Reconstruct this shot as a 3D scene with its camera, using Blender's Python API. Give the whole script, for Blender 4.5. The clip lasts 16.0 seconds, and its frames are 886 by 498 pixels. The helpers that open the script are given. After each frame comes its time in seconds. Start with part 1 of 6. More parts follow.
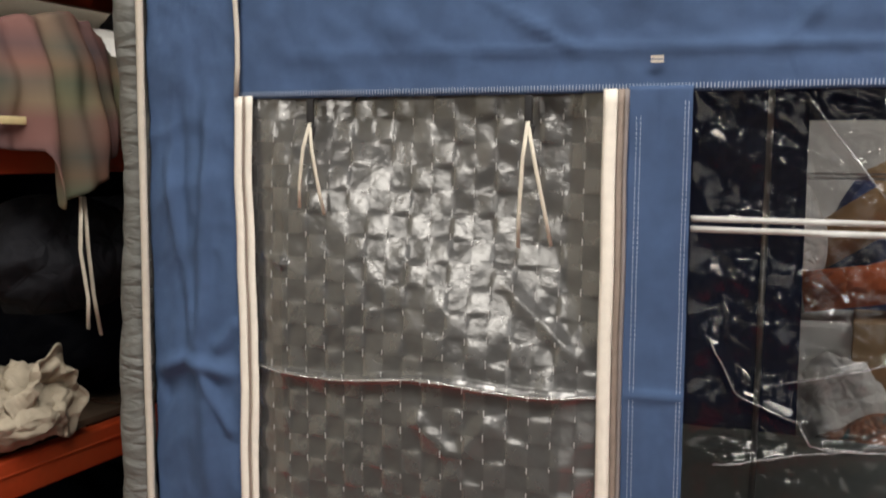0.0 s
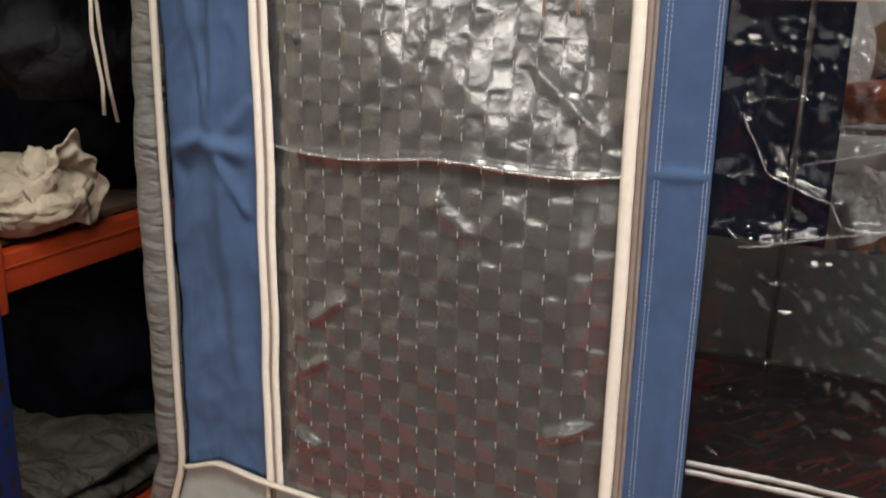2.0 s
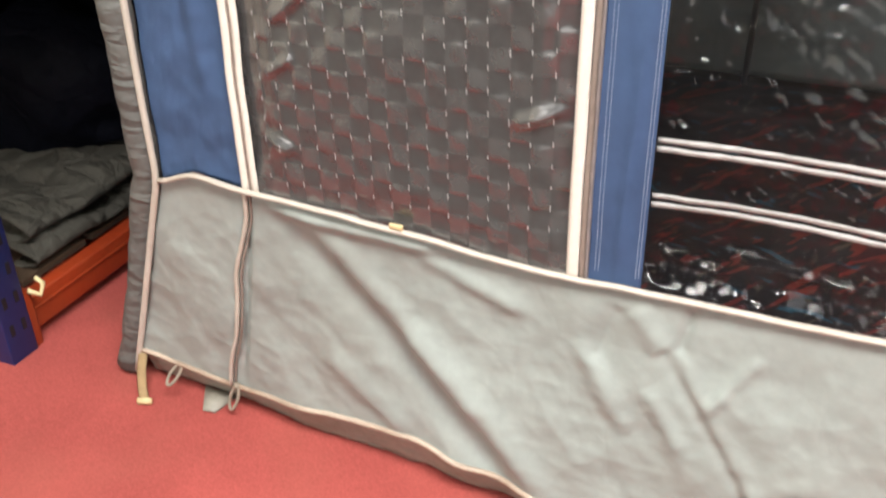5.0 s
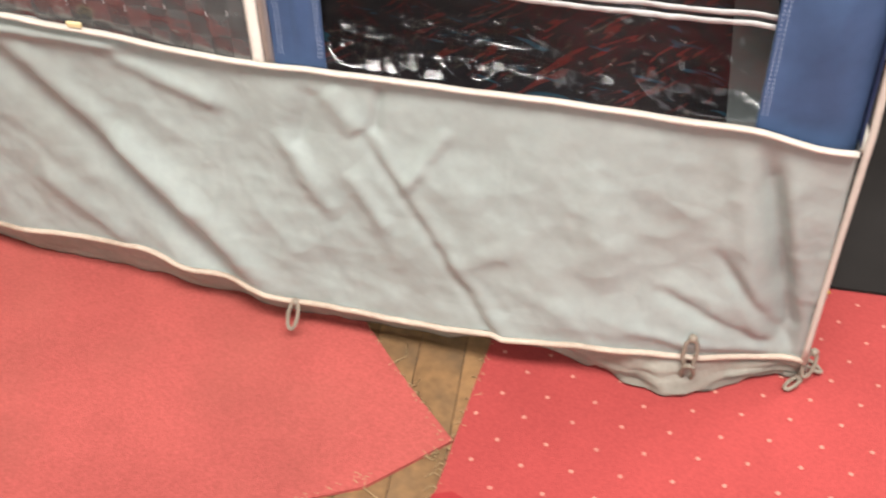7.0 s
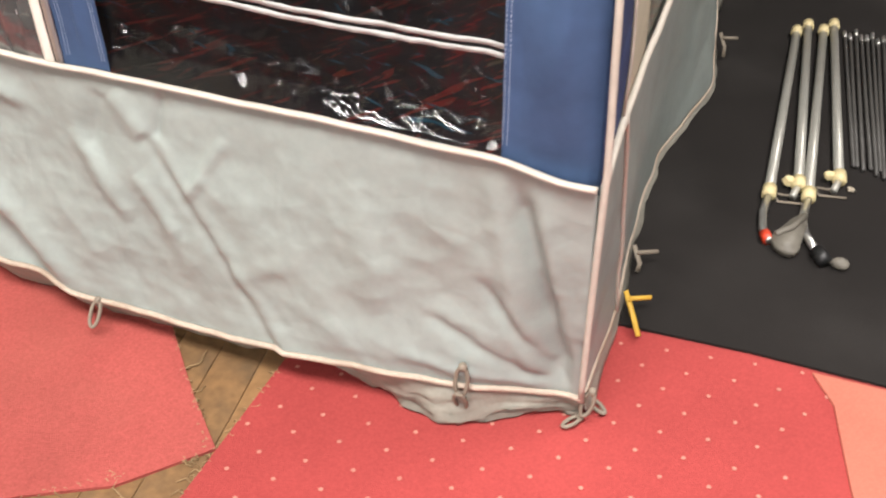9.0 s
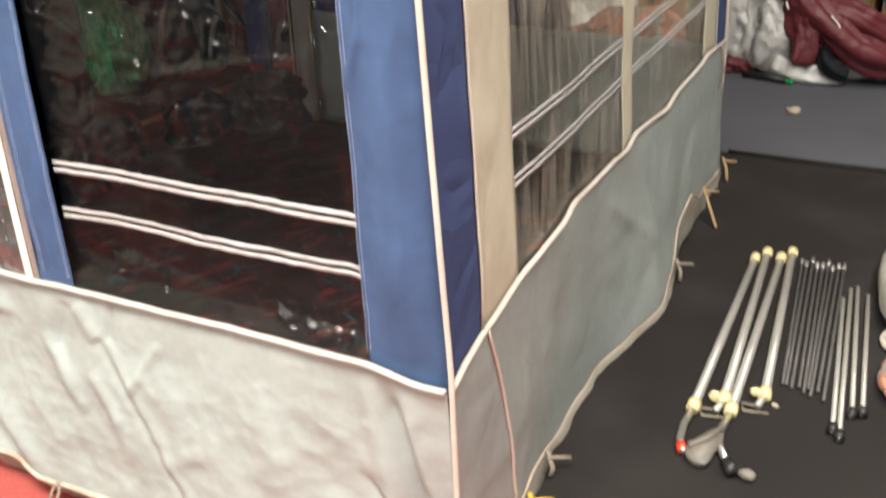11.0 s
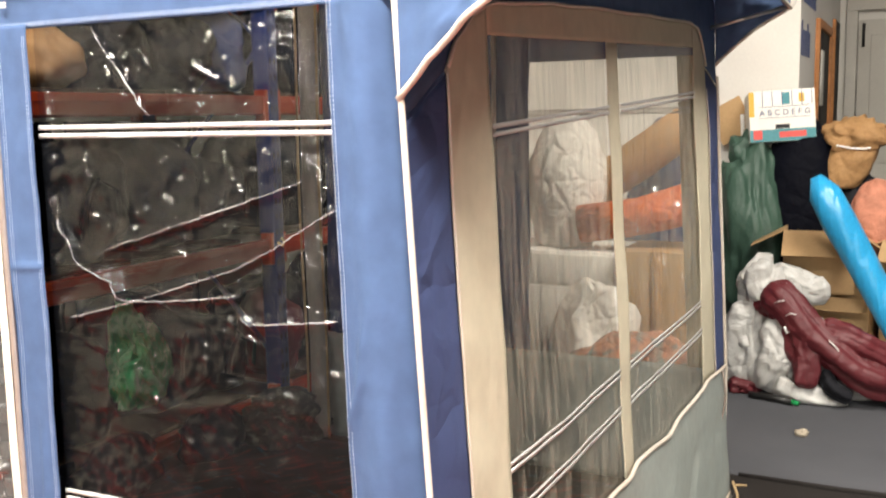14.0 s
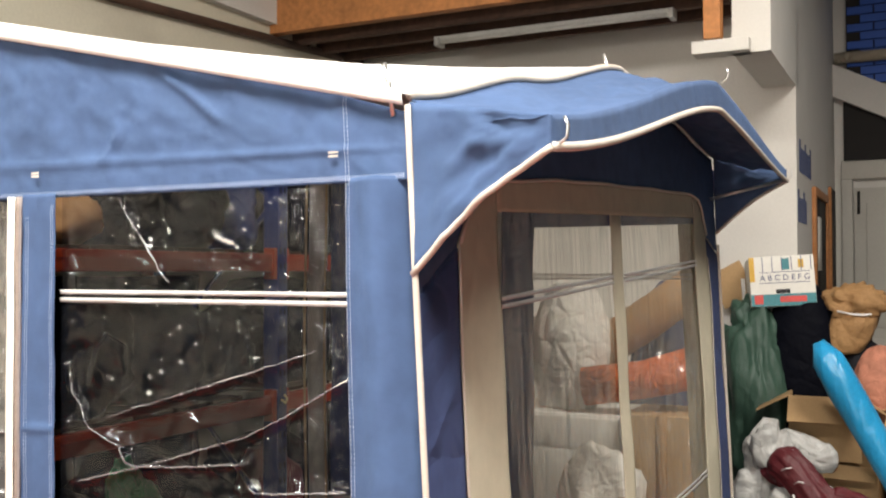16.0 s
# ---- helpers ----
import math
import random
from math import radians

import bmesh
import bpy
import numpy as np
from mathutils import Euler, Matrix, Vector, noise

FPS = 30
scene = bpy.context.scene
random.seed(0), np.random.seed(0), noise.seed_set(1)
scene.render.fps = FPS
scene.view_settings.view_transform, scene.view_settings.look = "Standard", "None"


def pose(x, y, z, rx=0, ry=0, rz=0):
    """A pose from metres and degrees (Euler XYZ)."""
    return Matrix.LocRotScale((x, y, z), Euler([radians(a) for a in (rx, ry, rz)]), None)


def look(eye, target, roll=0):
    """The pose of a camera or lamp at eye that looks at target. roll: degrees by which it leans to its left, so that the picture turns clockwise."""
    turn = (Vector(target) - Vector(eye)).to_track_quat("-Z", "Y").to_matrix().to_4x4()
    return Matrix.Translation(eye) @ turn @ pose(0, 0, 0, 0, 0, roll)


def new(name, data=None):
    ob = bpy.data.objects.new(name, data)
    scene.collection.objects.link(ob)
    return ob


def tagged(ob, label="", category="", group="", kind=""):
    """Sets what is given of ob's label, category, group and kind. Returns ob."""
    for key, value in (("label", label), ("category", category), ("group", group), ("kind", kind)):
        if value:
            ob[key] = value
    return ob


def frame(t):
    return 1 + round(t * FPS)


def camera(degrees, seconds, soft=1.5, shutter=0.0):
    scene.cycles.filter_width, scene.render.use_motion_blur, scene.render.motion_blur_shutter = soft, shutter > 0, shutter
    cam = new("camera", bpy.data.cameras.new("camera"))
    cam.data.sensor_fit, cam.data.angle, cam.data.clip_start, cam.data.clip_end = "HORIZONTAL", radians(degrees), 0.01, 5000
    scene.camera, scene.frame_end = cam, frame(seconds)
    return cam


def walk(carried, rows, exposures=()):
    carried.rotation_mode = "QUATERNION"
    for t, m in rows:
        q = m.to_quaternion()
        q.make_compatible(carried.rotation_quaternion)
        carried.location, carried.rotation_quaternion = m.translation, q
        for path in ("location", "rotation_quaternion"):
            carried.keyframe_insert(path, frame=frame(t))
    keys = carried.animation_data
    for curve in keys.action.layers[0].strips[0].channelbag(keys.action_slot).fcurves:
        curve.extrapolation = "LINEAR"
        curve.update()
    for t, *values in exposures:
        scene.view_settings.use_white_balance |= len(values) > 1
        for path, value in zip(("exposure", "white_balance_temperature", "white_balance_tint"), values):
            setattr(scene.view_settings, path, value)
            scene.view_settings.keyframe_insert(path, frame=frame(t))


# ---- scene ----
cam = camera(49.4, 16.0, 2.0, 0.5)
PATH = [
    (0, (-0.606, -1.408, 1.604), (-1.4, 0.416, 1.404), 0.4),
    (0.5, (-0.608, -1.401, 1.591), (-1.402, 0.412, 1.301), 0.2),
    (1, (-0.611, -1.393, 1.568), (-1.42, 0.396, 1.187), 0.5),
    (1.5, (-0.614, -1.381, 1.55), (-1.428, 0.382, 1.069), 0.8),
    (2, (-0.606, -1.358, 1.522), (-1.427, 0.379, 0.965), 1.0),
    (2.5, (-0.619, -1.358, 1.499), (-1.413, 0.364, 0.862), 1.0),
    (3, (-0.64, -1.372, 1.48), (-1.393, 0.343, 0.778), 1.1),
    (5.3, (-0.559, -1.349, 1.403), (-1.24, 0.176, 0.303), -1.6),
    (5.5, (-0.535, -1.343, 1.388), (-1.178, 0.164, 0.236), -1.7),
    (6, (-0.492, -1.338, 1.362), (-0.989, 0.146, 0.113), -1.5),
    (6.5, (-0.409, -1.32, 1.351), (-0.825, 0.15, 0.06), -0.6),
    (7, (-0.297, -1.295, 1.343), (-0.685, 0.166, 0.034), -0.6),
    (7.5, (-0.175, -1.267, 1.331), (-0.549, 0.167, -0.012), 0.0),
    (8, (-0.084, -1.237, 1.317), (-0.455, 0.191, -0.033), -0.3),
    (8.2, (-0.038, -1.21, 1.307), (-0.432, 0.23, -0.028), 0.1),
    (10.3, (0.48, -1.166, 1.393), (-0.173, 0.361, 0.278), 0.3),
    (10.5, (0.523, -1.178, 1.4), (-0.157, 0.368, 0.33), 0.1),
    (11, (0.598, -1.232, 1.442), (-0.191, 0.384, 0.567), -1.5),
    (11.5, (0.625, -1.257, 1.46), (-0.211, 0.407, 0.73), -1.9),
    (12, (0.633, -1.269, 1.479), (-0.227, 0.432, 0.871), -1.7),
    (12.5, (0.638, -1.279, 1.491), (-0.241, 0.448, 0.999), -1.2),
    (13, (0.642, -1.282, 1.502), (-0.251, 0.46, 1.092), -1.0),
    (13.5, (0.651, -1.282, 1.51), (-0.248, 0.471, 1.163), -1.3),
    (14, (0.656, -1.286, 1.517), (-0.231, 0.486, 1.246), -1.1),
    (14.5, (0.66, -1.296, 1.527), (-0.223, 0.489, 1.336), -0.6),
    (15, (0.659, -1.309, 1.541), (-0.221, 0.484, 1.442), -0.1),
    (15.5, (0.657, -1.318, 1.548), (-0.23, 0.475, 1.521), -0.0),
    (16, (0.659, -1.326, 1.55), (-0.236, 0.462, 1.596), -0.1),
]
walk(cam, [(t, look(eye, target, roll)) for t, eye, target, roll in PATH], [(0, -0.82, 6900, 10), (3, -0.45, 6900, 10), (5.5, 0.12, 6650, 11), (8, 0.0, 6650, 12), (10.5, 0.35, 6750, 11), (11.5, 0.7, 7050, 11), (12.5, 0.92, 7100, 11), (13.5, 0.9, 7100, 11), (14.5, 1.08, 7100, 11), (15.2, 0.75, 7000, 11), (16, 0.38, 6950, 11)])

# ---------------- world, daylight openings and lamps ----------------
world = bpy.data.worlds.new("sky")
scene.world = world
world.use_nodes = True
wn = world.node_tree
sky = wn.nodes.new("ShaderNodeTexSky")
sky.sky_type = "NISHITA"
sky.sun_disc = False
sky.sun_elevation, sky.sun_rotation = radians(38), radians(200)
wn.links.new(sky.outputs[0], wn.nodes["Background"].inputs[0])
wn.nodes["Background"].inputs[1].default_value = 0.12


def area(name, m, sx, sy, watts, colour=(1, 1, 1)):
    """A rectangular lamp in an unseen opening, standing in for the sky's light."""
    lamp = bpy.data.lights.new(name, "AREA")
    lamp.shape, lamp.size, lamp.size_y, lamp.energy, lamp.color = "RECTANGLE", sx, sy, watts, colour
    ob = new(name, lamp)
    ob.matrix_world = m
    return ob


SKYLIGHT = (0.2, -1.7, 4.34)
area("skylight_daylight", look(SKYLIGHT, (0.2, -1.69, 0)), 3.8, 1.2, 450, (1.0, 0.98, 0.95))
# Unseen doorway, added so its lamp lights the end wall from the front.
area("doorway_fill", look((1.4, -5.9, 1.75), (1.2, 0, 1.2)), 3.2, 3.0, 60, (1.0, 0.97, 0.93))
# Added lamp, no known window: puts highlights on the door sheet and creases.
area("added_window_fill", look((-2.1, -5.93, 2.75), (-1.2, 0, 1.4)), 1.6, 0.55, 95, (1.0, 0.97, 0.92))
# Added overhead fill for the heap and the goods behind the awning.
area("back_fill_light", look((1.8, 1.8, 4.34), (1.8, 1.81, 0)), 1.6, 1.2, 145, (1.0, 0.97, 0.92))


# ---------------- materials ----------------
def mat(name, base, rough=0.7, metal=0.0, vary=0.18, fine=60.0, coarse=4.0, bump=0.15, bump_scale=120.0, spec=0.4, island=0.0, dirt=None, dirt_amount=0.0):
    """A principled surface with a fine and a coarse variation of its colour and a fine relief."""
    m = bpy.data.materials.new(name)
    m.use_nodes = True
    nt = m.node_tree
    b = nt.nodes["Principled BSDF"]
    tex = nt.nodes.new("ShaderNodeTexCoord")
    n1 = nt.nodes.new("ShaderNodeTexNoise")
    n1.inputs["Scale"].default_value, n1.inputs["Detail"].default_value = fine, 4
    n2 = nt.nodes.new("ShaderNodeTexNoise")
    n2.inputs["Scale"].default_value, n2.inputs["Detail"].default_value = coarse, 5
    for n in (n1, n2):
        nt.links.new(tex.outputs["Object"], n.inputs["Vector"])
    add = nt.nodes.new("ShaderNodeMath")
    add.operation = "ADD"
    nt.links.new(n1.outputs["Fac"], add.inputs[0])
    nt.links.new(n2.outputs["Fac"], add.inputs[1])
    src = add.outputs[0]
    if island:
        geo = nt.nodes.new("ShaderNodeObjectInfo")
        mul = nt.nodes.new("ShaderNodeMath")
        mul.operation = "MULTIPLY_ADD"
        nt.links.new(geo.outputs["Random"], mul.inputs[0])
        mul.inputs[1].default_value = island
        nt.links.new(src, mul.inputs[2])
        src = mul.outputs[0]
    ramp = nt.nodes.new("ShaderNodeMapRange")
    ramp.inputs["From Min"].default_value, ramp.inputs["From Max"].default_value = 0.6, 1.4 + island
    ramp.inputs["To Min"].default_value, ramp.inputs["To Max"].default_value = 1 - vary, 1 + vary
    nt.links.new(src, ramp.inputs["Value"])
    col = nt.nodes.new("ShaderNodeVectorMath")
    col.operation = "SCALE"
    col.inputs[0].default_value = base
    nt.links.new(ramp.outputs[0], col.inputs["Scale"])
    out = col.outputs[0]
    if dirt:
        n3 = nt.nodes.new("ShaderNodeTexNoise")
        n3.inputs["Scale"].default_value, n3.inputs["Detail"].default_value = coarse * 0.8, 8
        nt.links.new(tex.outputs["Object"], n3.inputs["Vector"])
        r3 = nt.nodes.new("ShaderNodeMapRange")
        r3.inputs["From Min"].default_value, r3.inputs["From Max"].default_value = 0.48, 0.72
        r3.inputs["To Max"].default_value = dirt_amount
        nt.links.new(n3.outputs["Fac"], r3.inputs["Value"])
        mix = nt.nodes.new("ShaderNodeMix")
        mix.data_type = "RGBA"
        nt.links.new(r3.outputs[0], mix.inputs["Factor"])
        nt.links.new(out, mix.inputs["A"])
        mix.inputs["B"].default_value = (*dirt, 1)
        out = mix.outputs["Result"]
    nt.links.new(out, b.inputs["Base Color"])
    b.inputs["Roughness"].default_value, b.inputs["Metallic"].default_value = rough, metal
    b.inputs["Specular IOR Level"].default_value = spec
    if bump:
        n4 = nt.nodes.new("ShaderNodeTexNoise")
        n4.inputs["Scale"].default_value, n4.inputs["Detail"].default_value = bump_scale, 3
        nt.links.new(tex.outputs["Object"], n4.inputs["Vector"])
        bp = nt.nodes.new("ShaderNodeBump")
        bp.inputs["Strength"].default_value, bp.inputs["Distance"].default_value = bump, 0.004
        nt.links.new(n4.outputs["Fac"], bp.inputs["Height"])
        nt.links.new(bp.outputs[0], b.inputs["Normal"])
    return m


def cloth(name, base, rough=0.85, weave=2600.0, vary=0.12, through_light=0.0, coarse=3.0):
    """Woven canvas: a fine crossed weave, faded in places, letting some light through where it is thin."""
    m = mat(name, base, rough, vary=vary, fine=25, coarse=coarse, bump=0, spec=0.25)
    nt = m.node_tree
    b = nt.nodes["Principled BSDF"]
    tex = nt.nodes.new("ShaderNodeTexCoord")
    heights = []
    for way in ("X", "Z"):
        w = nt.nodes.new("ShaderNodeTexWave")
        w.bands_direction = way
        w.inputs["Scale"].default_value, w.inputs["Distortion"].default_value = weave / 6, 1.0
        nt.links.new(tex.outputs["Object"], w.inputs["Vector"])
        heights.append(w)
    n = nt.nodes.new("ShaderNodeTexNoise")
    n.inputs["Scale"].default_value, n.inputs["Detail"].default_value = 30, 4
    nt.links.new(tex.outputs["Object"], n.inputs["Vector"])
    s1 = nt.nodes.new("ShaderNodeMath")
    nt.links.new(heights[0].outputs["Fac"], s1.inputs[0])
    nt.links.new(heights[1].outputs["Fac"], s1.inputs[1])
    s2 = nt.nodes.new("ShaderNodeMath")
    s2.operation = "MULTIPLY_ADD"
    nt.links.new(n.outputs["Fac"], s2.inputs[0])
    s2.inputs[1].default_value = 3.0
    nt.links.new(s1.outputs[0], s2.inputs[2])
    bp = nt.nodes.new("ShaderNodeBump")
    bp.inputs["Strength"].default_value, bp.inputs["Distance"].default_value = 0.22, 0.002
    nt.links.new(s2.outputs[0], bp.inputs["Height"])
    nt.links.new(bp.outputs[0], b.inputs["Normal"])
    if through_light:
        tl = nt.nodes.new("ShaderNodeBsdfTranslucent")
        tl.inputs[0].default_value = (*base, 1)
        mix = nt.nodes.new("ShaderNodeMixShader")
        mix.inputs[0].default_value = through_light
        nt.links.new(b.outputs[0], mix.inputs[1])
        nt.links.new(tl.outputs[0], mix.inputs[2])
        nt.links.new(mix.outputs[0], nt.nodes["Material Output"].inputs[0])
    return m


def clear_sheet(name, tint, gloss, rough, haze, haze_colour=(0.4, 0.4, 0.4), bump_scale=14.0, bump=0.25, streak=1.0, ridged=False):
    """Soft transparent plastic: mostly seen through, shiny, a little hazy and rippled."""
    m = bpy.data.materials.new(name)
    m.use_nodes = True
    nt = m.node_tree
    nt.nodes.remove(nt.nodes["Principled BSDF"])
    tr = nt.nodes.new("ShaderNodeBsdfTransparent")
    tr.inputs[0].default_value = (*tint, 1)
    gl = nt.nodes.new("ShaderNodeBsdfGlossy")
    gl.inputs["Roughness"].default_value = rough
    df = nt.nodes.new("ShaderNodeBsdfDiffuse")
    df.inputs[0].default_value = (*haze_colour, 1)
    tex = nt.nodes.new("ShaderNodeTexCoord")
    n = nt.nodes.new("ShaderNodeTexNoise")
    n.inputs["Scale"].default_value, n.inputs["Detail"].default_value, n.inputs["Distortion"].default_value = bump_scale, 3, 0.6
    if ridged:
        n.noise_type, n.normalize = "RIDGED_MULTIFRACTAL", False
        n.inputs["Roughness"].default_value, n.inputs["Offset"].default_value, n.inputs["Gain"].default_value = 0.4, 1.0, 1.5
    mp = nt.nodes.new("ShaderNodeMapping")
    mp.inputs["Scale"].default_value = (1, 1, streak)
    nt.links.new(tex.outputs["Object"], mp.inputs[0])
    nt.links.new(mp.outputs[0], n.inputs["Vector"])
    bp = nt.nodes.new("ShaderNodeBump")
    bp.inputs["Strength"].default_value, bp.inputs["Distance"].default_value = bump, 0.02
    nt.links.new(n.outputs["Fac"], bp.inputs["Height"])
    nt.links.new(bp.outputs[0], gl.inputs["Normal"])
    fr = nt.nodes.new("ShaderNodeLayerWeight")
    fr.inputs["Blend"].default_value = 0.5
    pw = nt.nodes.new("ShaderNodeMath")
    pw.operation = "POWER"
    nt.links.new(fr.outputs["Facing"], pw.inputs[0])
    pw.inputs[1].default_value = 4.0
    mg = nt.nodes.new("ShaderNodeMath")
    mg.operation = "MULTIPLY_ADD"
    mg.use_clamp = True
    nt.links.new(pw.outputs[0], mg.inputs[0])
    mg.inputs[1].default_value, mg.inputs[2].default_value = 0.5, gloss
    n2 = nt.nodes.new("ShaderNodeTexNoise")
    n2.inputs["Scale"].default_value, n2.inputs["Detail"].default_value = 9 if streak == 1 else 45, 6
    nt.links.new(mp.outputs[0], n2.inputs["Vector"])
    hz = nt.nodes.new("ShaderNodeMapRange")
    hz.inputs["From Min"].default_value, hz.inputs["From Max"].default_value = (0.46, 0.72) if streak == 1 else (0.40, 0.66)
    hz.inputs["To Min"].default_value, hz.inputs["To Max"].default_value = haze * (0.5 if streak == 1 else 0.25), haze * (1.4 if streak == 1 else 2.3)
    nt.links.new(n2.outputs["Fac"], hz.inputs["Value"])
    m1 = nt.nodes.new("ShaderNodeMixShader")
    nt.links.new(hz.outputs[0], m1.inputs[0])
    nt.links.new(tr.outputs[0], m1.inputs[1])
    nt.links.new(df.outputs[0], m1.inputs[2])
    m2 = nt.nodes.new("ShaderNodeMixShader")
    nt.links.new(mg.outputs[0], m2.inputs[0])
    nt.links.new(m1.outputs[0], m2.inputs[1])
    nt.links.new(gl.outputs[0], m2.inputs[2])
    nt.links.new(m2.outputs[0], nt.nodes["Material Output"].inputs[0])
    return m


def quilted(name, cell, start, tones, gloss, rough):
    """Grey plastic welded into small squares, alternately clearer and cloudier, each with its own gloss."""
    m = bpy.data.materials.new(name)
    m.use_nodes = True
    nt = m.node_tree
    nt.nodes.remove(nt.nodes["Principled BSDF"])
    tex = nt.nodes.new("ShaderNodeTexCoord")
    mp = nt.nodes.new("ShaderNodeMapping")
    mp.inputs["Location"].default_value = (-start[0] / cell[0], 0.5, -start[1] / cell[1])
    mp.inputs["Scale"].default_value = (1 / cell[0], 0.0, 1 / cell[1])
    nt.links.new(tex.outputs["Object"], mp.inputs[0])
    ck = nt.nodes.new("ShaderNodeTexChecker")
    ck.inputs["Scale"].default_value = 1.0
    ck.inputs["Color1"].default_value, ck.inputs["Color2"].default_value = (1, 1, 1, 1), (0, 0, 0, 1)
    nt.links.new(mp.outputs[0], ck.inputs["Vector"])
    n = nt.nodes.new("ShaderNodeTexNoise")
    n.inputs["Scale"].default_value, n.inputs["Detail"].default_value = 55, 4
    nt.links.new(tex.outputs["Object"], n.inputs["Vector"])
    mix = nt.nodes.new("ShaderNodeMath")
    mix.operation = "MULTIPLY_ADD"
    mix.inputs[1].default_value = 1.4
    nt.links.new(n.outputs["Fac"], mix.inputs[0])
    nt.links.new(ck.outputs["Fac"], mix.inputs[2])
    tone = nt.nodes.new("ShaderNodeMapRange")
    tone.inputs["From Min"].default_value, tone.inputs["From Max"].default_value = 0.4, 2.0
    tone.inputs["To Min"].default_value, tone.inputs["To Max"].default_value = tones
    nt.links.new(mix.outputs[0], tone.inputs["Value"])
    df = nt.nodes.new("ShaderNodeBsdfDiffuse")
    nt.links.new(tone.outputs[0], df.inputs[0])
    tr = nt.nodes.new("ShaderNodeBsdfTransparent")
    tr.inputs[0].default_value = (0.22, 0.21, 0.21, 1)
    body = nt.nodes.new("ShaderNodeMixShader")
    body.inputs[0].default_value = 0.74
    nt.links.new(tr.outputs[0], body.inputs[1])
    nt.links.new(df.outputs[0], body.inputs[2])
    gl = nt.nodes.new("ShaderNodeBsdfGlossy")
    gl.inputs["Roughness"].default_value = rough
    bp = nt.nodes.new("ShaderNodeBump")
    bp.inputs["Strength"].default_value, bp.inputs["Distance"].default_value = 0.35, 0.004
    nt.links.new(n.outputs["Fac"], bp.inputs["Height"])
    nt.links.new(bp.outputs[0], gl.inputs["Normal"])
    share = nt.nodes.new("ShaderNodeMapRange")
    share.inputs["To Min"].default_value, share.inputs["To Max"].default_value = gloss * 0.75, gloss * 1.25
    nt.links.new(ck.outputs["Fac"], share.inputs["Value"])
    fr = nt.nodes.new("ShaderNodeLayerWeight")
    pw = nt.nodes.new("ShaderNodeMath")
    pw.operation = "POWER"
    pw.inputs[1].default_value = 2.5
    nt.links.new(fr.outputs["Facing"], pw.inputs[0])
    sheen = nt.nodes.new("ShaderNodeMath")
    sheen.operation = "MULTIPLY_ADD"
    sheen.use_clamp = True
    sheen.inputs[1].default_value = 0.75
    nt.links.new(pw.outputs[0], sheen.inputs[0])
    nt.links.new(share.outputs[0], sheen.inputs[2])
    top = nt.nodes.new("ShaderNodeMixShader")
    nt.links.new(sheen.outputs[0], top.inputs[0])
    nt.links.new(body.outputs[0], top.inputs[1])
    nt.links.new(gl.outputs[0], top.inputs[2])
    nt.links.new(top.outputs[0], nt.nodes["Material Output"].inputs[0])
    return m


def bands(name, colours, scale, axis="Z", rough=0.85):
    """Cloth of coloured bands crossed with fainter ones."""
    m = bpy.data.materials.new(name)
    m.use_nodes = True
    nt = m.node_tree
    b = nt.nodes["Principled BSDF"]
    b.inputs["Roughness"].default_value = rough
    tex = nt.nodes.new("ShaderNodeTexCoord")
    mp = nt.nodes.new("ShaderNodeMapping")
    mp.inputs["Scale"].default_value = (scale, scale, scale)
    nt.links.new(tex.outputs["Object"], mp.inputs[0])
    sep = nt.nodes.new("ShaderNodeSeparateXYZ")
    nt.links.new(mp.outputs[0], sep.inputs[0])
    cols = []
    for way, shift in ((axis, 0.0), ("Y", 0.4)):
        fr = nt.nodes.new("ShaderNodeMath")
        fr.operation = "FRACT"
        ad = nt.nodes.new("ShaderNodeMath")
        ad.inputs[1].default_value = shift + 10
        nt.links.new(sep.outputs[way], ad.inputs[0])
        nt.links.new(ad.outputs[0], fr.inputs[0])
        cr = nt.nodes.new("ShaderNodeValToRGB")
        el = cr.color_ramp.elements
        el[0].position, el[0].color = 0.0, (*colours[0], 1)
        el[1].position, el[1].color = 1.0, (*colours[0], 1)
        for k, c in enumerate(colours[1:]):
            e = el.new((k + 1) / len(colours))
            e.color = (*c, 1)
        nt.links.new(fr.outputs[0], cr.inputs[0])
        cols.append(cr)
    mix = nt.nodes.new("ShaderNodeMix")
    mix.data_type = "RGBA"
    mix.inputs["Factor"].default_value = 0.45
    nt.links.new(cols[0].outputs[0], mix.inputs["A"])
    nt.links.new(cols[1].outputs[0], mix.inputs["B"])
    nt.links.new(mix.outputs["Result"], b.inputs["Base Color"])
    return m


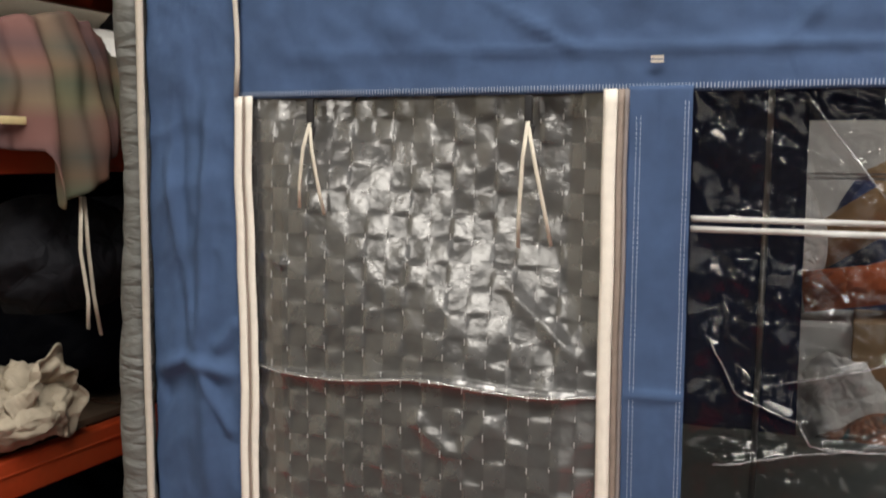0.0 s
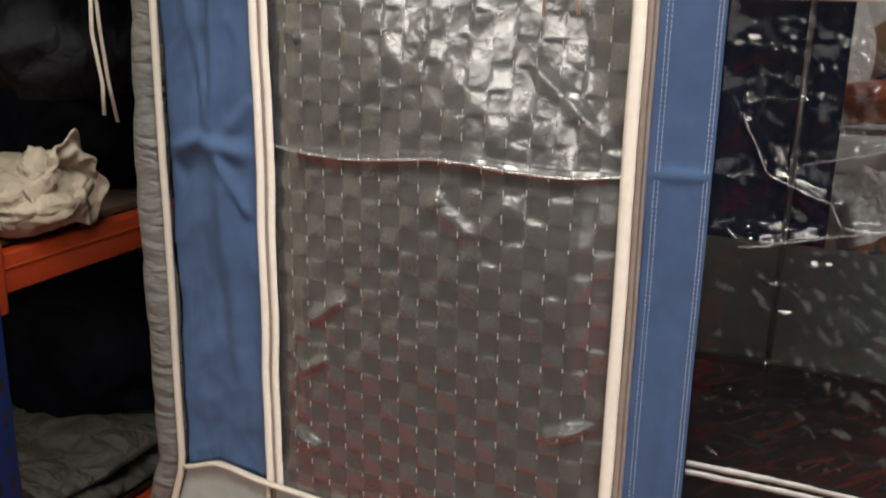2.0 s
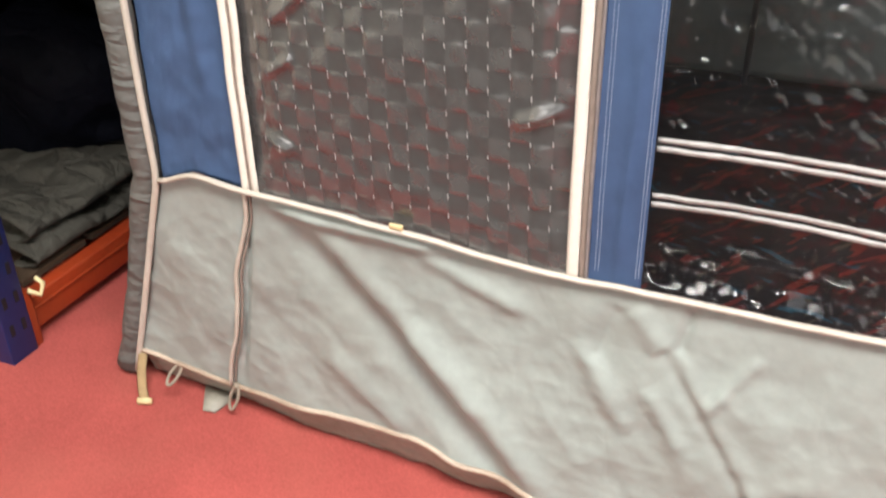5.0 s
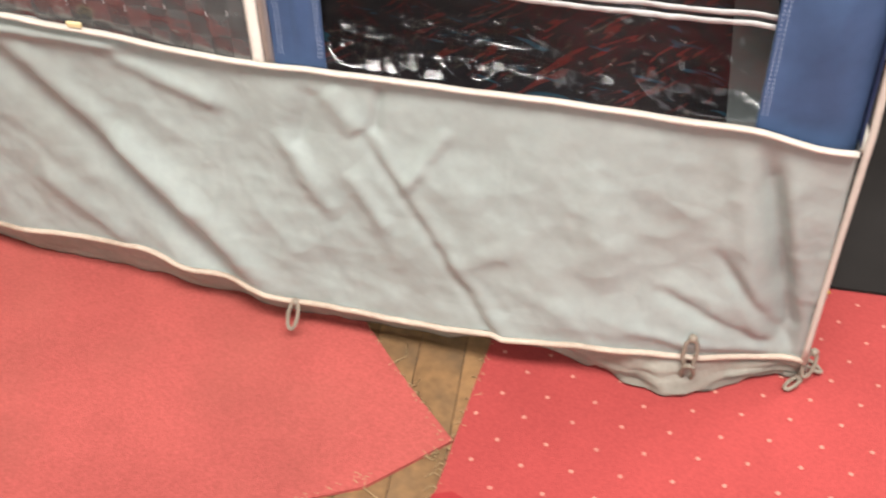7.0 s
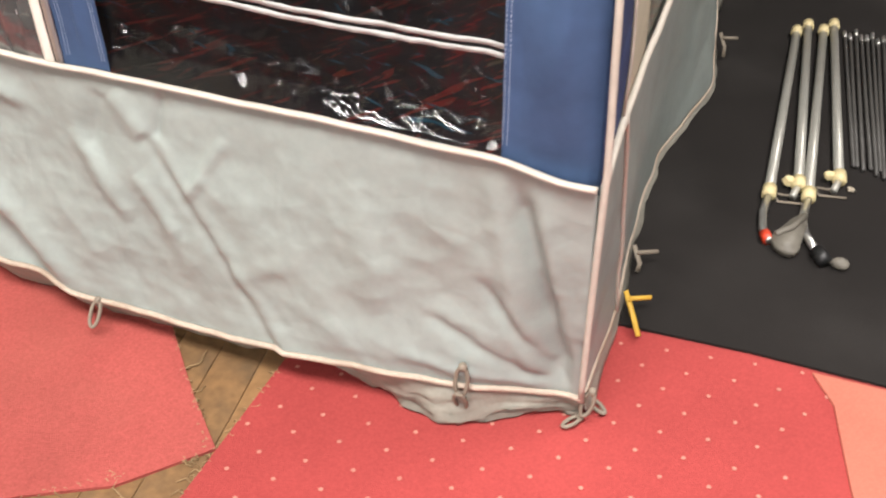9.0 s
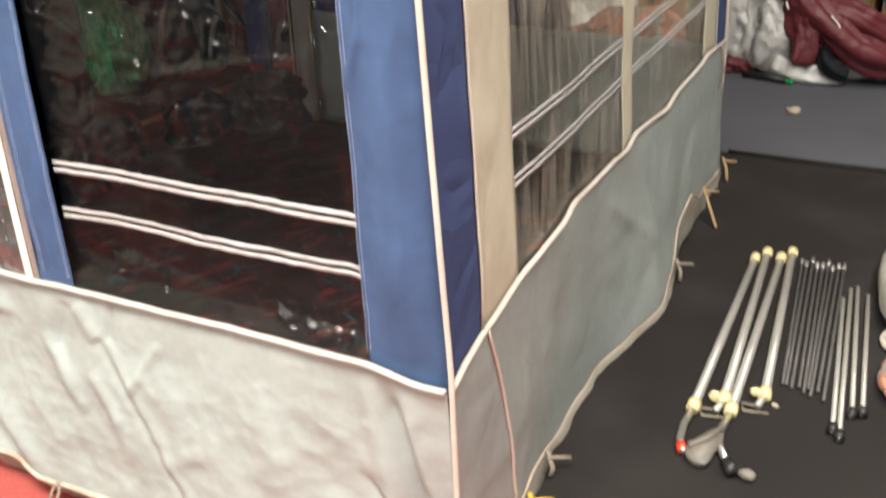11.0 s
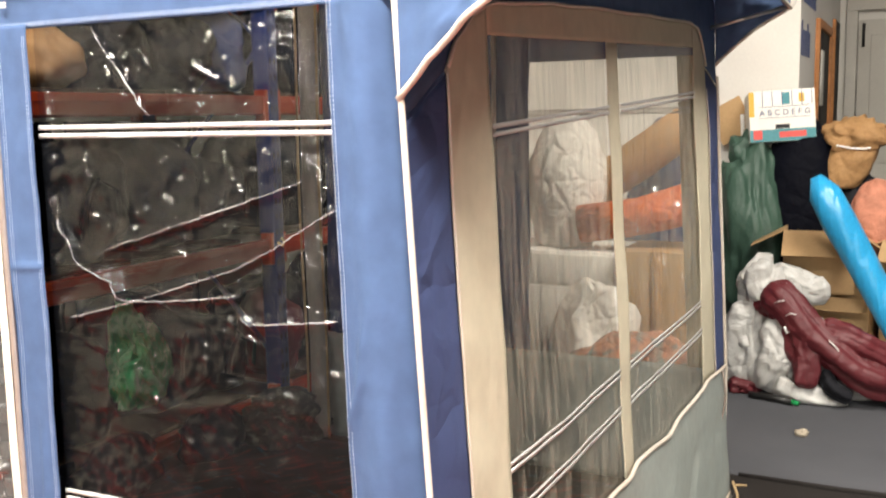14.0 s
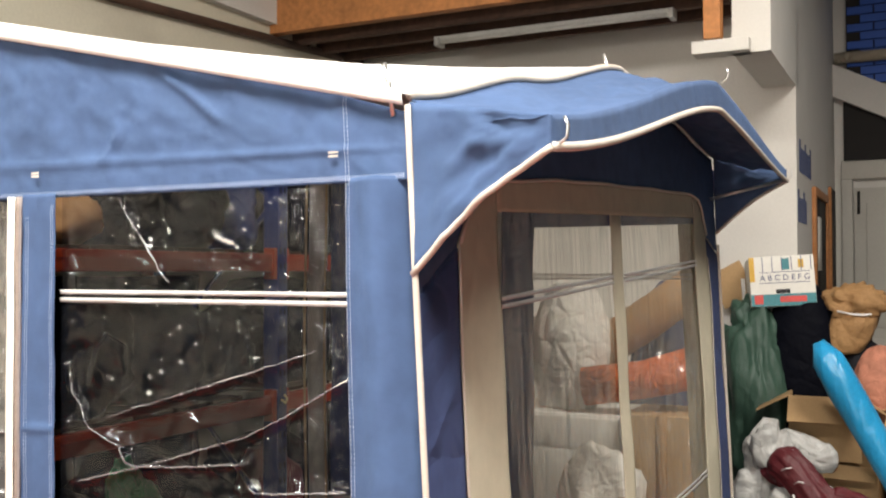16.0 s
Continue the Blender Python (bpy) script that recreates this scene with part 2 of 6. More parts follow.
def wrinkled(m, scale, slope, stretch=(1, 1, 1)):
    """Adds flat facets with crisp creases between them, as of stiff cloth or film that has been folded up."""
    nt = m.node_tree
    tex = nt.nodes.new("ShaderNodeTexCoord")
    mp = nt.nodes.new("ShaderNodeMapping")
    mp.inputs["Scale"].default_value = stretch
    nt.links.new(tex.outputs["Object"], mp.inputs[0])
    warp = nt.nodes.new("ShaderNodeTexNoise")
    warp.inputs["Scale"].default_value, warp.inputs["Detail"].default_value = scale * 0.5, 2
    nt.links.new(mp.outputs[0], warp.inputs["Vector"])
    shift = nt.nodes.new("ShaderNodeVectorMath")
    shift.operation = "MULTIPLY_ADD"
    shift.inputs[1].default_value = (1.6 / scale,) * 3
    nt.links.new(warp.outputs["Color"], shift.inputs[0])
    nt.links.new(mp.outputs[0], shift.inputs[2])
    total = None
    for k, share in ((1.0, 1.0), (2.6, 0.25)):
        v = nt.nodes.new("ShaderNodeTexVoronoi")
        v.feature = "DISTANCE_TO_EDGE"
        v.inputs["Scale"].default_value = scale * k
        nt.links.new(shift.outputs[0], v.inputs["Vector"])
        add = nt.nodes.new("ShaderNodeMath")
        add.operation = "MULTIPLY_ADD"
        add.inputs[1].default_value, add.inputs[2].default_value = share, 0.0
        nt.links.new(v.outputs["Distance"], add.inputs[0])
        if total:
            nt.links.new(total.outputs[0], add.inputs[2])
        total = add
    bp = nt.nodes.new("ShaderNodeBump")
    bp.inputs["Strength"].default_value, bp.inputs["Distance"].default_value = 1.0, slope / scale
    nt.links.new(total.outputs[0], bp.inputs["Height"])
    target = nt.nodes["Principled BSDF"].inputs["Normal"]
    if target.links:
        nt.links.new(target.links[0].from_socket, bp.inputs["Normal"])
    nt.links.new(bp.outputs[0], target)
    return m


BLUE = cloth("blue_canvas", (0.052, 0.093, 0.188), 0.8, vary=0.2, through_light=0.03)
# Navy bags, and the awning's blue canvas with shade put into its colour.
NAVYSHADE = cloth("navy_and_shaded_blue_canvas", (0.038, 0.056, 0.135), 0.85)
BEIGE = cloth("beige_canvas", (0.50, 0.465, 0.355), 0.85, through_light=0.08)
ROOF = cloth("white_roof_canvas", (0.82, 0.81, 0.78), 0.7, through_light=0.04)
SKIRT = mat("grey_coated_skirt", (0.278, 0.312, 0.294), 0.48, vary=0.1, fine=40, coarse=5, bump=0.08, bump_scale=40, dirt=(0.22, 0.21, 0.185), dirt_amount=0.3)
PAD = mat("grey_padded_canvas", (0.115, 0.117, 0.11), 0.55, bump=0.2, bump_scale=200, dirt=(0.16, 0.15, 0.13), dirt_amount=0.4)
FLAP = mat("olive_grey_mud_flap", (0.27, 0.255, 0.215), 0.5, dirt=(0.14, 0.11, 0.08), dirt_amount=0.6, bump=0.2)
PIPING = mat("cream_piping", (0.50, 0.455, 0.395), 0.55, vary=0.12, bump=0.1, dirt=(0.35, 0.27, 0.2), dirt_amount=0.4)
SOILED = mat("soiled_tan_piping", (0.47, 0.385, 0.31), 0.6, vary=0.2, fine=90, coarse=7, bump=0.15, dirt=(0.24, 0.165, 0.11), dirt_amount=0.8)
TAPE = mat("white_zip_tape", (0.74, 0.70, 0.63), 0.6, vary=0.1, bump=0.25, bump_scale=400)
ZIPPER = mat("brown_zip_teeth", (0.25, 0.2, 0.17), 0.5, bump=0.5, bump_scale=500)
MAUVE = mat("grey_brown_zip_tape", (0.21, 0.185, 0.18), 0.7, bump=0.3, bump_scale=400)
THREAD = mat("pale_stitching", (0.36, 0.42, 0.55), 0.8, bump=0)
STRIPE = mat("white_sealing_stripe", (0.43, 0.43, 0.42), 0.45, vary=0.08, bump=0.05)
PVC = clear_sheet("clear_window_plastic", (0.74, 0.75, 0.80), 0.035, 0.05, 0.008, (0.42, 0.45, 0.55), bump_scale=5, bump=0.05, ridged=True)
# Pale haze colour stands for the highlight along each window crease.
CREASEGLINT = clear_sheet("pale_crease_highlight", (0.75, 0.76, 0.8), 0.16, 0.06, 0.45, (0.66, 0.67, 0.69), bump_scale=70, bump=0.5)
# Pale haze colour gives the door fold its bright highlight.
FOLDGLINT = clear_sheet("pale_fold_highlight", (0.7, 0.7, 0.7), 0.30, 0.08, 0.42, (0.66, 0.66, 0.65), bump_scale=70, bump=0.5)
HAZY = clear_sheet("hazy_window_plastic", (0.97, 0.95, 0.90), 0.05, 0.12, 0.095, (0.74, 0.67, 0.54), bump_scale=40, bump=0.3, streak=0.07)
FARPLASTIC = clear_sheet("far_window_plastic", (0.95, 0.95, 0.93), 0.05, 0.1, 0.06, (0.7, 0.68, 0.62), bump_scale=9, bump=0.2)
CHECK_CELL, CHECK_START = (0.615 / 17, 1.122 / 29), (-1.572, 0.575)
CHECK = quilted("embossed_grey_plastic", CHECK_CELL, CHECK_START, (0.072, 0.105), 0.13, 0.24)
TICK = mat("pale_embossed_ticks", (0.42, 0.42, 0.42), 0.3, bump=0)
BLACK = mat("black_webbing", (0.012, 0.012, 0.014), 0.6)
# Black bags, taken nearly to zero with the racking's shade in the colour.
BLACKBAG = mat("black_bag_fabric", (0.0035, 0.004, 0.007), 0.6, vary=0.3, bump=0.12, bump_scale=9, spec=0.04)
CHARCOAL = mat("charcoal_bag_fabric", (0.017, 0.0175, 0.021), 0.7, spec=0.07, vary=0.3, bump=0.12, bump_scale=9)
CORD = mat("cream_cord", (0.62, 0.57, 0.48), 0.75, bump=0.4, bump_scale=500)
ROPE = mat("tan_rope", (0.36, 0.25, 0.13), 0.85, bump=0.6, bump_scale=400)
RUBBER = mat("brown_rubber_loop", (0.24, 0.2, 0.155), 0.6, bump=0.2)
STEEL = mat("bright_steel", (0.62, 0.61, 0.58), 0.28, metal=0.9, bump=0.05)
ALU = mat("dull_aluminium_tube", (0.42, 0.41, 0.37), 0.38, metal=0.45, vary=0.12, bump=0.05)
GREYROD = mat("grey_fibre_rod", (0.07, 0.066, 0.062), 0.4, bump=0.05)
CREAMPLASTIC = mat("cream_plastic_fitting", (0.66, 0.55, 0.30), 0.45, bump=0.05)
GREYPLASTIC = mat("grey_plastic_bracket", (0.16, 0.145, 0.12), 0.5, bump=0.1)
BLACKPLASTIC = mat("black_plastic_cap", (0.015, 0.015, 0.015), 0.4)
REDPLASTIC = mat("red_plastic_ring", (0.55, 0.05, 0.02), 0.4)
YELLOW = mat("yellow_plastic_peg", (0.6, 0.36, 0.05), 0.5)
REDCARPET = mat("plain_red_carpet", (0.40, 0.088, 0.076), 0.95, vary=0.3, fine=220, coarse=3.0, bump=0.7, bump_scale=420, spec=0.1, dirt=(0.33, 0.10, 0.075), dirt_amount=0.5)
DOTCARPET = mat("red_carpet", (0.38, 0.062, 0.058), 0.95, vary=0.2, fine=220, coarse=3, bump=0.7, bump_scale=420, spec=0.1)
DEEPCARPET = mat("deep_red_carpet", (0.33, 0.034, 0.036), 0.95, vary=0.2, fine=220, coarse=3, bump=0.7, bump_scale=420, spec=0.1)
PINKCARPET = mat("salmon_carpet", (0.52, 0.17, 0.12), 0.95, vary=0.15, fine=220, bump=0.7, bump_scale=420, spec=0.1)
DOT = mat("cream_tufts", (0.53, 0.215, 0.165), 0.95, bump=0.5, bump_scale=420)
GREYCARPET = mat("charcoal_carpet", (0.0215, 0.019, 0.0178), 0.95, vary=0.25, fine=260, coarse=2.5, bump=0.7, bump_scale=450, spec=0.12, dirt=(0.05, 0.046, 0.043), dirt_amount=0.5)
FARCARPET = mat("slate_grey_carpet", (0.085, 0.088, 0.098), 0.95, vary=0.2, fine=220, coarse=2, bump=0.6, bump_scale=400, spec=0.12)
BOARD = mat("worn_brown_floorboard", (0.22, 0.12, 0.05), 0.6, vary=0.65, fine=45, coarse=9, bump=0.35, bump_scale=60, island=0.4, dirt=(0.1, 0.065, 0.035), dirt_amount=0.7)
WHITEWALL = mat("white_painted_wall", (0.66, 0.64, 0.60), 0.8, vary=0.06, coarse=1.5, bump=0.15, bump_scale=40, dirt=(0.5, 0.47, 0.42), dirt_amount=0.3)
CREAMWALL = mat("cream_painted_wall", (0.62, 0.58, 0.46), 0.85, vary=0.08, coarse=1.5, bump=0.25, bump_scale=25, dirt=(0.4, 0.36, 0.28), dirt_amount=0.5)
# For unseen walls and ceiling: dimness put into the colour to curb reflections.
DARKWALL = mat("dark_unseen_wall", (0.095, 0.10, 0.11), 0.9, vary=0.15, coarse=1.2)
TIMBER = mat("orange_brown_timber", (0.42, 0.17, 0.055), 0.6, vary=0.35, fine=30, coarse=6, bump=0.3, bump_scale=50)
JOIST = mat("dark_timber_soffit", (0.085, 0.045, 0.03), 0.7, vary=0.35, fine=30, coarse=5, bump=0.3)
ORANGE = mat("orange_rack_enamel", (0.29, 0.034, 0.009), 0.4, vary=0.15, dirt=(0.25, 0.06, 0.02), dirt_amount=0.6, bump=0.05)
RACKBLUE = mat("blue_rack_enamel", (0.008, 0.022, 0.10), 0.4, vary=0.15, bump=0.05)
# Shelf boards darkened in colour for the shade inside the racking.
CHIPBOARD = mat("chipboard_shelf", (0.055, 0.034, 0.02), 0.85, vary=0.3, fine=120)
CARTON = mat("brown_cardboard", (0.42, 0.27, 0.135), 0.85, vary=0.1, coarse=3, bump=0.15, dirt=(0.3, 0.18, 0.09), dirt_amount=0.35)
PAPER = mat("brown_kraft_paper", (0.34, 0.19, 0.08), 0.75, vary=0.2, bump=0.4, bump_scale=18)
GREENTARP = mat("dark_green_tarpaulin", (0.035, 0.075, 0.055), 0.5, vary=0.2, bump=0.3, bump_scale=14)
GREENBAG = mat("bright_green_bag", (0.010, 0.33, 0.10), 0.4, vary=0.2, bump=0.4, bump_scale=15)
BLUEPLASTIC = mat("bright_blue_polythene", (0.015, 0.30, 0.58), 0.3, vary=0.15, bump=0.5, bump_scale=12)
SILVERTARP = mat("pale_grey_coated_fabric", (0.54, 0.54, 0.52), 0.42, vary=0.15, bump=0.4, bump_scale=12, dirt=(0.35, 0.34, 0.32), dirt_amount=0.5)
BURGUNDY = mat("burgundy_nylon", (0.105, 0.016, 0.021), 0.5, vary=0.25, bump=0.4, bump_scale=14)
POLEBAG = mat("pale_grey_green_canvas", (0.29, 0.28, 0.235), 0.85, vary=0.15, bump=0.3, bump_scale=25)
CALICO = mat("cream_calico", (0.40, 0.345, 0.265), 0.9, vary=0.12, bump=0.35, bump_scale=30)
# Grey-green canvas, with the dimness of the bottom shelf put into its colour.
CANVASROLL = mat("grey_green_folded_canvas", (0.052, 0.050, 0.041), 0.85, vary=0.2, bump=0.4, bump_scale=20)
WHITECLOTH = mat("white_cotton", (0.78, 0.77, 0.74), 0.9, vary=0.06, bump=0.3, bump_scale=25)
ORANGECLOTH = mat("orange_nylon", (0.62, 0.13, 0.03), 0.6, vary=0.2, bump=0.4, bump_scale=15)
TANCLOTH = mat("tan_canvas", (0.42, 0.24, 0.11), 0.8, vary=0.15, bump=0.3)
RUST = mat("faded_rust_pattern_cloth", (0.42, 0.17, 0.11), 0.85, vary=0.4, fine=18, coarse=8, bump=0.3)
TARTAN = bands("muted_tartan_wool", [(0.16, 0.075, 0.065), (0.21, 0.19, 0.11), (0.085, 0.11, 0.075), (0.19, 0.095, 0.065), (0.065, 0.048, 0.055), (0.18, 0.085, 0.075)], 4.2)
FLORAL = mat("multicoloured_floral_cloth", (0.45, 0.2, 0.12), 0.85, vary=0.7, fine=45, coarse=25, dirt=(0.03, 0.22, 0.25), dirt_amount=0.9)
BLUEBRICK = mat("blue_painted_brick", (0.03, 0.10, 0.42), 0.6, vary=0.15, bump=0.3, island=0.3)
PAINTEDDOOR = mat("grey_white_painted_door", (0.50, 0.48, 0.43), 0.55, vary=0.08, bump=0.08)
# Near-black colour for unlit openings and panes, and for the brick joints.
DARKVOID = mat("shade_and_joint_dark", (0.02, 0.018, 0.017), 0.8)
LAMPWHITE = mat("white_enamel_batten", (0.72, 0.72, 0.70), 0.4, bump=0.02)
INK = mat("dark_blue_ink", (0.03, 0.05, 0.14), 0.6, bump=0)
PRINTRED = mat("red_print", (0.6, 0.07, 0.06), 0.5, bump=0)
PRINTTEAL = mat("teal_print", (0.05, 0.22, 0.25), 0.5, bump=0)
PRINTWHITE = mat("white_printed_card", (0.74, 0.72, 0.66), 0.6, vary=0.06, bump=0.05)
for m, scale, slope, stretch in ((BLUE, 6.5, 0.035, (1, 1, 0.6)), (NAVYSHADE, 6.0, 0.12, (1, 1, 1)), (SKIRT, 7.0, 0.03, (1, 1, 1)), (SILVERTARP, 7.0, 0.22, (1, 1, 1)), (BURGUNDY, 11.0, 0.10, (1, 1, 1)), (GREENTARP, 9.0, 0.10, (1, 1, 0.7)),
                                 (BLACKBAG, 7.0, 0.12, (1, 1, 1)), (CHARCOAL, 7.0, 0.22, (1, 1, 1)), (PAPER, 15.0, 0.16, (1, 1, 1)), (BLUEPLASTIC, 9.0, 0.13, (1, 1, 0.35)), (GREENBAG, 12.0, 0.45, (1, 1, 1)), (CANVASROLL, 9.0, 0.4, (1, 1, 1)),
                                 (CALICO, 14.0, 0.3, (1, 1, 1)), (WHITECLOTH, 10.0, 0.25, (1, 1, 1)), (RUST, 12.0, 0.2, (1, 1, 1)), (BEIGE, 5.0, 0.05, (1, 1, 0.6)), (PAD, 14.0, 0.15, (0.6, 1, 2)), (FLORAL, 14.0, 0.3, (1, 1, 1)), (ORANGECLOTH, 12.0, 0.3, (1, 1, 1))):
    wrinkled(m, scale, slope, stretch)


# ---------------- building helpers ----------------
def thing(name, label, category, group="", kind=""):
    return tagged(new(name), label, category, group, kind)


def part(name, bm, material, parent=None, label="", smooth=True, solid=0.0):
    """Links a bmesh as one mesh object under a thing or a part."""
    me = bpy.data.meshes.new(name)
    bmesh.ops.recalc_face_normals(bm, faces=bm.faces) if len(bm.faces) < 30000 else None
    bm.to_mesh(me)
    bm.free()
    me.materials.append(material)
    if smooth:
        me.polygons.foreach_set("use_smooth", [True] * len(me.polygons))
    ob = new(name, me)
    ob.parent = parent
    if label:
        ob["label"] = label
    if solid:
        md = ob.modifiers.new("thickness", "SOLIDIFY")
        md.thickness, md.offset = solid, 0
    return ob


def sheet(fn, nu, nv, bm=None):
    """A grid of quads through fn(u, v)."""
    bm = bm or bmesh.new()
    vs = [[bm.verts.new(fn(i / nu, j / nv)) for j in range(nv + 1)] for i in range(nu + 1)]
    for i in range(nu):
        for j in range(nv):
            bm.faces.new((vs[i][j], vs[i + 1][j], vs[i + 1][j + 1], vs[i][j + 1]))
    return bm


def tube(points, r, seg=8, bm=None, flat=1.0, close=False, taper=None):
    """A round cord or pipe along points; flat squeezes it, taper gives a radius factor by the share of the way."""
    bm = bm or bmesh.new()
    pts = [Vector(p) for p in points]
    n = len(pts)
    rings, side = [], None
    for i, p in enumerate(pts):
        a = pts[(i - 1) % n] if close or i > 0 else p
        b = pts[(i + 1) % n] if close or i < n - 1 else p
        d = (b - a).normalized()
        if side is None:
            side = d.cross(Vector((0, 0, 1)) if abs(d.z) < 0.9 else Vector((0, 1, 0))).normalized()
        side = (side - d * side.dot(d)).normalized()
        up = d.cross(side)
        k = r * (taper(i / max(1, n - 1)) if taper else 1)
        rings.append([bm.verts.new(p + k * (math.cos(2 * math.pi * s / seg) * side + flat * math.sin(2 * math.pi * s / seg) * up)) for s in range(seg)])
    for i in range(n if close else n - 1):
        j = (i + 1) % n
        for s in range(seg):
            bm.faces.new((rings[i][s], rings[i][(s + 1) % seg], rings[j][(s + 1) % seg], rings[j][s]))
    if not close:
        bm.faces.new(rings[0])
        bm.faces.new(rings[-1])
    return bm


def block(x0, x1, y0, y1, z0, z1, bevel=0.0, bm=None, seg=2):
    """A box between bounds, with rounded edges."""
    bm = bm or bmesh.new()
    got = bmesh.ops.create_cube(bm, size=1, matrix=Matrix.LocRotScale(((x0 + x1) / 2, (y0 + y1) / 2, (z0 + z1) / 2), None, (x1 - x0, y1 - y0, z1 - z0)))
    if bevel:
        edges = list({e for v in got["verts"] for e in v.link_edges})
        bmesh.ops.bevel(bm, geom=edges, offset=bevel, segments=seg, affect="EDGES", profile=0.6)
    return bm


def turned(bm, m):
    bmesh.ops.transform(bm, matrix=m, verts=bm.verts)
    return bm


def slab(outline, z0, z1, bm=None):
    """A flat piece with a given outline."""
    bm = bm or bmesh.new()
    low = [bm.verts.new((x, y, z0)) for x, y in outline]
    top = [bm.verts.new((x, y, z1)) for x, y in outline]
    bm.faces.new(top)
    bm.faces.new(low[::-1])
    for i in range(len(outline)):
        j = (i + 1) % len(outline)
        bm.faces.new((low[i], low[j], top[j], top[i]))
    return bm


def lump(centre, size, seed, fold=0.25, scale=3.0, detail=4, flat=True, lean=(0, 0), sharp=True):
    """A soft bundle of cloth: an egg pushed into folds and resting flat on its underside."""
    bm = bmesh.new()
    bmesh.ops.create_icosphere(bm, subdivisions=detail, radius=1)
    off = Vector((seed * 7.3, seed * 3.1, seed * 5.7))
    way = Vector((math.sin(seed * 3.7), math.cos(seed * 2.9), 0.6 * math.sin(seed * 5.3))).normalized()
    for v in bm.verts:
        p = v.co.copy()
        p0 = p.copy()
        p = p - way * (p.dot(way) * 0.62) + 0.25 * noise.noise_vector(p * 1.4 + off)
        a = noise.noise(p * scale * 0.5 + off)
        b = noise.noise(p * scale + off * 1.7)
        c = noise.noise(p * scale * 2.3 + off * 2.1)
        k = 1 + fold * (0.8 * a + (0.7 * (0.35 - abs(b)) if sharp else 0.5 * b) + 0.35 * (0.3 - abs(c)))
        q = Vector((p0.x * k * size[0] / 2, p0.y * k * size[1] / 2, p0.z * k * size[2] / 2))
        if flat:
            q.z = max(q.z, -size[2] * 0.40)
        h = q.z + size[2] * 0.4
        q.x += lean[0] * h
        q.y += lean[1] * h
        v.co = q + Vector(centre)
    return bm


def run(table, x):
    """A value along a table of (place, value) rows, eased between rows."""
    if x <= table[0][0]:
        return table[0][1]
    for (a, p), (b, q) in zip(table, table[1:]):
        if x <= b:
            s = (x - a) / (b - a)
            s = s * s * (3 - 2 * s) * 0.5 + s * 0.5
            return p + (q - p) * s
    return table[-1][1]


def crease(x, z, a, b, width, depth):
    """The height of a fold along the line from a to b on a cloth."""
    dx, dz = b[0] - a[0], b[1] - a[1]
    ll = dx * dx + dz * dz
    s = max(0.0, min(1.0, ((x - a[0]) * dx + (z - a[1]) * dz) / ll))
    d = math.hypot(x - a[0] - s * dx, z - a[1] - s * dz) / width
    fade = min(1.0, 6 * s + 0.15, 6 * (1 - s) + 0.15)
    return depth * fade * math.exp(-d * d)


def ripple(x, z, scale, seed, amount):
    return amount * (noise.noise(Vector((x * scale, z * scale, seed))) + 0.5 * noise.noise(Vector((x * scale * 2.3, z * scale * 2.3, seed + 9))))


def crumple(x, z, scale, seed, amount):
    """Sharp little ridges, as in stiff coated cloth that has been folded up."""
    a = abs(noise.noise(Vector((x * scale, z * scale * 1.2, seed))))
    b = abs(noise.noise(Vector((x * scale * 2.1 + 3, z * scale * 1.9, seed + 5))))
    return amount * (min(a, 0.35) + 0.5 * min(b, 0.35) - 0.2)


def bars(name, parent, material, rows, axis_u, axis_v, origin, out, label="", m=None):
    """Flat bars that stand for writing, each a part: rows of (u, v, width, height) on a plane."""
    u, v, o, n = Vector(axis_u), Vector(axis_v), Vector(origin), Vector(out)
    for a, b, w, h in rows:
        bm = bmesh.new()
        lo = [bm.verts.new(o + u * (a + dx * w) + v * (b + dy * h)) for dx, dy in ((0, 0), (1, 0), (1, 1), (0, 1))]
        hi = [bm.verts.new(p.co + n) for p in lo]
        bm.faces.new(hi)
        for i in range(4):
            bm.faces.new((lo[i], lo[(i + 1) % 4], hi[(i + 1) % 4], hi[i]))
        part(name, turned(bm, m) if m else bm, material, parent, label, smooth=False)


DARKSHEET = mat("dark_ground_sheet", (0.022, 0.018, 0.018), 0.42, vary=0.5, fine=12, coarse=5, bump=0.5, bump_scale=9, dirt=(0.05, 0.022, 0.016), dirt_amount=0.4)


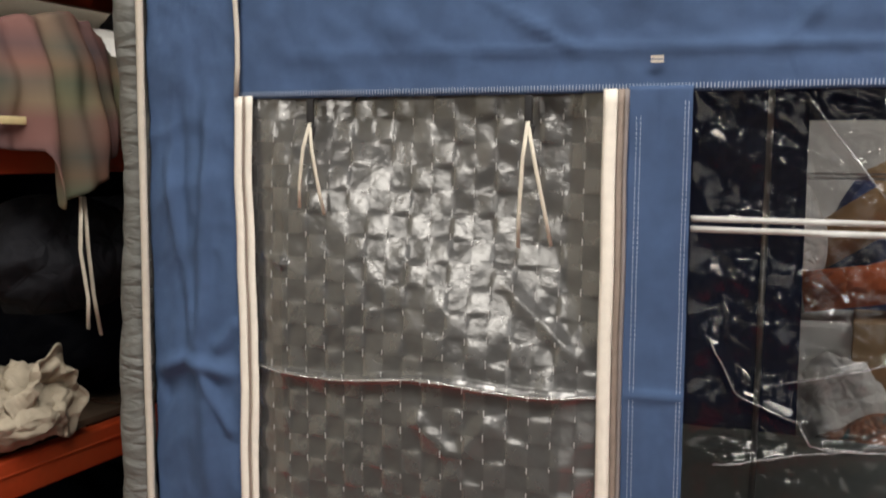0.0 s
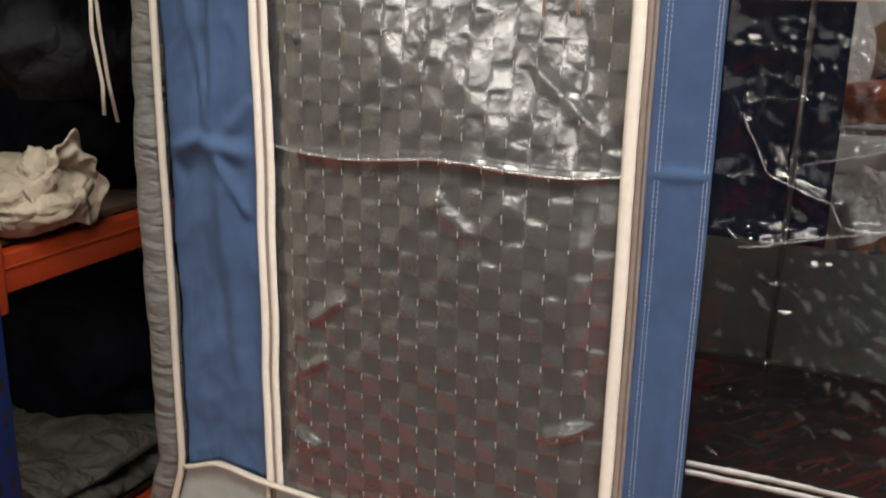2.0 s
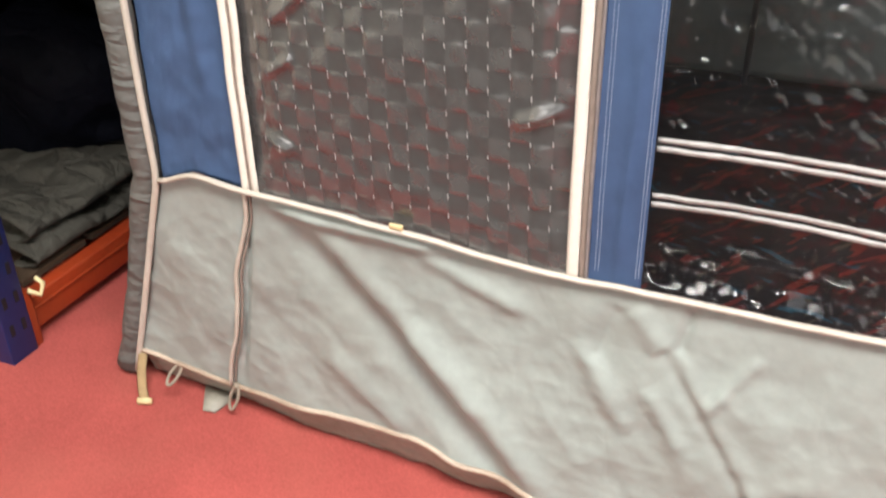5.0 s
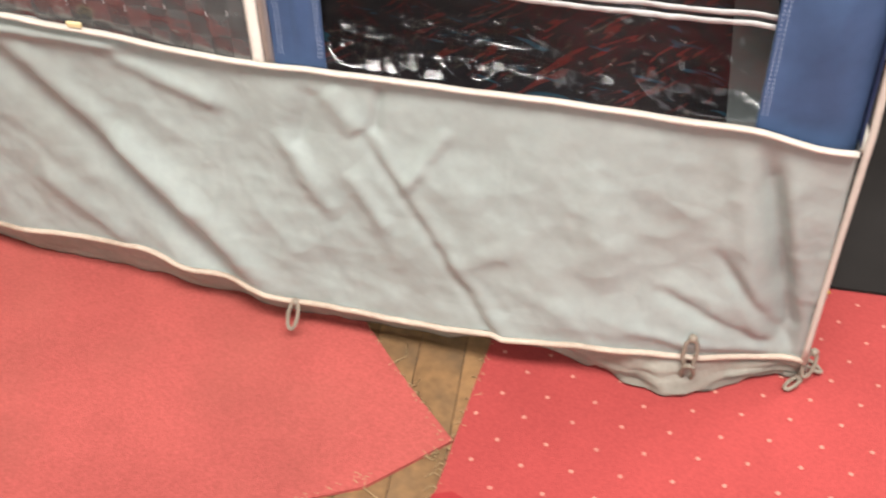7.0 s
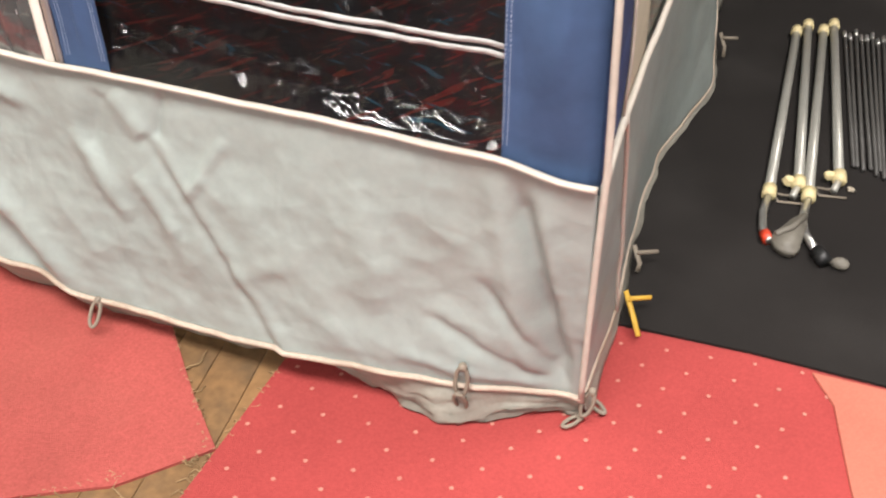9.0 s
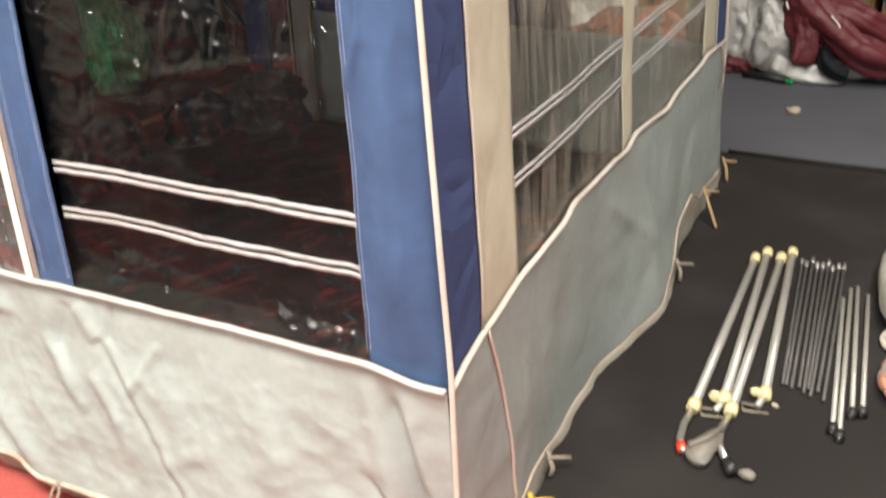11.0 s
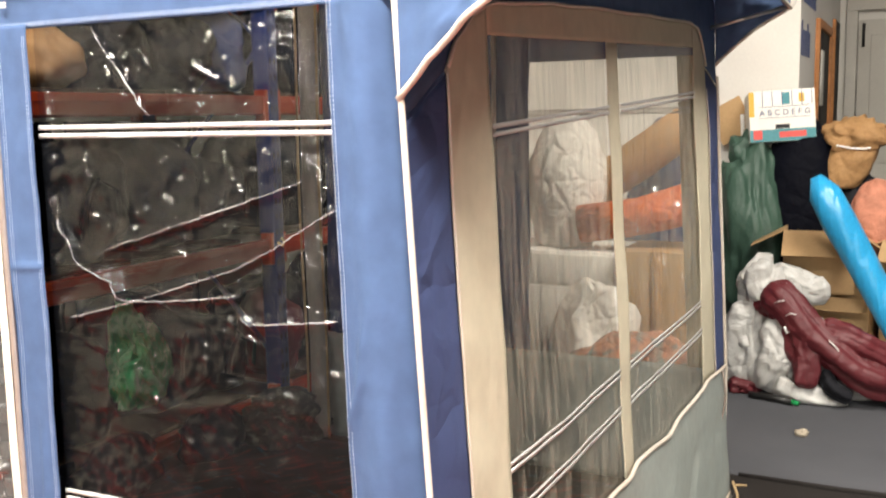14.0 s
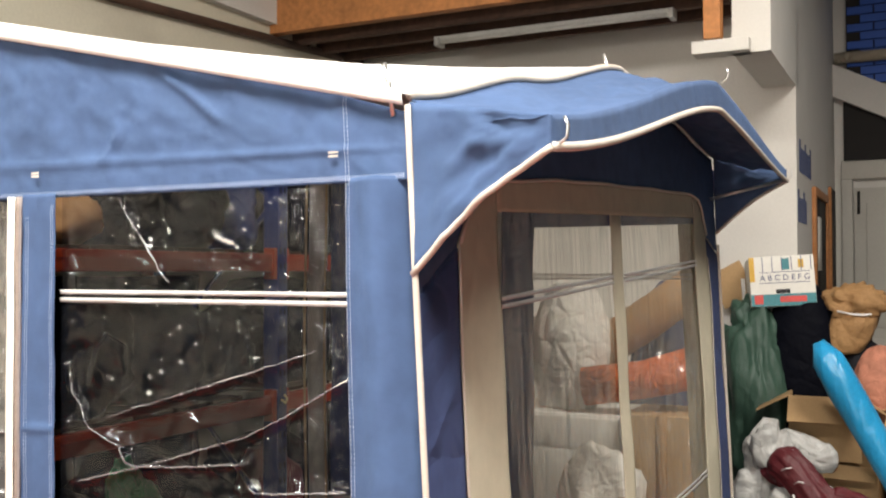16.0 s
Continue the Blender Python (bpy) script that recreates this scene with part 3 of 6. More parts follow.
def scribbled(m, rows):
    """Adds strokes of other colours to a surface: rows of (colour, stretch, turn, edge)."""
    nt = m.node_tree
    b = nt.nodes["Principled BSDF"]
    out = b.inputs["Base Color"].links[0].from_socket
    tex = nt.nodes.new("ShaderNodeTexCoord")
    for colour, stretch, turn, edge in rows:
        mp = nt.nodes.new("ShaderNodeMapping")
        mp.vector_type = "TEXTURE"
        mp.inputs["Rotation"].default_value, mp.inputs["Scale"].default_value = (0, 0, radians(turn)), [1 / k for k in stretch]
        nt.links.new(tex.outputs["Object"], mp.inputs[0])
        n = nt.nodes.new("ShaderNodeTexNoise")
        n.inputs["Scale"].default_value, n.inputs["Detail"].default_value, n.inputs["Distortion"].default_value = 1.0, 3, 0.8
        nt.links.new(mp.outputs[0], n.inputs["Vector"])
        r = nt.nodes.new("ShaderNodeMapRange")
        r.inputs["From Min"].default_value, r.inputs["From Max"].default_value = edge, edge + 0.05
        nt.links.new(n.outputs["Fac"], r.inputs["Value"])
        mix = nt.nodes.new("ShaderNodeMix")
        mix.data_type = "RGBA"
        nt.links.new(r.outputs[0], mix.inputs["Factor"])
        nt.links.new(out, mix.inputs["A"])
        mix.inputs["B"].default_value = (*colour, 1)
        out = mix.outputs["Result"]
    nt.links.new(out, b.inputs["Base Color"])


scribbled(DARKSHEET, (((0.16, 0.028, 0.02), (6, 26, 1), 55, 0.58), ((0.02, 0.085, 0.12), (7, 22, 1), -20, 0.63), ((0.10, 0.085, 0.06), (9, 30, 1), 60, 0.64)))


# ---------------- the building ----------------
def structure(name, bm, material, label, category, smooth=False):
    return tagged(part(name, bm, material, None, label, smooth), label, category, kind="structure")


# Base coloured darker than the boards to weaken its reflection in the plastic.
floor = structure("floor", block(-3.4, 5.0, -6.2, 9.2, -0.2, -0.004), mat("darkened_base_wood", (0.065, 0.055, 0.045), 0.8, vary=0.4), "worn brown wooden floor under the carpets", "floor")
structure("wall_west", block(-3.5, -3.3, -6.2, 5.3, 0, 4.4), CREAMWALL, "old cream painted wall with a trunking", "wall")
structure("wall_north", block(-3.3, -0.06, 5.1, 5.3, 0, 3.24), WHITEWALL, "white painted partition wall behind the stored goods", "wall")
structure("wall_office", block(-0.26, -0.06, 5.3, 8.0, 0, 4.4), WHITEWALL, "white boarded office wall with a small window", "wall")
structure("wall_upper", turned(block(-0.26, -0.06, 4.0, 5.3, 2.72, 4.4), Matrix.Identity(4)), WHITEWALL, "white boarded panel over the corner of the partition", "wall")
structure("wall_far", block(-0.06, 5.0, 8.0, 8.2, 0, 4.4), WHITEWALL, "white painted far wall with a door", "wall")
# Unseen wall; its high opening is added only for the fill lamp.
bm = block(-3.5, -0.2, -6.2, -6.0, 0, 2.2)
block(-3.5, -0.2, -6.2, -6.0, 3.3, 4.4, bm=bm)
block(-3.5, -3.3, -6.2, -6.0, 2.2, 3.3, bm=bm)
block(-0.9, -0.2, -6.2, -6.0, 2.2, 3.3, bm=bm)
structure("wall_south_west", bm, DARKWALL, "dark unseen wall with an added opening for a fill lamp", "wall")
structure("wall_south_east", block(3.0, 5.0, -6.2, -6.0, 0, 4.4), DARKWALL, "dark unseen wall beside the doorway", "wall")
structure("wall_south_lintel", block(-0.2, 3.0, -6.2, -6.0, 3.3, 4.4), DARKWALL, "dark unseen wall over an added doorway", "wall")
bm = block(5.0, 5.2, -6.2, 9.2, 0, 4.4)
structure("wall_east", bm, DARKWALL, "dark unseen wall on the east side", "wall")
# Unseen ceiling, dark to keep reflections low, holed for the overhead lamps.
bm = block(-3.5, 1.0, -1.1, 9.2, 4.4, 4.5)
block(2.6, 5.2, -1.1, 9.2, 4.4, 4.5, bm=bm)
block(1.0, 2.6, -1.1, 1.2, 4.4, 4.5, bm=bm)
block(1.0, 2.6, 2.4, 9.2, 4.4, 4.5, bm=bm)
block(-3.5, 5.2, -6.2, -2.3, 4.4, 4.5, bm=bm)
block(-3.5, -1.75, -2.3, -1.1, 4.4, 4.5, bm=bm)
block(2.15, 5.2, -2.3, -1.1, 4.4, 4.5, bm=bm)
structure("ceiling", bm, DARKWALL, "dark unseen ceiling with two openings for the lamps", "ceiling")
# Unseen ground added beyond the doorway opening.
structure("ground", block(-40, 40, -60, -6.2, -0.3, -0.2), mat("yard_concrete", (0.3, 0.29, 0.27), 0.9), "unseen concrete ground outside the added doorway", "ground")

# mezzanine over the back of the room
fascia = structure("mezzanine_fascia", block(-3.3, -0.42, 3.96, 4.04, 3.16, 4.0, 0.006), TIMBER, "orange-brown timber fascia beam of a mezzanine", "beam")
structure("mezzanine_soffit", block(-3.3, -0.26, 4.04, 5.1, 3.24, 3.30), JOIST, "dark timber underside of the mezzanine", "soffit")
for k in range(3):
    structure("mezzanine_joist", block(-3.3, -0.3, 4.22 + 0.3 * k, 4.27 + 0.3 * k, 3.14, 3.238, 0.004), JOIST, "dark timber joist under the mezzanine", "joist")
structure("hanging_post", block(-0.40, -0.31, 3.93, 4.03, 2.80, 4.3, 0.006), TIMBER, "rough orange timber post end over the partition", "post")
structure("ledge_trim", block(-0.46, -0.16, 3.92, 4.06, 2.72, 2.79, 0.004), WHITEWALL, "white painted ledge under the timber post", "trim")
structure("cable_trunking", tube([(-3.27, -6.0, 3.02), (-3.27, 2.5, 3.04), (-3.27, 5.1, 3.18)], 0.03, 8), JOIST, "dusty grey trunking along the cream wall", "trunking", True)
structure("wall_plank", block(-3.3, -3.24, 1.2, 4.0, 3.22, 3.42, 0.005), WHITEWALL, "pale board fixed high on the cream wall", "board")
batten = thing("fluorescent_batten", "white fluorescent batten lamp, switched off, under the dark soffit", "lamp")
part("body", block(-2.28, -0.68, 4.45, 4.53, 3.10, 3.138, 0.006), LAMPWHITE, batten)
part("lamp_tube", tube([(-2.24, 4.44, 3.092), (-0.72, 4.44, 3.092)], 0.014, 10), LAMPWHITE, batten, "dusty unlit white tube")
for x in (-2.27, -0.69):
    part("end_cap", block(x - 0.015, x + 0.015, 4.42, 4.53, 3.07, 3.13, 0.004), LAMPWHITE, batten)

# office wall: small window, notices; far wall: door, blue brick, stair
office = thing("window_1", "narrow office window in a brown timber frame", "window", kind="structure")
part("window_frame", block(-0.062, -0.03, 6.0, 6.06, 1.35, 2.15, 0.004), TIMBER, office)
part("window_frame", block(-0.062, -0.03, 6.95, 7.01, 1.35, 2.15, 0.004), TIMBER, office)
part("window_frame", block(-0.062, -0.03, 6.06, 6.95, 2.09, 2.15, 0.004), TIMBER, office)
part("window_sill", block(-0.062, 0.02, 5.95, 7.05, 1.30, 1.35, 0.004), TIMBER, office)
part("pane", block(-0.058, -0.05, 6.06, 6.95, 1.35, 2.09), DARKVOID, office, "dark office window pane")
part("paper", block(-0.049, -0.046, 6.3, 6.55, 1.55, 1.95), PRINTWHITE, office, "white notice stuck to the glass")
wall2 = thing("window_2", "second narrow office window in a grey frame", "window", kind="structure")
part("window_frame", block(-0.062, -0.035, 7.3, 7.36, 1.35, 2.25, 0.004), TIMBER, wall2)
part("pane", block(-0.058, -0.045, 7.36, 7.85, 1.35, 2.25), DARKVOID, wall2, "dark pane")
for nm, y, z, n in (("upper", 5.25, 2.19, 7), ("lower", 5.15, 1.86, 5)):
    sign = thing("wall_lettering", "blue-black painted lettering too blurred to read on the office wall", "lettering")
    rows = [(0.105 * k, 0.0, 0.06, 0.16 + 0.05 * ((k * 7) % 3 == 0)) for k in range(n)]
    bars("letter_bar", sign, INK, rows, (0, 1, 0), (0, 0, 1), (-0.06, y, z), (0.004, 0, 0))
door = thing("door_1", "closed grey-white painted door with beads in the far wall", "door", kind="structure")
part("door_leaf", block(0.10, 0.92, 7.95, 7.997, 0, 2.28, 0.004), PAINTEDDOOR, door)
for z0, z1 in ((0.15, 0.95), (1.05, 2.15)):
    part("panel", block(0.20, 0.82, 7.935, 7.95, z0, z1, 0.006), PAINTEDDOOR, door)
part("door_frame", block(0.0, 0.09, 7.93, 7.999, 0, 2.36, 0.005), PAINTEDDOOR, door)
part("door_frame", block(0.93, 1.02, 7.93, 7.999, 0, 2.36, 0.005), PAINTEDDOOR, door)
part("door_frame", block(0.0, 1.02, 7.93, 7.999, 2.361, 2.52, 0.005), PAINTEDDOOR, door)
part("door_bolt", tube([(0.14, 7.93, 2.05), (0.14, 7.93, 2.25)], 0.012), BLACKPLASTIC, door, "black bolt")
# No real opening: a flat slab coloured as its shade.
structure("opening_shade", slab([(0.0, 0.0), (1.4, 0.0), (1.4, 0.02), (0.0, 0.02)], 0, 1), DARKVOID, "dark slab painted as the shade of an opening under the stair", "opening").matrix_world = Matrix.Translation((0.02, 7.96, 2.53)) @ Matrix.Diagonal((1, 1, 0.55, 1))
bm = block(-0.9, 0.9, -0.03, 0.03, -0.13, 0.13, 0.005)
structure("stair_string", turned(bm, pose(0.42, 7.9, 3.0, 0, 27, 0)), WHITEWALL, "white painted sloping stair string", "stair")
wall_blue = structure("wall_blue_brick", block(0.05, 1.6, 7.93, 7.96, 3.20, 4.38), DARKVOID, "blue painted brickwork high on the far wall", "wall")
brick = block(-0.107, 0.107, -0.012, 0.012, -0.0345, 0.0345, 0.003, seg=1)
one = part("brick", brick, BLUEBRICK, wall_blue, smooth=False)
one.matrix_world = Matrix.Translation((0.165, 7.92, 3.24))
for r in range(15):
    for c in range(7):
        if r + c:
            ob = new("brick", one.data)
            ob.parent = wall_blue
            ob.matrix_world = Matrix.Translation((0.165 + 0.225 * c + (0.11 if r % 2 else 0), 7.92, 3.24 + 0.077 * r))
structure("stair_rail", tube([(-0.04, 7.85, 3.43), (1.6, 7.85, 3.43)], 0.05, 10), CALICO, "pale timber rail across the stair", "rail", True)

# floor coverings
left = structure("carpet_plain", slab([(-3.28, -1.6), (-1.62, -1.06), (-0.80, -0.485), (-0.67, -0.415), (-0.551, -0.287), (-0.60, -0.24), (-0.656, -0.188), (-0.78, -0.055), (-0.84, 0.02), (-0.84, 2.36), (-2.2, 2.36), (-2.2, 1.2), (-3.28, 1.2)], 0.0, 0.007), REDCARPET, "faded plain red carpet piece with a cut corner", "carpet")
dots_outline = [(-0.575, -0.62), (-0.556, -0.44), (-0.537, -0.05), (-0.53, 2.36), (-0.1, 2.36), (-0.1, 0.275), (1.6, 0.35), (1.9, -2.4), (-0.50, -2.4), (-0.52, -0.66)]
right = structure("carpet_dotted", slab(dots_outline, 0.0, 0.007), DOTCARPET, "red carpet with a small cream dot pattern", "carpet")
structure("carpet_overlap", slab([(-0.565, -0.47), (-0.556, -0.405), (-0.525, -0.392), (-0.46, -0.42), (-0.36, -0.455), (-0.2, -0.50), (0.0, -0.6), (0.05, -1.6), (-0.6, -1.6)], 0.0075, 0.012), DEEPCARPET, "deeper red carpet offcut lying on the dotted carpet", "carpet")
structure("carpet_salmon", slab([(0.413, 0.262), (1.5, 0.27), (1.5, -1.4), (0.75, -1.4), (0.455, 0.19)], 0.0075, 0.012), PINKCARPET, "salmon pink carpet offcut lying on the red carpet", "carpet")
structure("carpet_charcoal", slab([(-0.02, 0.26), (0.3, 0.275), (0.8, 0.27), (1.4, 0.20), (3.5, 0.1), (3.5, 2.72), (-0.02, 2.70), (-0.02, 2.4)], 0.008, 0.015), GREYCARPET, "charcoal grey carpet piece", "carpet")
structure("carpet_slate", slab([(-3.28, 2.55), (0.0, 2.69), (0.3, 2.68), (3.5, 2.78), (4.9, 2.7), (4.9, 7.9), (-0.05, 7.9), (-0.05, 5.08), (-3.28, 5.08)], 0.0, 0.013), FARCARPET, "slate grey carpet with a lifted dark edge", "carpet")
structure("carpet_slate_edge", tube([(0.02, 2.70, 0.016), (0.4, 2.685, 0.02), (1.5, 2.73, 0.018), (3.4, 2.78, 0.016)], 0.012, 8), GREYCARPET, "curled dark edge of the slate carpet", "carpet edge", True)
bm = bmesh.new()
for i in range(-14, 36):
    for j in range(-44, 12):
        x = 0.085 * i + (0.0425 if j % 2 else 0)
        y = 0.052 * j
        x, y = x * 0.985 - y * 0.12, y * 0.985 + x * 0.12
        if x > -0.53 and y < 0.25 + 0.03 * x and x < 1.55 and y > -2.3 and not (x > 0.41 and y < 0.19 and y > -1.4) and not (x < 0.03 and y < -0.40 - 0.30 * (x + 0.5) and y > -1.6):
            bmesh.ops.create_circle(bm, cap_ends=True, segments=5, radius=0.0046, matrix=Matrix.Translation((x + random.uniform(-.003, .003), y + random.uniform(-.003, .003), 0.0092)))
tagged(part("carpet_tufts", bm, DOT, right, "small cream tufts on the red carpet", smooth=False), kind="stuff")
bm = bmesh.new()
for edge in (((-0.78, -0.055), (-0.552, -0.303)), ((-0.552, -0.303), (-0.80, -0.485)), ((-0.537, -0.05), (-0.556, -0.44))):
    for k in range(34):
        s = random.random()
        x, y = edge[0][0] + s * (edge[1][0] - edge[0][0]), edge[0][1] + s * (edge[1][1] - edge[0][1])
        a, l = random.uniform(0, 6.28), random.uniform(0.006, 0.02 if k % 9 else 0.06)
        tube([(x, y, 0.006), (x + 0.5 * l * math.cos(a), y + 0.5 * l * math.sin(a), 0.007), (x + l * math.cos(a + 0.6), y + l * math.sin(a + 0.6), 0.003)], 0.001, 4, bm)
tagged(part("frayed_threads", bm, ROPE, left, "frayed tan carpet threads"), kind="stuff")
plank = block(-0.5, 0.5, -0.0427, 0.0427, -0.004, 0.0, 0.0012, seg=1)
inner = structure("ground_sheet", sheet(lambda u, v: (-0.08 + (run([(0, -1.86), (0.2, -1.93), (0.5, -2.24), (1, -2.24)], v) + 0.08) * (1 - u), 0.06 + 2.34 * v, 0.012 + abs(ripple(u * 2, v * 2, 4, 19, 0.012))), 70, 90), DARKSHEET, "dark crumpled ground sheet with reddish marks inside the awning", "ground sheet", True)
structure("ground_sheet_border", slab([(-0.135, 0.10), (-0.01, 0.06), (0.0, 2.38), (-0.125, 2.38)], 0.026, 0.030), SKIRT, "grey border strip of the ground sheet", "ground sheet")
first = part("floorboard", plank, BOARD, floor, smooth=False)
first.matrix_world = pose(-0.6, -0.3, 0.0, 0, 0, 96)
for k in range(-5, 7):
    if k:
        ob = new("floorboard", first.data)
        ob.parent = floor
        ob.matrix_world = pose(-0.6 + 0.086 * k, -0.3 + 0.01 * k, 0.0, 0, 0, 96)


# ---------------- the awning ----------------
awning = thing("caravan_awning", "blue, grey and beige canvas caravan awning with clear plastic windows", "awning")
EDGE_L, ZIP_L, PANEL_L, PANEL_R, ZIP_R, COL_R, WIN_R = -1.805, -1.603, -1.572, -0.957, -0.917, -0.832, -0.152
HEM_TOP = 1.697
LONG = 2.42


def lean(z):
    return -0.05 * max(0.0, z - 0.52)


def skirt_top(x):
    return run([(-1.88, 0.55), (-1.80, 0.56), (-1.72, 0.588), (-1.60, 0.575), (-1.4, 0.572), (-1.27, 0.56), (-0.94, 0.532), (-0.83, 0.536), (-0.5, 0.535), (-0.15, 0.53), (-0.05, 0.512), (0, 0.512)], x)


def roof_line(x):
    return 1.80 + 0.237 * -x


def wall_y(x, z):
    """The hang of the end wall's cloth: nearly flat, slack in places."""
    y = ripple(x, z, 3.0, 2.0, 0.009) + crumple(x, z, 7, 4, 0.010) + crumple(x * 2, z * 0.6, 14, 45, 0.004)
    y += crease(x, z, (-1.80, 1.215), (-1.61, 1.225), 0.016, -0.016) + crease(x, z, (-1.69, 1.22), (-1.66, 1.75), 0.013, -0.014) + crease(x, z, (-1.70, 1.24), (-1.76, 1.62), 0.012, -0.012) + crease(x, z, (-1.685, 1.21), (-1.66, 0.75), 0.02, -0.012)
    y += crease(x, z, (-1.69, 1.21), (-1.62, 1.10), 0.010, -0.012) + crease(x, z, (-1.72, 1.24), (-1.73, 1.7), 0.014, 0.008)
    y += crease(x, z, (-1.70, 1.20), (-1.79, 1.17), 0.03, 0.012) + crease(x, z, (-1.66, 1.25), (-1.61, 1.33), 0.01, -0.007)
    return y


def band_y(x, z):
    """The gable band over the door and window, with its pulled folds."""
    y = ripple(x, z, 4.0, 5.0, 0.006) + crumple(x, z, 6, 6, 0.010) + crumple(x + z, z, 15, 47, 0.004)
    y += crease(x, z, (-1.17, 1.85), (-0.99, 1.75), 0.006, -0.006) + crease(x, z, (-0.64, 1.83), (-0.73, 1.74), 0.005, -0.006)
    y += crease(x, z, (-0.62, 1.95), (-0.42, 1.80), 0.008, -0.008) + crease(x, z, (-0.70, 1.74), (-0.66, 1.86), 0.005, -0.006)
    y += crease(x, z, (-1.6, 1.765), (0, 1.745), 0.007, -0.004)
    for k in range(7):
        y += crease(x, z, (-1.62 + 0.24 * k, 1.98), (-1.52 + 0.23 * k, 1.76), 0.03, -0.004)
    return y


def cloth_panel(name, x0, x1, low, top, material, hang, nu, nv, parent, label="", solid=0.0016, lean_x=True):
    def at(u, v):
        x = x0 + (x1 - x0) * u
        z = low(x) + (top(x) - low(x)) * v
        return (x + (lean(z) * max(0, 1 + x / 0.3) if lean_x else 0), hang(x, z), z)

    return part(name, sheet(at, nu, nv), material, parent, label, solid=solid)


end_wall = part("end_wall", sheet(lambda u, v: (EDGE_L + (ZIP_L - EDGE_L) * u, wall_y(EDGE_L + (ZIP_L - EDGE_L) * u, 0.57 + 1.67 * v) - 0.012 * math.sin(math.pi * u) * math.sin(3 * v), skirt_top(EDGE_L + (ZIP_L - EDGE_L) * u) + (roof_line(EDGE_L + (ZIP_L - EDGE_L) * u) - 0.575) * v), 40, 220), BLUE, awning, "creased blue canvas strip beside the door", solid=0.0016)
cloth_panel("door_post_strip", ZIP_R - 0.008, COL_R, skirt_top, lambda x: HEM_TOP + 0.004, BLUE, lambda x, z: -0.008 + ripple(x, z, 5, 8, 0.004) + crumple(x * 2, z * 0.5, 12, 49, 0.004) + crease(x, z, (-0.86, 0.95), (-0.875, 0.55), 0.008, -0.006) + crease(x, z, (-0.92, 1.245), (-0.83, 1.25), 0.006, -0.006), 16, 160, awning, "blue canvas strip between door and window")
cloth_panel("corner_strip", WIN_R, 0.0, lambda x: skirt_top(x) - 0.03, lambda x: HEM_TOP + 0.004, BLUE, lambda x, z: ripple(x, z, 5, 3, 0.004) + crumple(x * 2, z * 0.6, 9, 13, 0.006) + crease(x, z, (-0.15, 1.02), (-0.10, 1.12), 0.008, -0.006) + crease(x, z, (-0.145, 1.0), (-0.09, 1.2), 0.01, -0.006) + 0.020 * max(0, (x + 0.06) / 0.06) ** 2 - 0.026 * math.exp(-((x + 0.075) / 0.05) ** 2) * min(1, max(0, (z - 0.53) / 0.2)), 24, 130, awning, "blue canvas strip at the awning corner")
cloth_panel("gable_band", ZIP_L, 0.0, lambda x: HEM_TOP - 0.004, roof_line, BLUE, lambda x, z: band_y(x, z) - 0.004, 150, 40, awning, "blue canvas gable band with pulled folds")

# padded edge against the caravan side
pts = []
bm = bmesh.new()
for k in range(121):
    z = 0.02 + 2.22 * k / 120
    sag = -0.31 * max(0, 0.56 - z)
    pts.append((EDGE_L - 0.045 + sag + 0.004 * math.sin(9 * z), 0.012 + 0.01 * math.sin(5 * z), z))
part("padded_edge", tube(pts, 0.036, 14, flat=0.8, taper=lambda s: 1 - 0.10 * (abs(math.sin(s * 47)) ** 14) - 0.06 * (abs(math.sin(s * 29 + 1)) ** 10)), PAD, awning, "grey padded canvas edge with crosswise creases")


def cord_on_wall(name, pts, r, material, parent, label="", flat=0.7, seg=8):
    return part(name, tube(pts, r, seg, flat=flat), material, parent, label)


cord_on_wall("edge_piping", [(EDGE_L - 0.006 - 0.31 * max(0, 0.56 - 0.03 - 2.2 * k / 60), -0.012 + ripple(0, k * 0.05, 2, 1, 0.003), 0.03 + 2.2 * k / 60) for k in range(61)], 0.008, PIPING, awning, "cream piping along the padded edge")
cord_on_wall("gable_piping", [(ZIP_L + 0.004 * math.sin(k), -0.014, HEM_TOP + 0.52 * k / 10) for k in range(11)], 0.005, PIPING, awning, "white piping beside the gable band")
cord_on_wall("skirt_piping", [(x, -0.014 - 0.01 * math.exp(-((x + 1.3) / 0.25) ** 2), skirt_top(x) + ripple(x, 0, 6, 4, 0.004)) for x in [EDGE_L + (0 - EDGE_L) * k / 90 for k in range(91)]], 0.007, PIPING, awning, "cream piping along the top of the skirt")
cord_on_wall("corner_piping", [(0.020 * (1 - v) ** 3 + lean(0.02 + 1.79 * v) + 0.003, -0.010, 0.06 + 1.75 * v) for v in [k / 40 for k in range(41)]], 0.0058, PIPING, awning, "cream piping down the awning corner")

# embossed door sheet
CN, CM = 17, 29
cw, ch = CHECK_CELL


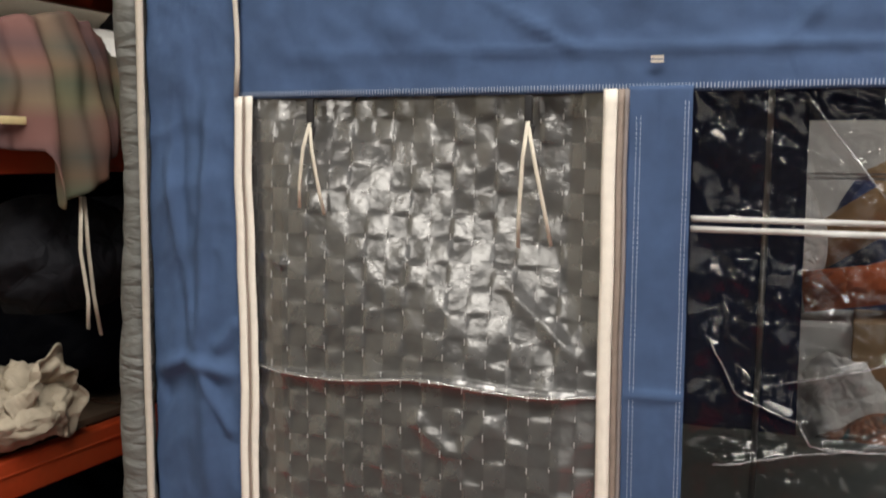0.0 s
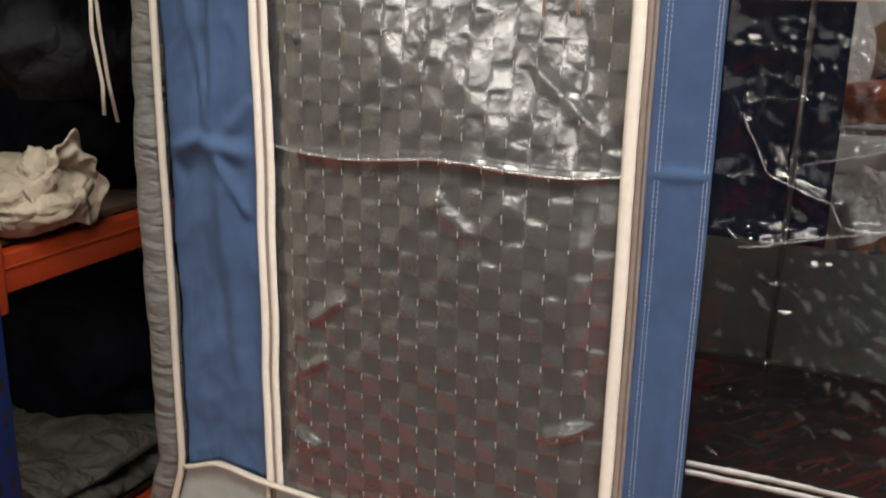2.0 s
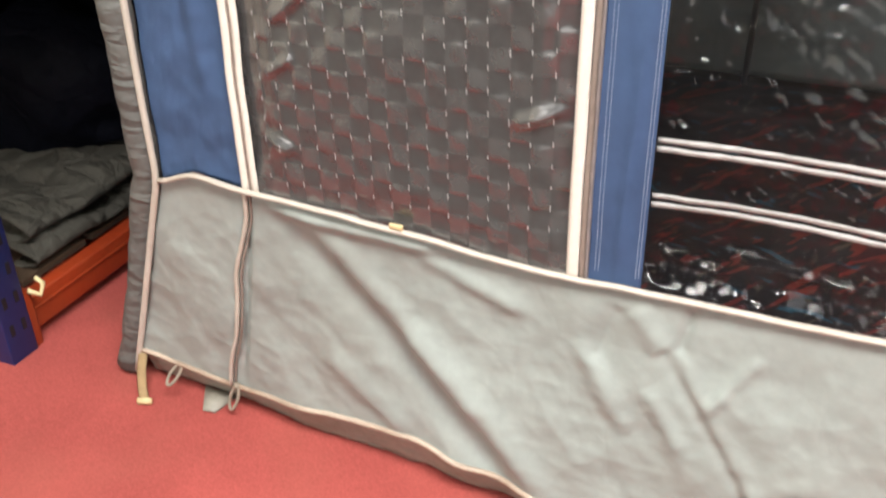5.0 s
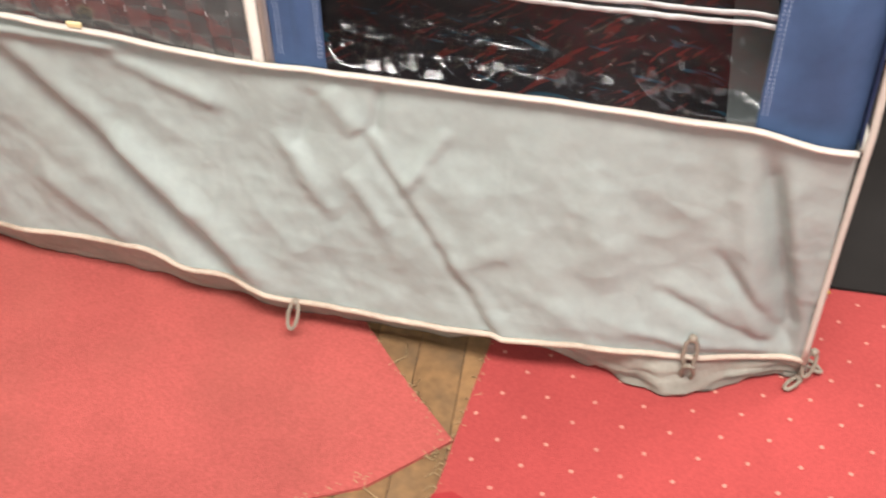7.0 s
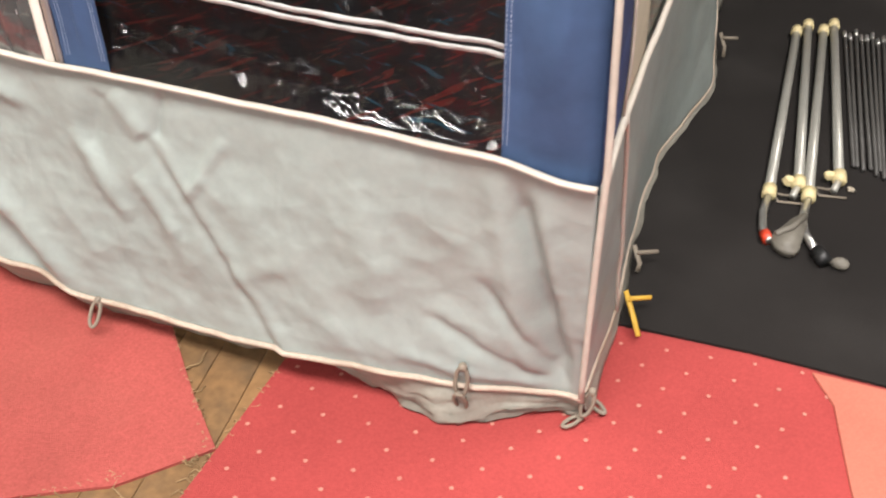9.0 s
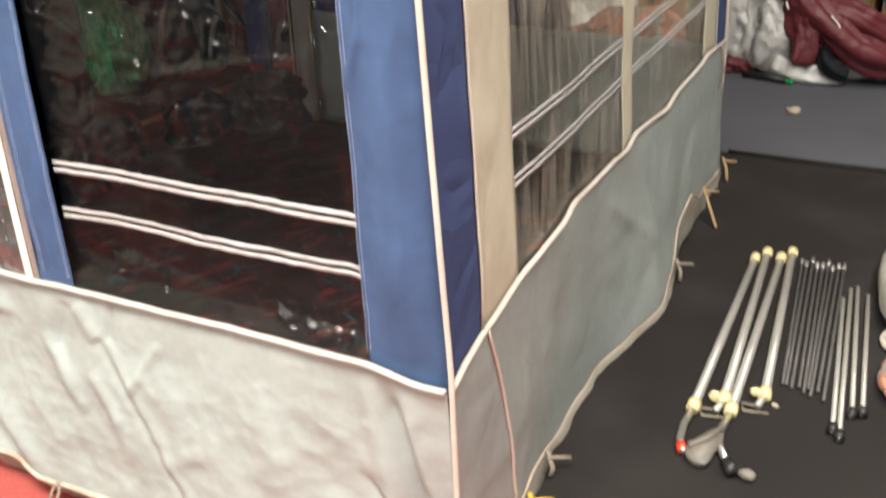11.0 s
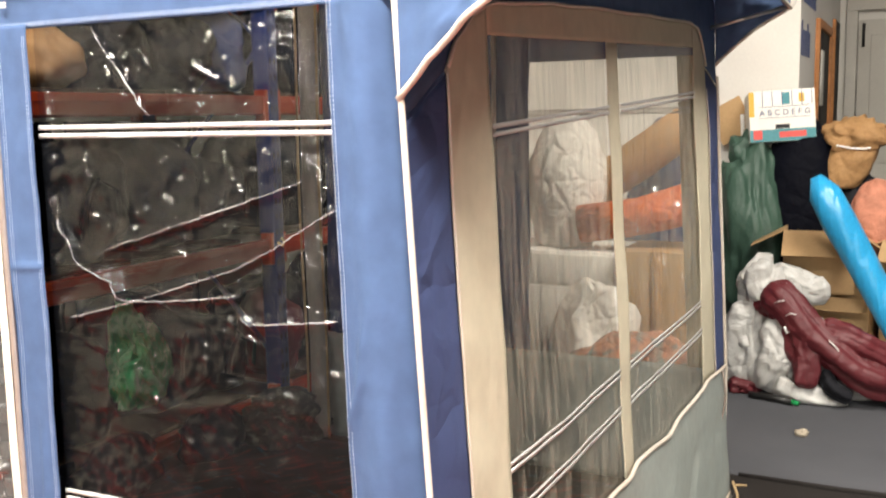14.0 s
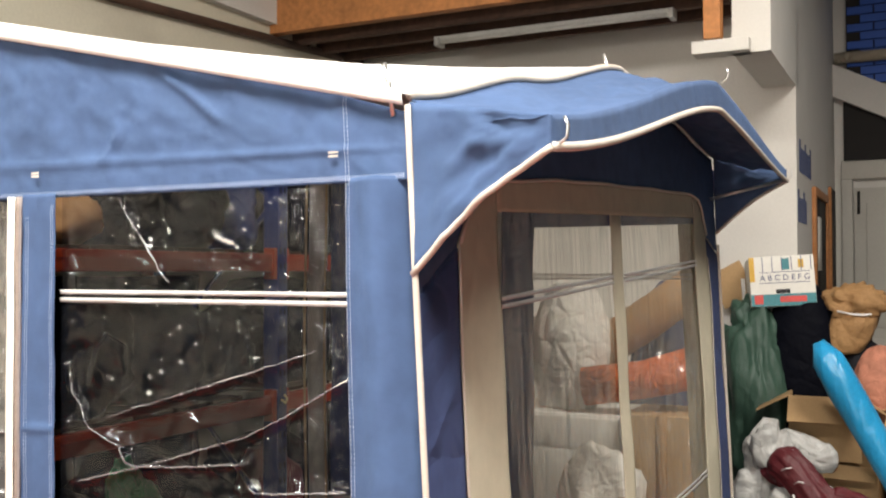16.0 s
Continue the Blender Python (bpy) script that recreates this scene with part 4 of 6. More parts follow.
def door_hang(x, z):
    away = (x + 1.50) * 0.56 + (z - 1.64) * 0.83
    y = 0.004 + 0.020 * math.erf(away / 0.13) + ripple(x, z, 2.2, 11, 0.010) + ripple(x, z, 5.5, 12, 0.004)
    zc = 1.222 + 0.012 * math.sin(3.4 * (x - PANEL_L)) + 0.005 * math.sin(19 * x)
    d = z - zc
    y += -0.007 * math.exp(-(d / 0.0045) ** 2) - 0.003 * math.exp(-((d + 0.006) / 0.012) ** 2)
    y += crease(x, z, (-1.12, 1.40), (-0.97, 1.27), 0.012, -0.004) + crease(x, z, (-1.26, 1.18), (-1.19, 1.11), 0.016, -0.005) + crease(x, z, (-1.12, 1.19), (-1.19, 1.11), 0.016, -0.005)
    y += crease(x, z, (-1.06, 0.80), (-0.97, 0.835), 0.010, -0.012) + crease(x, z, (-1.54, 0.70), (-1.48, 0.68), 0.010, -0.012)
    y += crease(x, z, (-1.50, 0.92), (-1.42, 0.98), 0.010, -0.008) + crease(x, z, (-1.57, 1.43), (-1.50, 1.41), 0.010, -0.010)
    y += crease(x, z, (-1.15, 0.60), (-1.03, 0.59), 0.008, -0.008) + crease(x, z, (-1.52, 0.82), (-1.46, 0.86), 0.008, -0.007)
    low = max(0.0, min(1.0, (0.64 - z) / 0.05))
    edge = max(0.0, min(1.0, (x - PANEL_L) / 0.06, (PANEL_R - x) / 0.06))
    y = 0.002 + (y - 0.002) * edge
    return y * (1 - low) - 0.010 * low


def emboss(x, z):
    """Square pillows, each tilted its own way, with a sunk weld between them."""
    i, j = (x - PANEL_L) / cw, (z - 0.575) / ch
    fi, fj = i - math.floor(i), j - math.floor(j)
    ci, cj = int(math.floor(i)), int(math.floor(j))
    puff = (math.sin(math.pi * fi) * math.sin(math.pi * fj)) ** 0.45
    sign = 1 if (ci + cj) % 2 else -0.7
    a, b = math.sin(12.9 * ci + 78.2 * cj), math.sin(39.3 * ci + 11.1 * cj + 2)
    return -puff * (0.0009 * sign + 0.0030 * a * (fi - 0.5) + 0.0030 * b * (fj - 0.5))


door_panel = part("door_sheet", sheet(lambda u, v: (lambda x, z: (x, door_hang(x, z) + emboss(x, z), z))(PANEL_L - 0.016 + (PANEL_R - PANEL_L + 0.018) * u, skirt_top(PANEL_L + (PANEL_R - PANEL_L) * u) + (HEM_TOP - skirt_top(PANEL_L + (PANEL_R - PANEL_L) * u)) * v), CN * 10, CM * 10), CHECK, awning, "shiny grey embossed plastic door sheet in a check pattern")
# Pale tube along the fold, painted bright as its highlight.
fold = []
for k in range(90):
    x = PANEL_L + 0.004 + (PANEL_R - PANEL_L - 0.008) * k / 89
    z = 1.222 + 0.012 * math.sin(3.4 * (x - PANEL_L)) + 0.005 * math.sin(19 * x)
    fold.append((x, door_hang(x, z) - 0.003, z))
part("fold_line", tube(fold, 0.0042, 8, flat=0.7, taper=lambda t: 0.75 + 0.5 * noise.noise(Vector((t * 17, 2, 5)))), FOLDGLINT, door_panel, "fold line across the plastic, its highlight put in as pale colour")
bm = bmesh.new()
for i in range(1, CN):
    for j in range(1, CM):
        x, z = PANEL_L + cw * i, 0.575 + ch * (j + 0.15 * math.sin(2.1 * i))
        if z < HEM_TOP - 0.01 and z > 0.60 and random.random() < 0.92:
            y = door_hang(x, z) - 0.0035
            w, h = 0.0007, random.uniform(0.003, 0.0065)
            bm.faces.new([bm.verts.new(p) for p in ((x - w, y, z - h), (x + w, y, z - h), (x + w, y, z + h), (x - w, y, z + h))])
tagged(part("emboss_mark", bm, TICK, door_panel, "small pale weld marks between the checks", smooth=False), kind="stuff")


def ribbon(name, x0, x1, z0, z1, y, material, parent, label="", wave=0.0, n=60, thick=0.0025, seed=0):
    """A flat tape that runs up the wall."""
    def at(u, v):
        z = z0 + (z1 - z0) * v
        w = ripple(seed, z, 3.5, seed, wave)
        return (x0 + (x1 - x0) * u + w, y + ripple(seed + u, z, 4, seed, 0.002) - 0.003 * math.sin(math.pi * u), z)
    return part(name, sheet(at, 4, n), material, parent, label, solid=thick)


ribbon("zip_tape", ZIP_L - 0.004, ZIP_L + 0.012, 0.57, HEM_TOP, -0.010, TAPE, awning, "white zip tape", 0.006, seed=1)
zip_l = ribbon("zip", ZIP_L + 0.012, ZIP_L + 0.019, 0.57, HEM_TOP, -0.008, ZIPPER, awning, "grey-brown zip", 0.006, seed=1)
ribbon("zip_tape", ZIP_L + 0.019, PANEL_L + 0.002, 0.57, HEM_TOP, -0.010, TAPE, awning, "white zip tape", 0.007, seed=1)
ribbon("zip_tape", PANEL_R - 0.002, PANEL_R + 0.018, 0.53, HEM_TOP, -0.012, TAPE, awning, "white zip tape", 0.002, seed=2)
ribbon("zip", PANEL_R + 0.018, PANEL_R + 0.028, 0.53, HEM_TOP, -0.008, ZIPPER, awning, "brown zip", 0.002, seed=2)
ribbon("zip_edge", PANEL_R + 0.029, ZIP_R - 0.006, 0.53, HEM_TOP, -0.009, MAUVE, awning, "grey-brown outer zip tape", 0.002, seed=2)
part("patch", block(-1.285, -1.258, -0.03, -0.024, 0.568, 0.578, 0.002), CREAMPLASTIC, awning, "small yellow tag on the piping")

# ties of the rolled door
for x, z, ends in ((-1.452, 1.69, ((-0.02, -0.14), (0.028, -0.15))), (-1.072, 1.69, ((-0.012, -0.19), (0.04, -0.185)))):
    tie = part("tie_strap", block(x - 0.006, x + 0.006, -0.022, -0.017, z - 0.045, z, 0.001), BLACK, awning, "black webbing strap")
    part("tie_end", turned(block(-0.006, 0.006, -0.002, 0.002, -0.012, 0.012, 0.001), pose(x + 0.003, -0.022, z - 0.055, 0, 15, 0)), BLACK, tie)
    for dx, dz in ends:
        part("cord", tube([(x, -0.022, z - 0.04), (x + dx * 0.35, -0.032, z - 0.04 + dz * 0.3), (x + dx * 0.8, -0.03, z - 0.04 + dz * 0.75), (x + dx, -0.024, z - 0.04 + dz)], 0.0032, 7, flat=0.6), CORD, tie, "cream tie cord")

# end window
FOLDS = (((-0.76, 1.261), (-0.673, 1.228), 0.007, -0.013), ((-0.673, 1.228), (-0.657, 1.196), 0.007, -0.013), ((-0.657, 1.196), (-0.551, 1.20), 0.006, -0.014), ((-0.551, 1.20), (-0.381, 1.221), 0.006, -0.011),
                       ((-0.712, 1.278), (-0.235, 1.418), 0.0055, -0.011), ((-0.789, 1.152), (-0.623, 1.194), 0.006, -0.010), ((-0.623, 1.194), (-0.381, 1.268), 0.0055, -0.011), ((-0.381, 1.268), (-0.16, 1.374), 0.0055, -0.011),
                       ((-0.375, 1.186), (-0.354, 1.174), 0.006, -0.012), ((-0.354, 1.174), (-0.17, 1.192), 0.006, -0.013), ((-0.76, 1.26), (-0.80, 1.34), 0.006, -0.010), ((-0.685, 1.69), (-0.565, 1.53), 0.004, -0.008),
                       ((-0.48, 1.62), (-0.36, 1.56), 0.006, -0.010), ((-0.36, 1.69), (-0.22, 1.55), 0.03, -0.010), 
                       ((-0.70, 0.62), (-0.45, 0.60), 0.006, -0.010), ((-0.82, 0.61), (-0.70, 0.585), 0.006, -0.011), ((-0.55, 1.00), (-0.30, 1.05), 0.005, -0.007))


def window_hang(x, z):
    y = 0.01 + ripple(x, z, 3, 21, 0.008) + 0.014 * crumple(x, z, 8, 22, 1) * (0.5 + noise.noise(Vector((3 * x, 3 * z, 8)))) + crumple(x + 0.5 * z, z, 22, 23, 0.007)
    left = max(0.0, (-0.5 - x) / 0.33)
    y += left * (0.005 * math.sin(70 * (z + 0.25 * x) + 4 * noise.noise(Vector((x * 9, z * 9, 3))))) * (1 if z > 1.15 else 0.25)
    for a, b, w, d in FOLDS:
        y += crease(x, z, a, b, 1.4 * w, max(d, -1.6 * w))
    edge = min(1.0, (x - COL_R) / 0.03, (WIN_R - x) / 0.03)
    low = max(0.0, min(1.0, (0.58 - z) / 0.04))
    return (0.008 + (y - 0.008) * max(0.0, edge)) * (1 - low) - 0.009 * low


end_window = cloth_panel("end_window", COL_R, WIN_R, lambda x: skirt_top(x) + 0.004, lambda x: HEM_TOP, PVC, window_hang, 290, 400, awning, "clear creased plastic window with white double stripes", solid=0)
end_window.visible_shadow = False
# Thin pale tubes laid on the folds as their highlights.
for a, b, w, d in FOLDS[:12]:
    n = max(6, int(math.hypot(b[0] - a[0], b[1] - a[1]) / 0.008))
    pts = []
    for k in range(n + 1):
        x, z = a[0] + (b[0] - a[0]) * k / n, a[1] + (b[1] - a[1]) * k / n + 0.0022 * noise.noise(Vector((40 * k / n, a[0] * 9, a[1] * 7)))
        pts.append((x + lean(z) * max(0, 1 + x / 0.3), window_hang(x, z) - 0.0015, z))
    part("crease", tube(pts, 0.0019, 7, flat=0.8, taper=lambda t, q=a[0]: 0.55 + 0.5 * noise.noise(Vector((t * 14, q * 5, 3)))), CREASEGLINT, end_window, "crease in the plastic, its highlight put in as pale colour")
for z in (1.504, 0.795, 0.699):
    for dz in (0.0075, -0.0075):
        def at(u, v, z=z, dz=dz):
            x = COL_R + (WIN_R - COL_R) * u
            zz = z + dz + 0.0042 * (2 * v - 1) + 0.004 * math.sin(6 * u) * (z < 1)
            return (x + lean(zz) * max(0, 1 + x / 0.3), window_hang(x, zz) - 0.004, zz)
        part("stripe", sheet(at, 60, 2), STRIPE, end_window, "white stripe", solid=0.0012)

# seams
def dashes(name, rows, material, parent, label):
    """Short stitches: rows of (x, z, half width, half height)."""
    bm = bmesh.new()
    for x, z, w, h in rows:
        y = band_y(x, z) - 0.0075 if z > 1.66 else ripple(x, z, 5, 8, 0.004) - 0.0105
        xx = x + lean(z) * max(0, 1 + x / 0.3)
        bm.faces.new([bm.verts.new(p) for p in ((xx - w, y, z - h), (xx + w, y, z - h), (xx + w, y, z + h), (xx - w, y, z + h))])
    return tagged(part(name, bm, material, parent, label, smooth=False), kind="stuff")


dashes("hem_stitching", [(ZIP_L + 0.005 * k, HEM_TOP + 0.0035, 0.0006, 0.004) for k in range(319)], THREAD, awning, "close pale stitching along the band's hem")
dashes("seam_stitching", [(x, 0.56 + 0.0072 * k, 0.0005, 0.0024) for x in (ZIP_R + 0.006, ZIP_R + 0.012, COL_R - 0.005, COL_R - 0.010) for k in range(157)], THREAD, awning, "double rows of pale stitching")
dashes("corner_stitching", [(x, 0.56 + 0.0072 * k, 0.0005, 0.0024) for x in (WIN_R + 0.005, WIN_R + 0.012) for k in range(178)], THREAD, awning, "double rows of pale stitching")
bars("seam_tag", awning, PIPING, [(0, 0, 0.018, 0.004), (0, 0.006, 0.018, 0.004)], (1, 0, 0), (0, 0, 1), (-0.892, -0.012, 1.733), (0, -0.002, 0), "pale bar tack")
bars("seam_tag", awning, PIPING, [(0, 0, 0.018, 0.003), (0, 0.006, 0.018, 0.003)], (1, 0, 0), (0, 0, 1), (-0.205, -0.014, 1.735), (0, -0.002, 0), "pale bar tack")

# skirt of the end wall
FOOT_Y = [(-1.95, 0.0), (-1.70, -0.01), (-1.39, -0.04), (-1.25, -0.05), (-1.12, -0.07), (-0.92, -0.09), (-0.5, -0.10), (-0.33, -0.08), (-0.16, -0.052), (0.0, 0.0)]
FOOT_Z = [(-1.95, 0.097), (-1.70, 0.073), (-1.39, 0.10), (-1.25, 0.109), (-1.12, 0.092), (-0.92, 0.079), (-0.66, 0.079), (-0.5, 0.088), (-0.33, 0.092), (-0.16, 0.084), (0.0, 0.066)]


def skirt_at(x, v):
    """A point of the skirt below the place x of its top, v from foot to top."""
    xb = -1.955 + (x - EDGE_L) * (1.955 + 0.025) / -EDGE_L
    xx = xb + (x - xb) * v
    z0, z1 = run(FOOT_Z, xb), skirt_top(x)
    z = z0 + (z1 - z0) * v
    y = run(FOOT_Y, xb) * (1 - v) ** 1.15 - 0.006
    s = 1 - 0.75 * v ** 4
    y += s * (crease(xx, z, (-1.56, 0.548), (-1.18, 0.535), 0.016, -0.016) / max(s, 0.3) + ripple(xx, z, 4.5, 31, 0.008) + ripple(xx, z, 13, 37, 0.0018) + crumple(xx, z, 4.5, 33, 0.010) + crumple(xx + 0.4 * z, z * 1.5, 7, 35, 0.004) + crumple(xx * 0.8 - z, z + 0.6 * xx, 10, 36, 0.0024))
    y += s * (crease(xx, z, (-1.56, 0.56), (-1.00, 0.04), 0.035, 0.020) + crease(xx, z, (-1.50, 0.57), (-0.93, 0.07), 0.03, -0.016))
    y += s * (crease(xx, z, (-0.80, 0.46), (-0.49, 0.03), 0.012, 0.005) + crease(xx, z, (-0.775, 0.455), (-0.46, 0.03), 0.014, -0.0045))
    y += crease(xx, z, (-0.84, 0.50), (-0.775, 0.43), 0.022, -0.008) + crease(xx, z, (-0.74, 0.52), (-0.755, 0.43), 0.010, 0.007)
    y += s * (crease(xx, z, (-0.86, 0.50), (-0.90, 0.38), 0.022, 0.012) + crease(xx, z, (-0.93, 0.42), (-0.82, 0.26), 0.022, -0.011) + crease(xx, z, (-0.80, 0.36), (-0.72, 0.25), 0.018, -0.010))
    p, q = 0.72 * xx + 0.69 * z, 0.69 * xx - 0.72 * z
    y += s * (crumple(p * 1.0, q * 0.22, 11, 72, 0.0035) + crumple(xx * 0.3, z * 1.1 + 0.1 * xx, 12, 74, 0.004) * max(0.0, noise.noise(Vector((2.5 * xx, 3 * z, 6))) + 0.25))
    y += s * (crease(xx, z, (-0.17, 0.30), (0.0, 0.08), 0.012, 0.010) + crease(xx, z, (-0.26, 0.22), (-0.01, 0.08), 0.012, 0.008) + crease(xx, z, (-0.30, 0.14), (-0.03, 0.085), 0.012, -0.006))
    y += s * (crease(xx, z, (-0.125, 0.50), (0.0, 0.08), 0.017, 0.028) + crease(xx, z, (-0.09, 0.49), (0.01, 0.06), 0.02, -0.010) + crease(xx, z, (-0.17, 0.50), (-0.05, 0.07), 0.02, -0.010))
    y += s * (crease(xx, z, (-0.62, 0.20), (-0.50, 0.26), 0.02, -0.005) + crease(xx, z, (-0.40, 0.46), (-0.33, 0.20), 0.03, -0.009))
    y += s * (crease(xx, z, (-1.24, 0.52), (-1.02, 0.44), 0.018, -0.014) + crease(xx, z, (-1.26, 0.36), (-1.08, 0.22), 0.05, -0.014) + crease(xx, z, (-1.45, 0.25), (-1.25, 0.12), 0.03, -0.012))
    y += 0.6 * crease(xx, z, (-1.60, 0.56), (-1.675, 0.09), 0.012, 0.018)
    y += s * (crease(xx, z, (-0.46, 0.15), (-0.06, 0.12), 0.035, -0.008) + crease(xx, z, (-0.70, 0.34), (-0.62, 0.46), 0.012, -0.008))
    return Vector((xx, y, z))


skirt = part("skirt", sheet(lambda u, v: skirt_at(EDGE_L - EDGE_L * u, v), 380, 110), SKIRT, awning, "creased grey coated skirt with dirt marks", solid=0.0015)
part("foot_piping", tube([skirt_at(EDGE_L - EDGE_L * k / 90, 0) + Vector((0, -0.004, 0)) for k in range(91)], 0.0056, 8), SOILED, awning, "soiled tan piping along the foot of the skirt")
part("zip_seam_piping", tube([skirt_at(ZIP_L + 0.03 * k / 24, 1 - k / 24) + Vector((0.006 * math.sin(k * 0.5), -0.006, 0)) for k in range(25)], 0.005, 8), PIPING, awning, "cream piping down the skirt below the zip")
part("zip_seam", tube([skirt_at(ZIP_L + 0.03 * k / 24, 1 - k / 24) + Vector((0.010 + 0.006 * math.sin(k * 0.5), -0.003, 0)) for k in range(25)], 0.003, 6), ZIPPER, awning, "dark zip down the skirt")


def flap_at(u, v):
    x = EDGE_L - EDGE_L * u
    p = skirt_at(x, 0)
    out = run([(-1.9, 0.03), (-1.5, 0.025), (-1.1, 0.03), (-0.42, 0.04), (-0.33, 0.02), (-0.27, -0.01), (-0.20, -0.04), (-0.09, -0.015), (0, 0.0)], p.x)
    w = (ripple(p.x, v, 9, 41, 0.016) + crumple(p.x, v * 0.5, 11, 43, 0.028)) * (1 if p.x > -0.42 else 0.3)
    lift = run([(-1.9, 0.009), (-0.62, 0.013), (-0.55, 0.03), (-0.42, 0.03), (-0.36, 0.012), (0, 0.012)], p.x)
    return p + Vector((0, 0.004 + (out + w) * (1 - v), -(p.z - lift) * (1 - v) + 0.4 * abs(w)))


part("mud_flap", sheet(flap_at, 170, 10), FLAP, awning, "olive-grey mud flap, crumpled at the corner", solid=0.0015)


def peg_loop(x, y, z, m, size=0.03, material=RUBBER, droop=-0.02):
    """A rubber ladder loop for a peg, with a knot at the hem."""
    ring = [Vector((0.35 * size * math.sin(a), 0, size * math.cos(a))) for a in [2 * math.pi * k / 18 for k in range(18)]]
    holder = part("peg_loop", tube([m @ p for p in ring], 0.0038, 7, close=True), material, awning, "brown rubber peg loop")
    part("knot", lump(m @ Vector((0, 0, size)), (0.016, 0.016, 0.016), x, 0.3, 2.5, 2, False), material, holder)


for x, dz, tilt, roll in ((-1.85, -0.012, 50, 20), (-1.69, -0.012, 30, 5), (-0.905, -0.008, 35, 4)):
    u = (x + 1.955) / 1.98
    p = skirt_at(EDGE_L - EDGE_L * u, 0)
    peg_loop(x, 0, 0, pose(p.x, p.y - 0.022, p.z - 0.02, -tilt, roll, 0), 0.027)
p = skirt_at(EDGE_L - EDGE_L * 0.898, 0)
peg_loop(-0.16, 0, 0, pose(p.x, p.y - 0.012, p.z + 0.018, -8, 0, 0), 0.032)
peg_loop(-0.161, 0, 0, pose(p.x + 0.002, p.y - 0.02, p.z - 0.024, -20, 176, 0), 0.03)
peg_loop(0.03, 0, 0, pose(0.047, 0.03, 0.020, -80, 0, 60), 0.021, RUBBER)
peg_loop(0.02, 0, 0, pose(0.014, -0.022, 0.018, -84, 0, -40), 0.019, RUBBER)
peg_loop(0.04, 0, 0, pose(0.035, -0.005, 0.055, -20, 10, 0), 0.026)


strap = part("peg_strap", tube([(-1.95, -0.006, 0.095), (-1.94, -0.035, 0.06), (-1.925, -0.06, 0.028), (-1.90, -0.085, 0.016)], 0.011, 8, flat=0.4), ROPE, awning, "frayed tan peg strap")
part("toggle", tube([(-1.915, -0.09, 0.018), (-1.885, -0.08, 0.018)], 0.008, 7), CREAMPLASTIC, strap, "cream toggle")
part("flap_corner", slab([(-1.81, 0.02), (-1.72, 0.015), (-1.735, -0.05), (-1.765, -0.055)], 0.009, 0.013), FLAP, awning, "loose grey corner of the flap on the carpet")


# front wall with its two windows, facing the charcoal carpet
def front_x(y, z):
    return lean(z) + 0.002 + ripple(y, z, 3, 51, 0.006) * min(1, y * 8)


def front_seam(y):
    return run([(0, 0.512), (0.06, 0.53), (0.16, 0.545), (0.36, 0.572), (0.60, 0.577), (0.66, 0.592), (0.95, 0.585), (1.08, 0.575), (1.16, 0.592), (1.5, 0.56), (1.62, 0.575), (2.0, 0.565), (2.07, 0.575), (2.45, 0.55)], y)


def arch(y):
    return run([(0.0, 1.52), (0.13, 1.585), (0.19, 1.65), (0.27, 1.70), (0.36, 1.722), (0.7, 1.75), (1.07, 1.77), (1.6, 1.795), (1.98, 1.81), (2.10, 1.80), (2.18, 1.755), (2.24, 1.68), (2.42, 1.62)], y)


def front_panel(name, y0, y1, low, top, material, nu, nv, label="", out=0.0, solid=0.0016, parent=None):
    def at(u, v):
        y = y0 + (y1 - y0) * u
        z = low(y) + (top(y) - low(y)) * v
        return (front_x(y, z) + out, y, z)
    return part(name, sheet(at, nu, nv), material, parent or awning, label, solid=solid)


def eave(y):
    return run([(0, 1.815), (0.5, 1.93), (1.16, 2.075), (1.8, 2.03), (2.42, 1.975)], y)


Y1, Y2, Y3, Y4, Y5, Y6 = 0.145, 0.325, 1.05, 1.14, 2.04, 2.24
# Front strips take the darker blue for the shade on this side.
front_panel("front_strip", 0.0, Y1, front_seam, lambda y: arch(y) - 0.01, NAVYSHADE, 14, 90, "blue canvas strip beside the front panel, its shade in the colour")
front_panel("front_strip", Y6, LONG, front_seam, lambda y: arch(y) - 0.01, NAVYSHADE, 10, 60, "blue canvas strip beside the front panel, its shade in the colour")
WIN_TOP = lambda y: 1.648 + 0.042 * y
front_panel("front_panel", Y1, Y2, front_seam, arch, BEIGE, 12, 60, "beige canvas front panel")
front_panel("mullion", Y3, Y4, front_seam, WIN_TOP, BEIGE, 6, 50, "beige canvas strip between the windows")
front_panel("front_panel", Y5, Y6, front_seam, lambda y: min(arch(y), WIN_TOP(y) + 0.2), BEIGE, 10, 50, "beige canvas front panel")
front_panel("front_panel", Y2, Y5, WIN_TOP, arch, BEIGE, 60, 8, "beige canvas over the windows")
front_panel("front_gable", 0.0, LONG, arch, eave, BLUE, 70, 14, "dark blue canvas gable over the front panel")
for y0, y1 in ((Y2, Y3), (Y4, Y5)):
    pane = front_panel("front_window", y0, y1, front_seam, WIN_TOP, HAZY, 70, 100, "hazy clear plastic window with white stripes", out=-0.006, solid=0)
    pane.visible_shadow = False
    for z in (1.475, 0.86, 0.765):
        for dz in (0.0075, -0.0075):
            part("stripe", sheet(lambda u, v, z=z, dz=dz: (front_x(y0 + (y1 - y0) * u, z) + 0.001, y0 + (y1 - y0) * u, z + dz + 0.0042 * (2 * v - 1) + (0.05 * (y0 + (y1 - y0) * u) if z > 1 else 0)), 30, 1), STRIPE, pane, "white stripe", solid=0.0012)
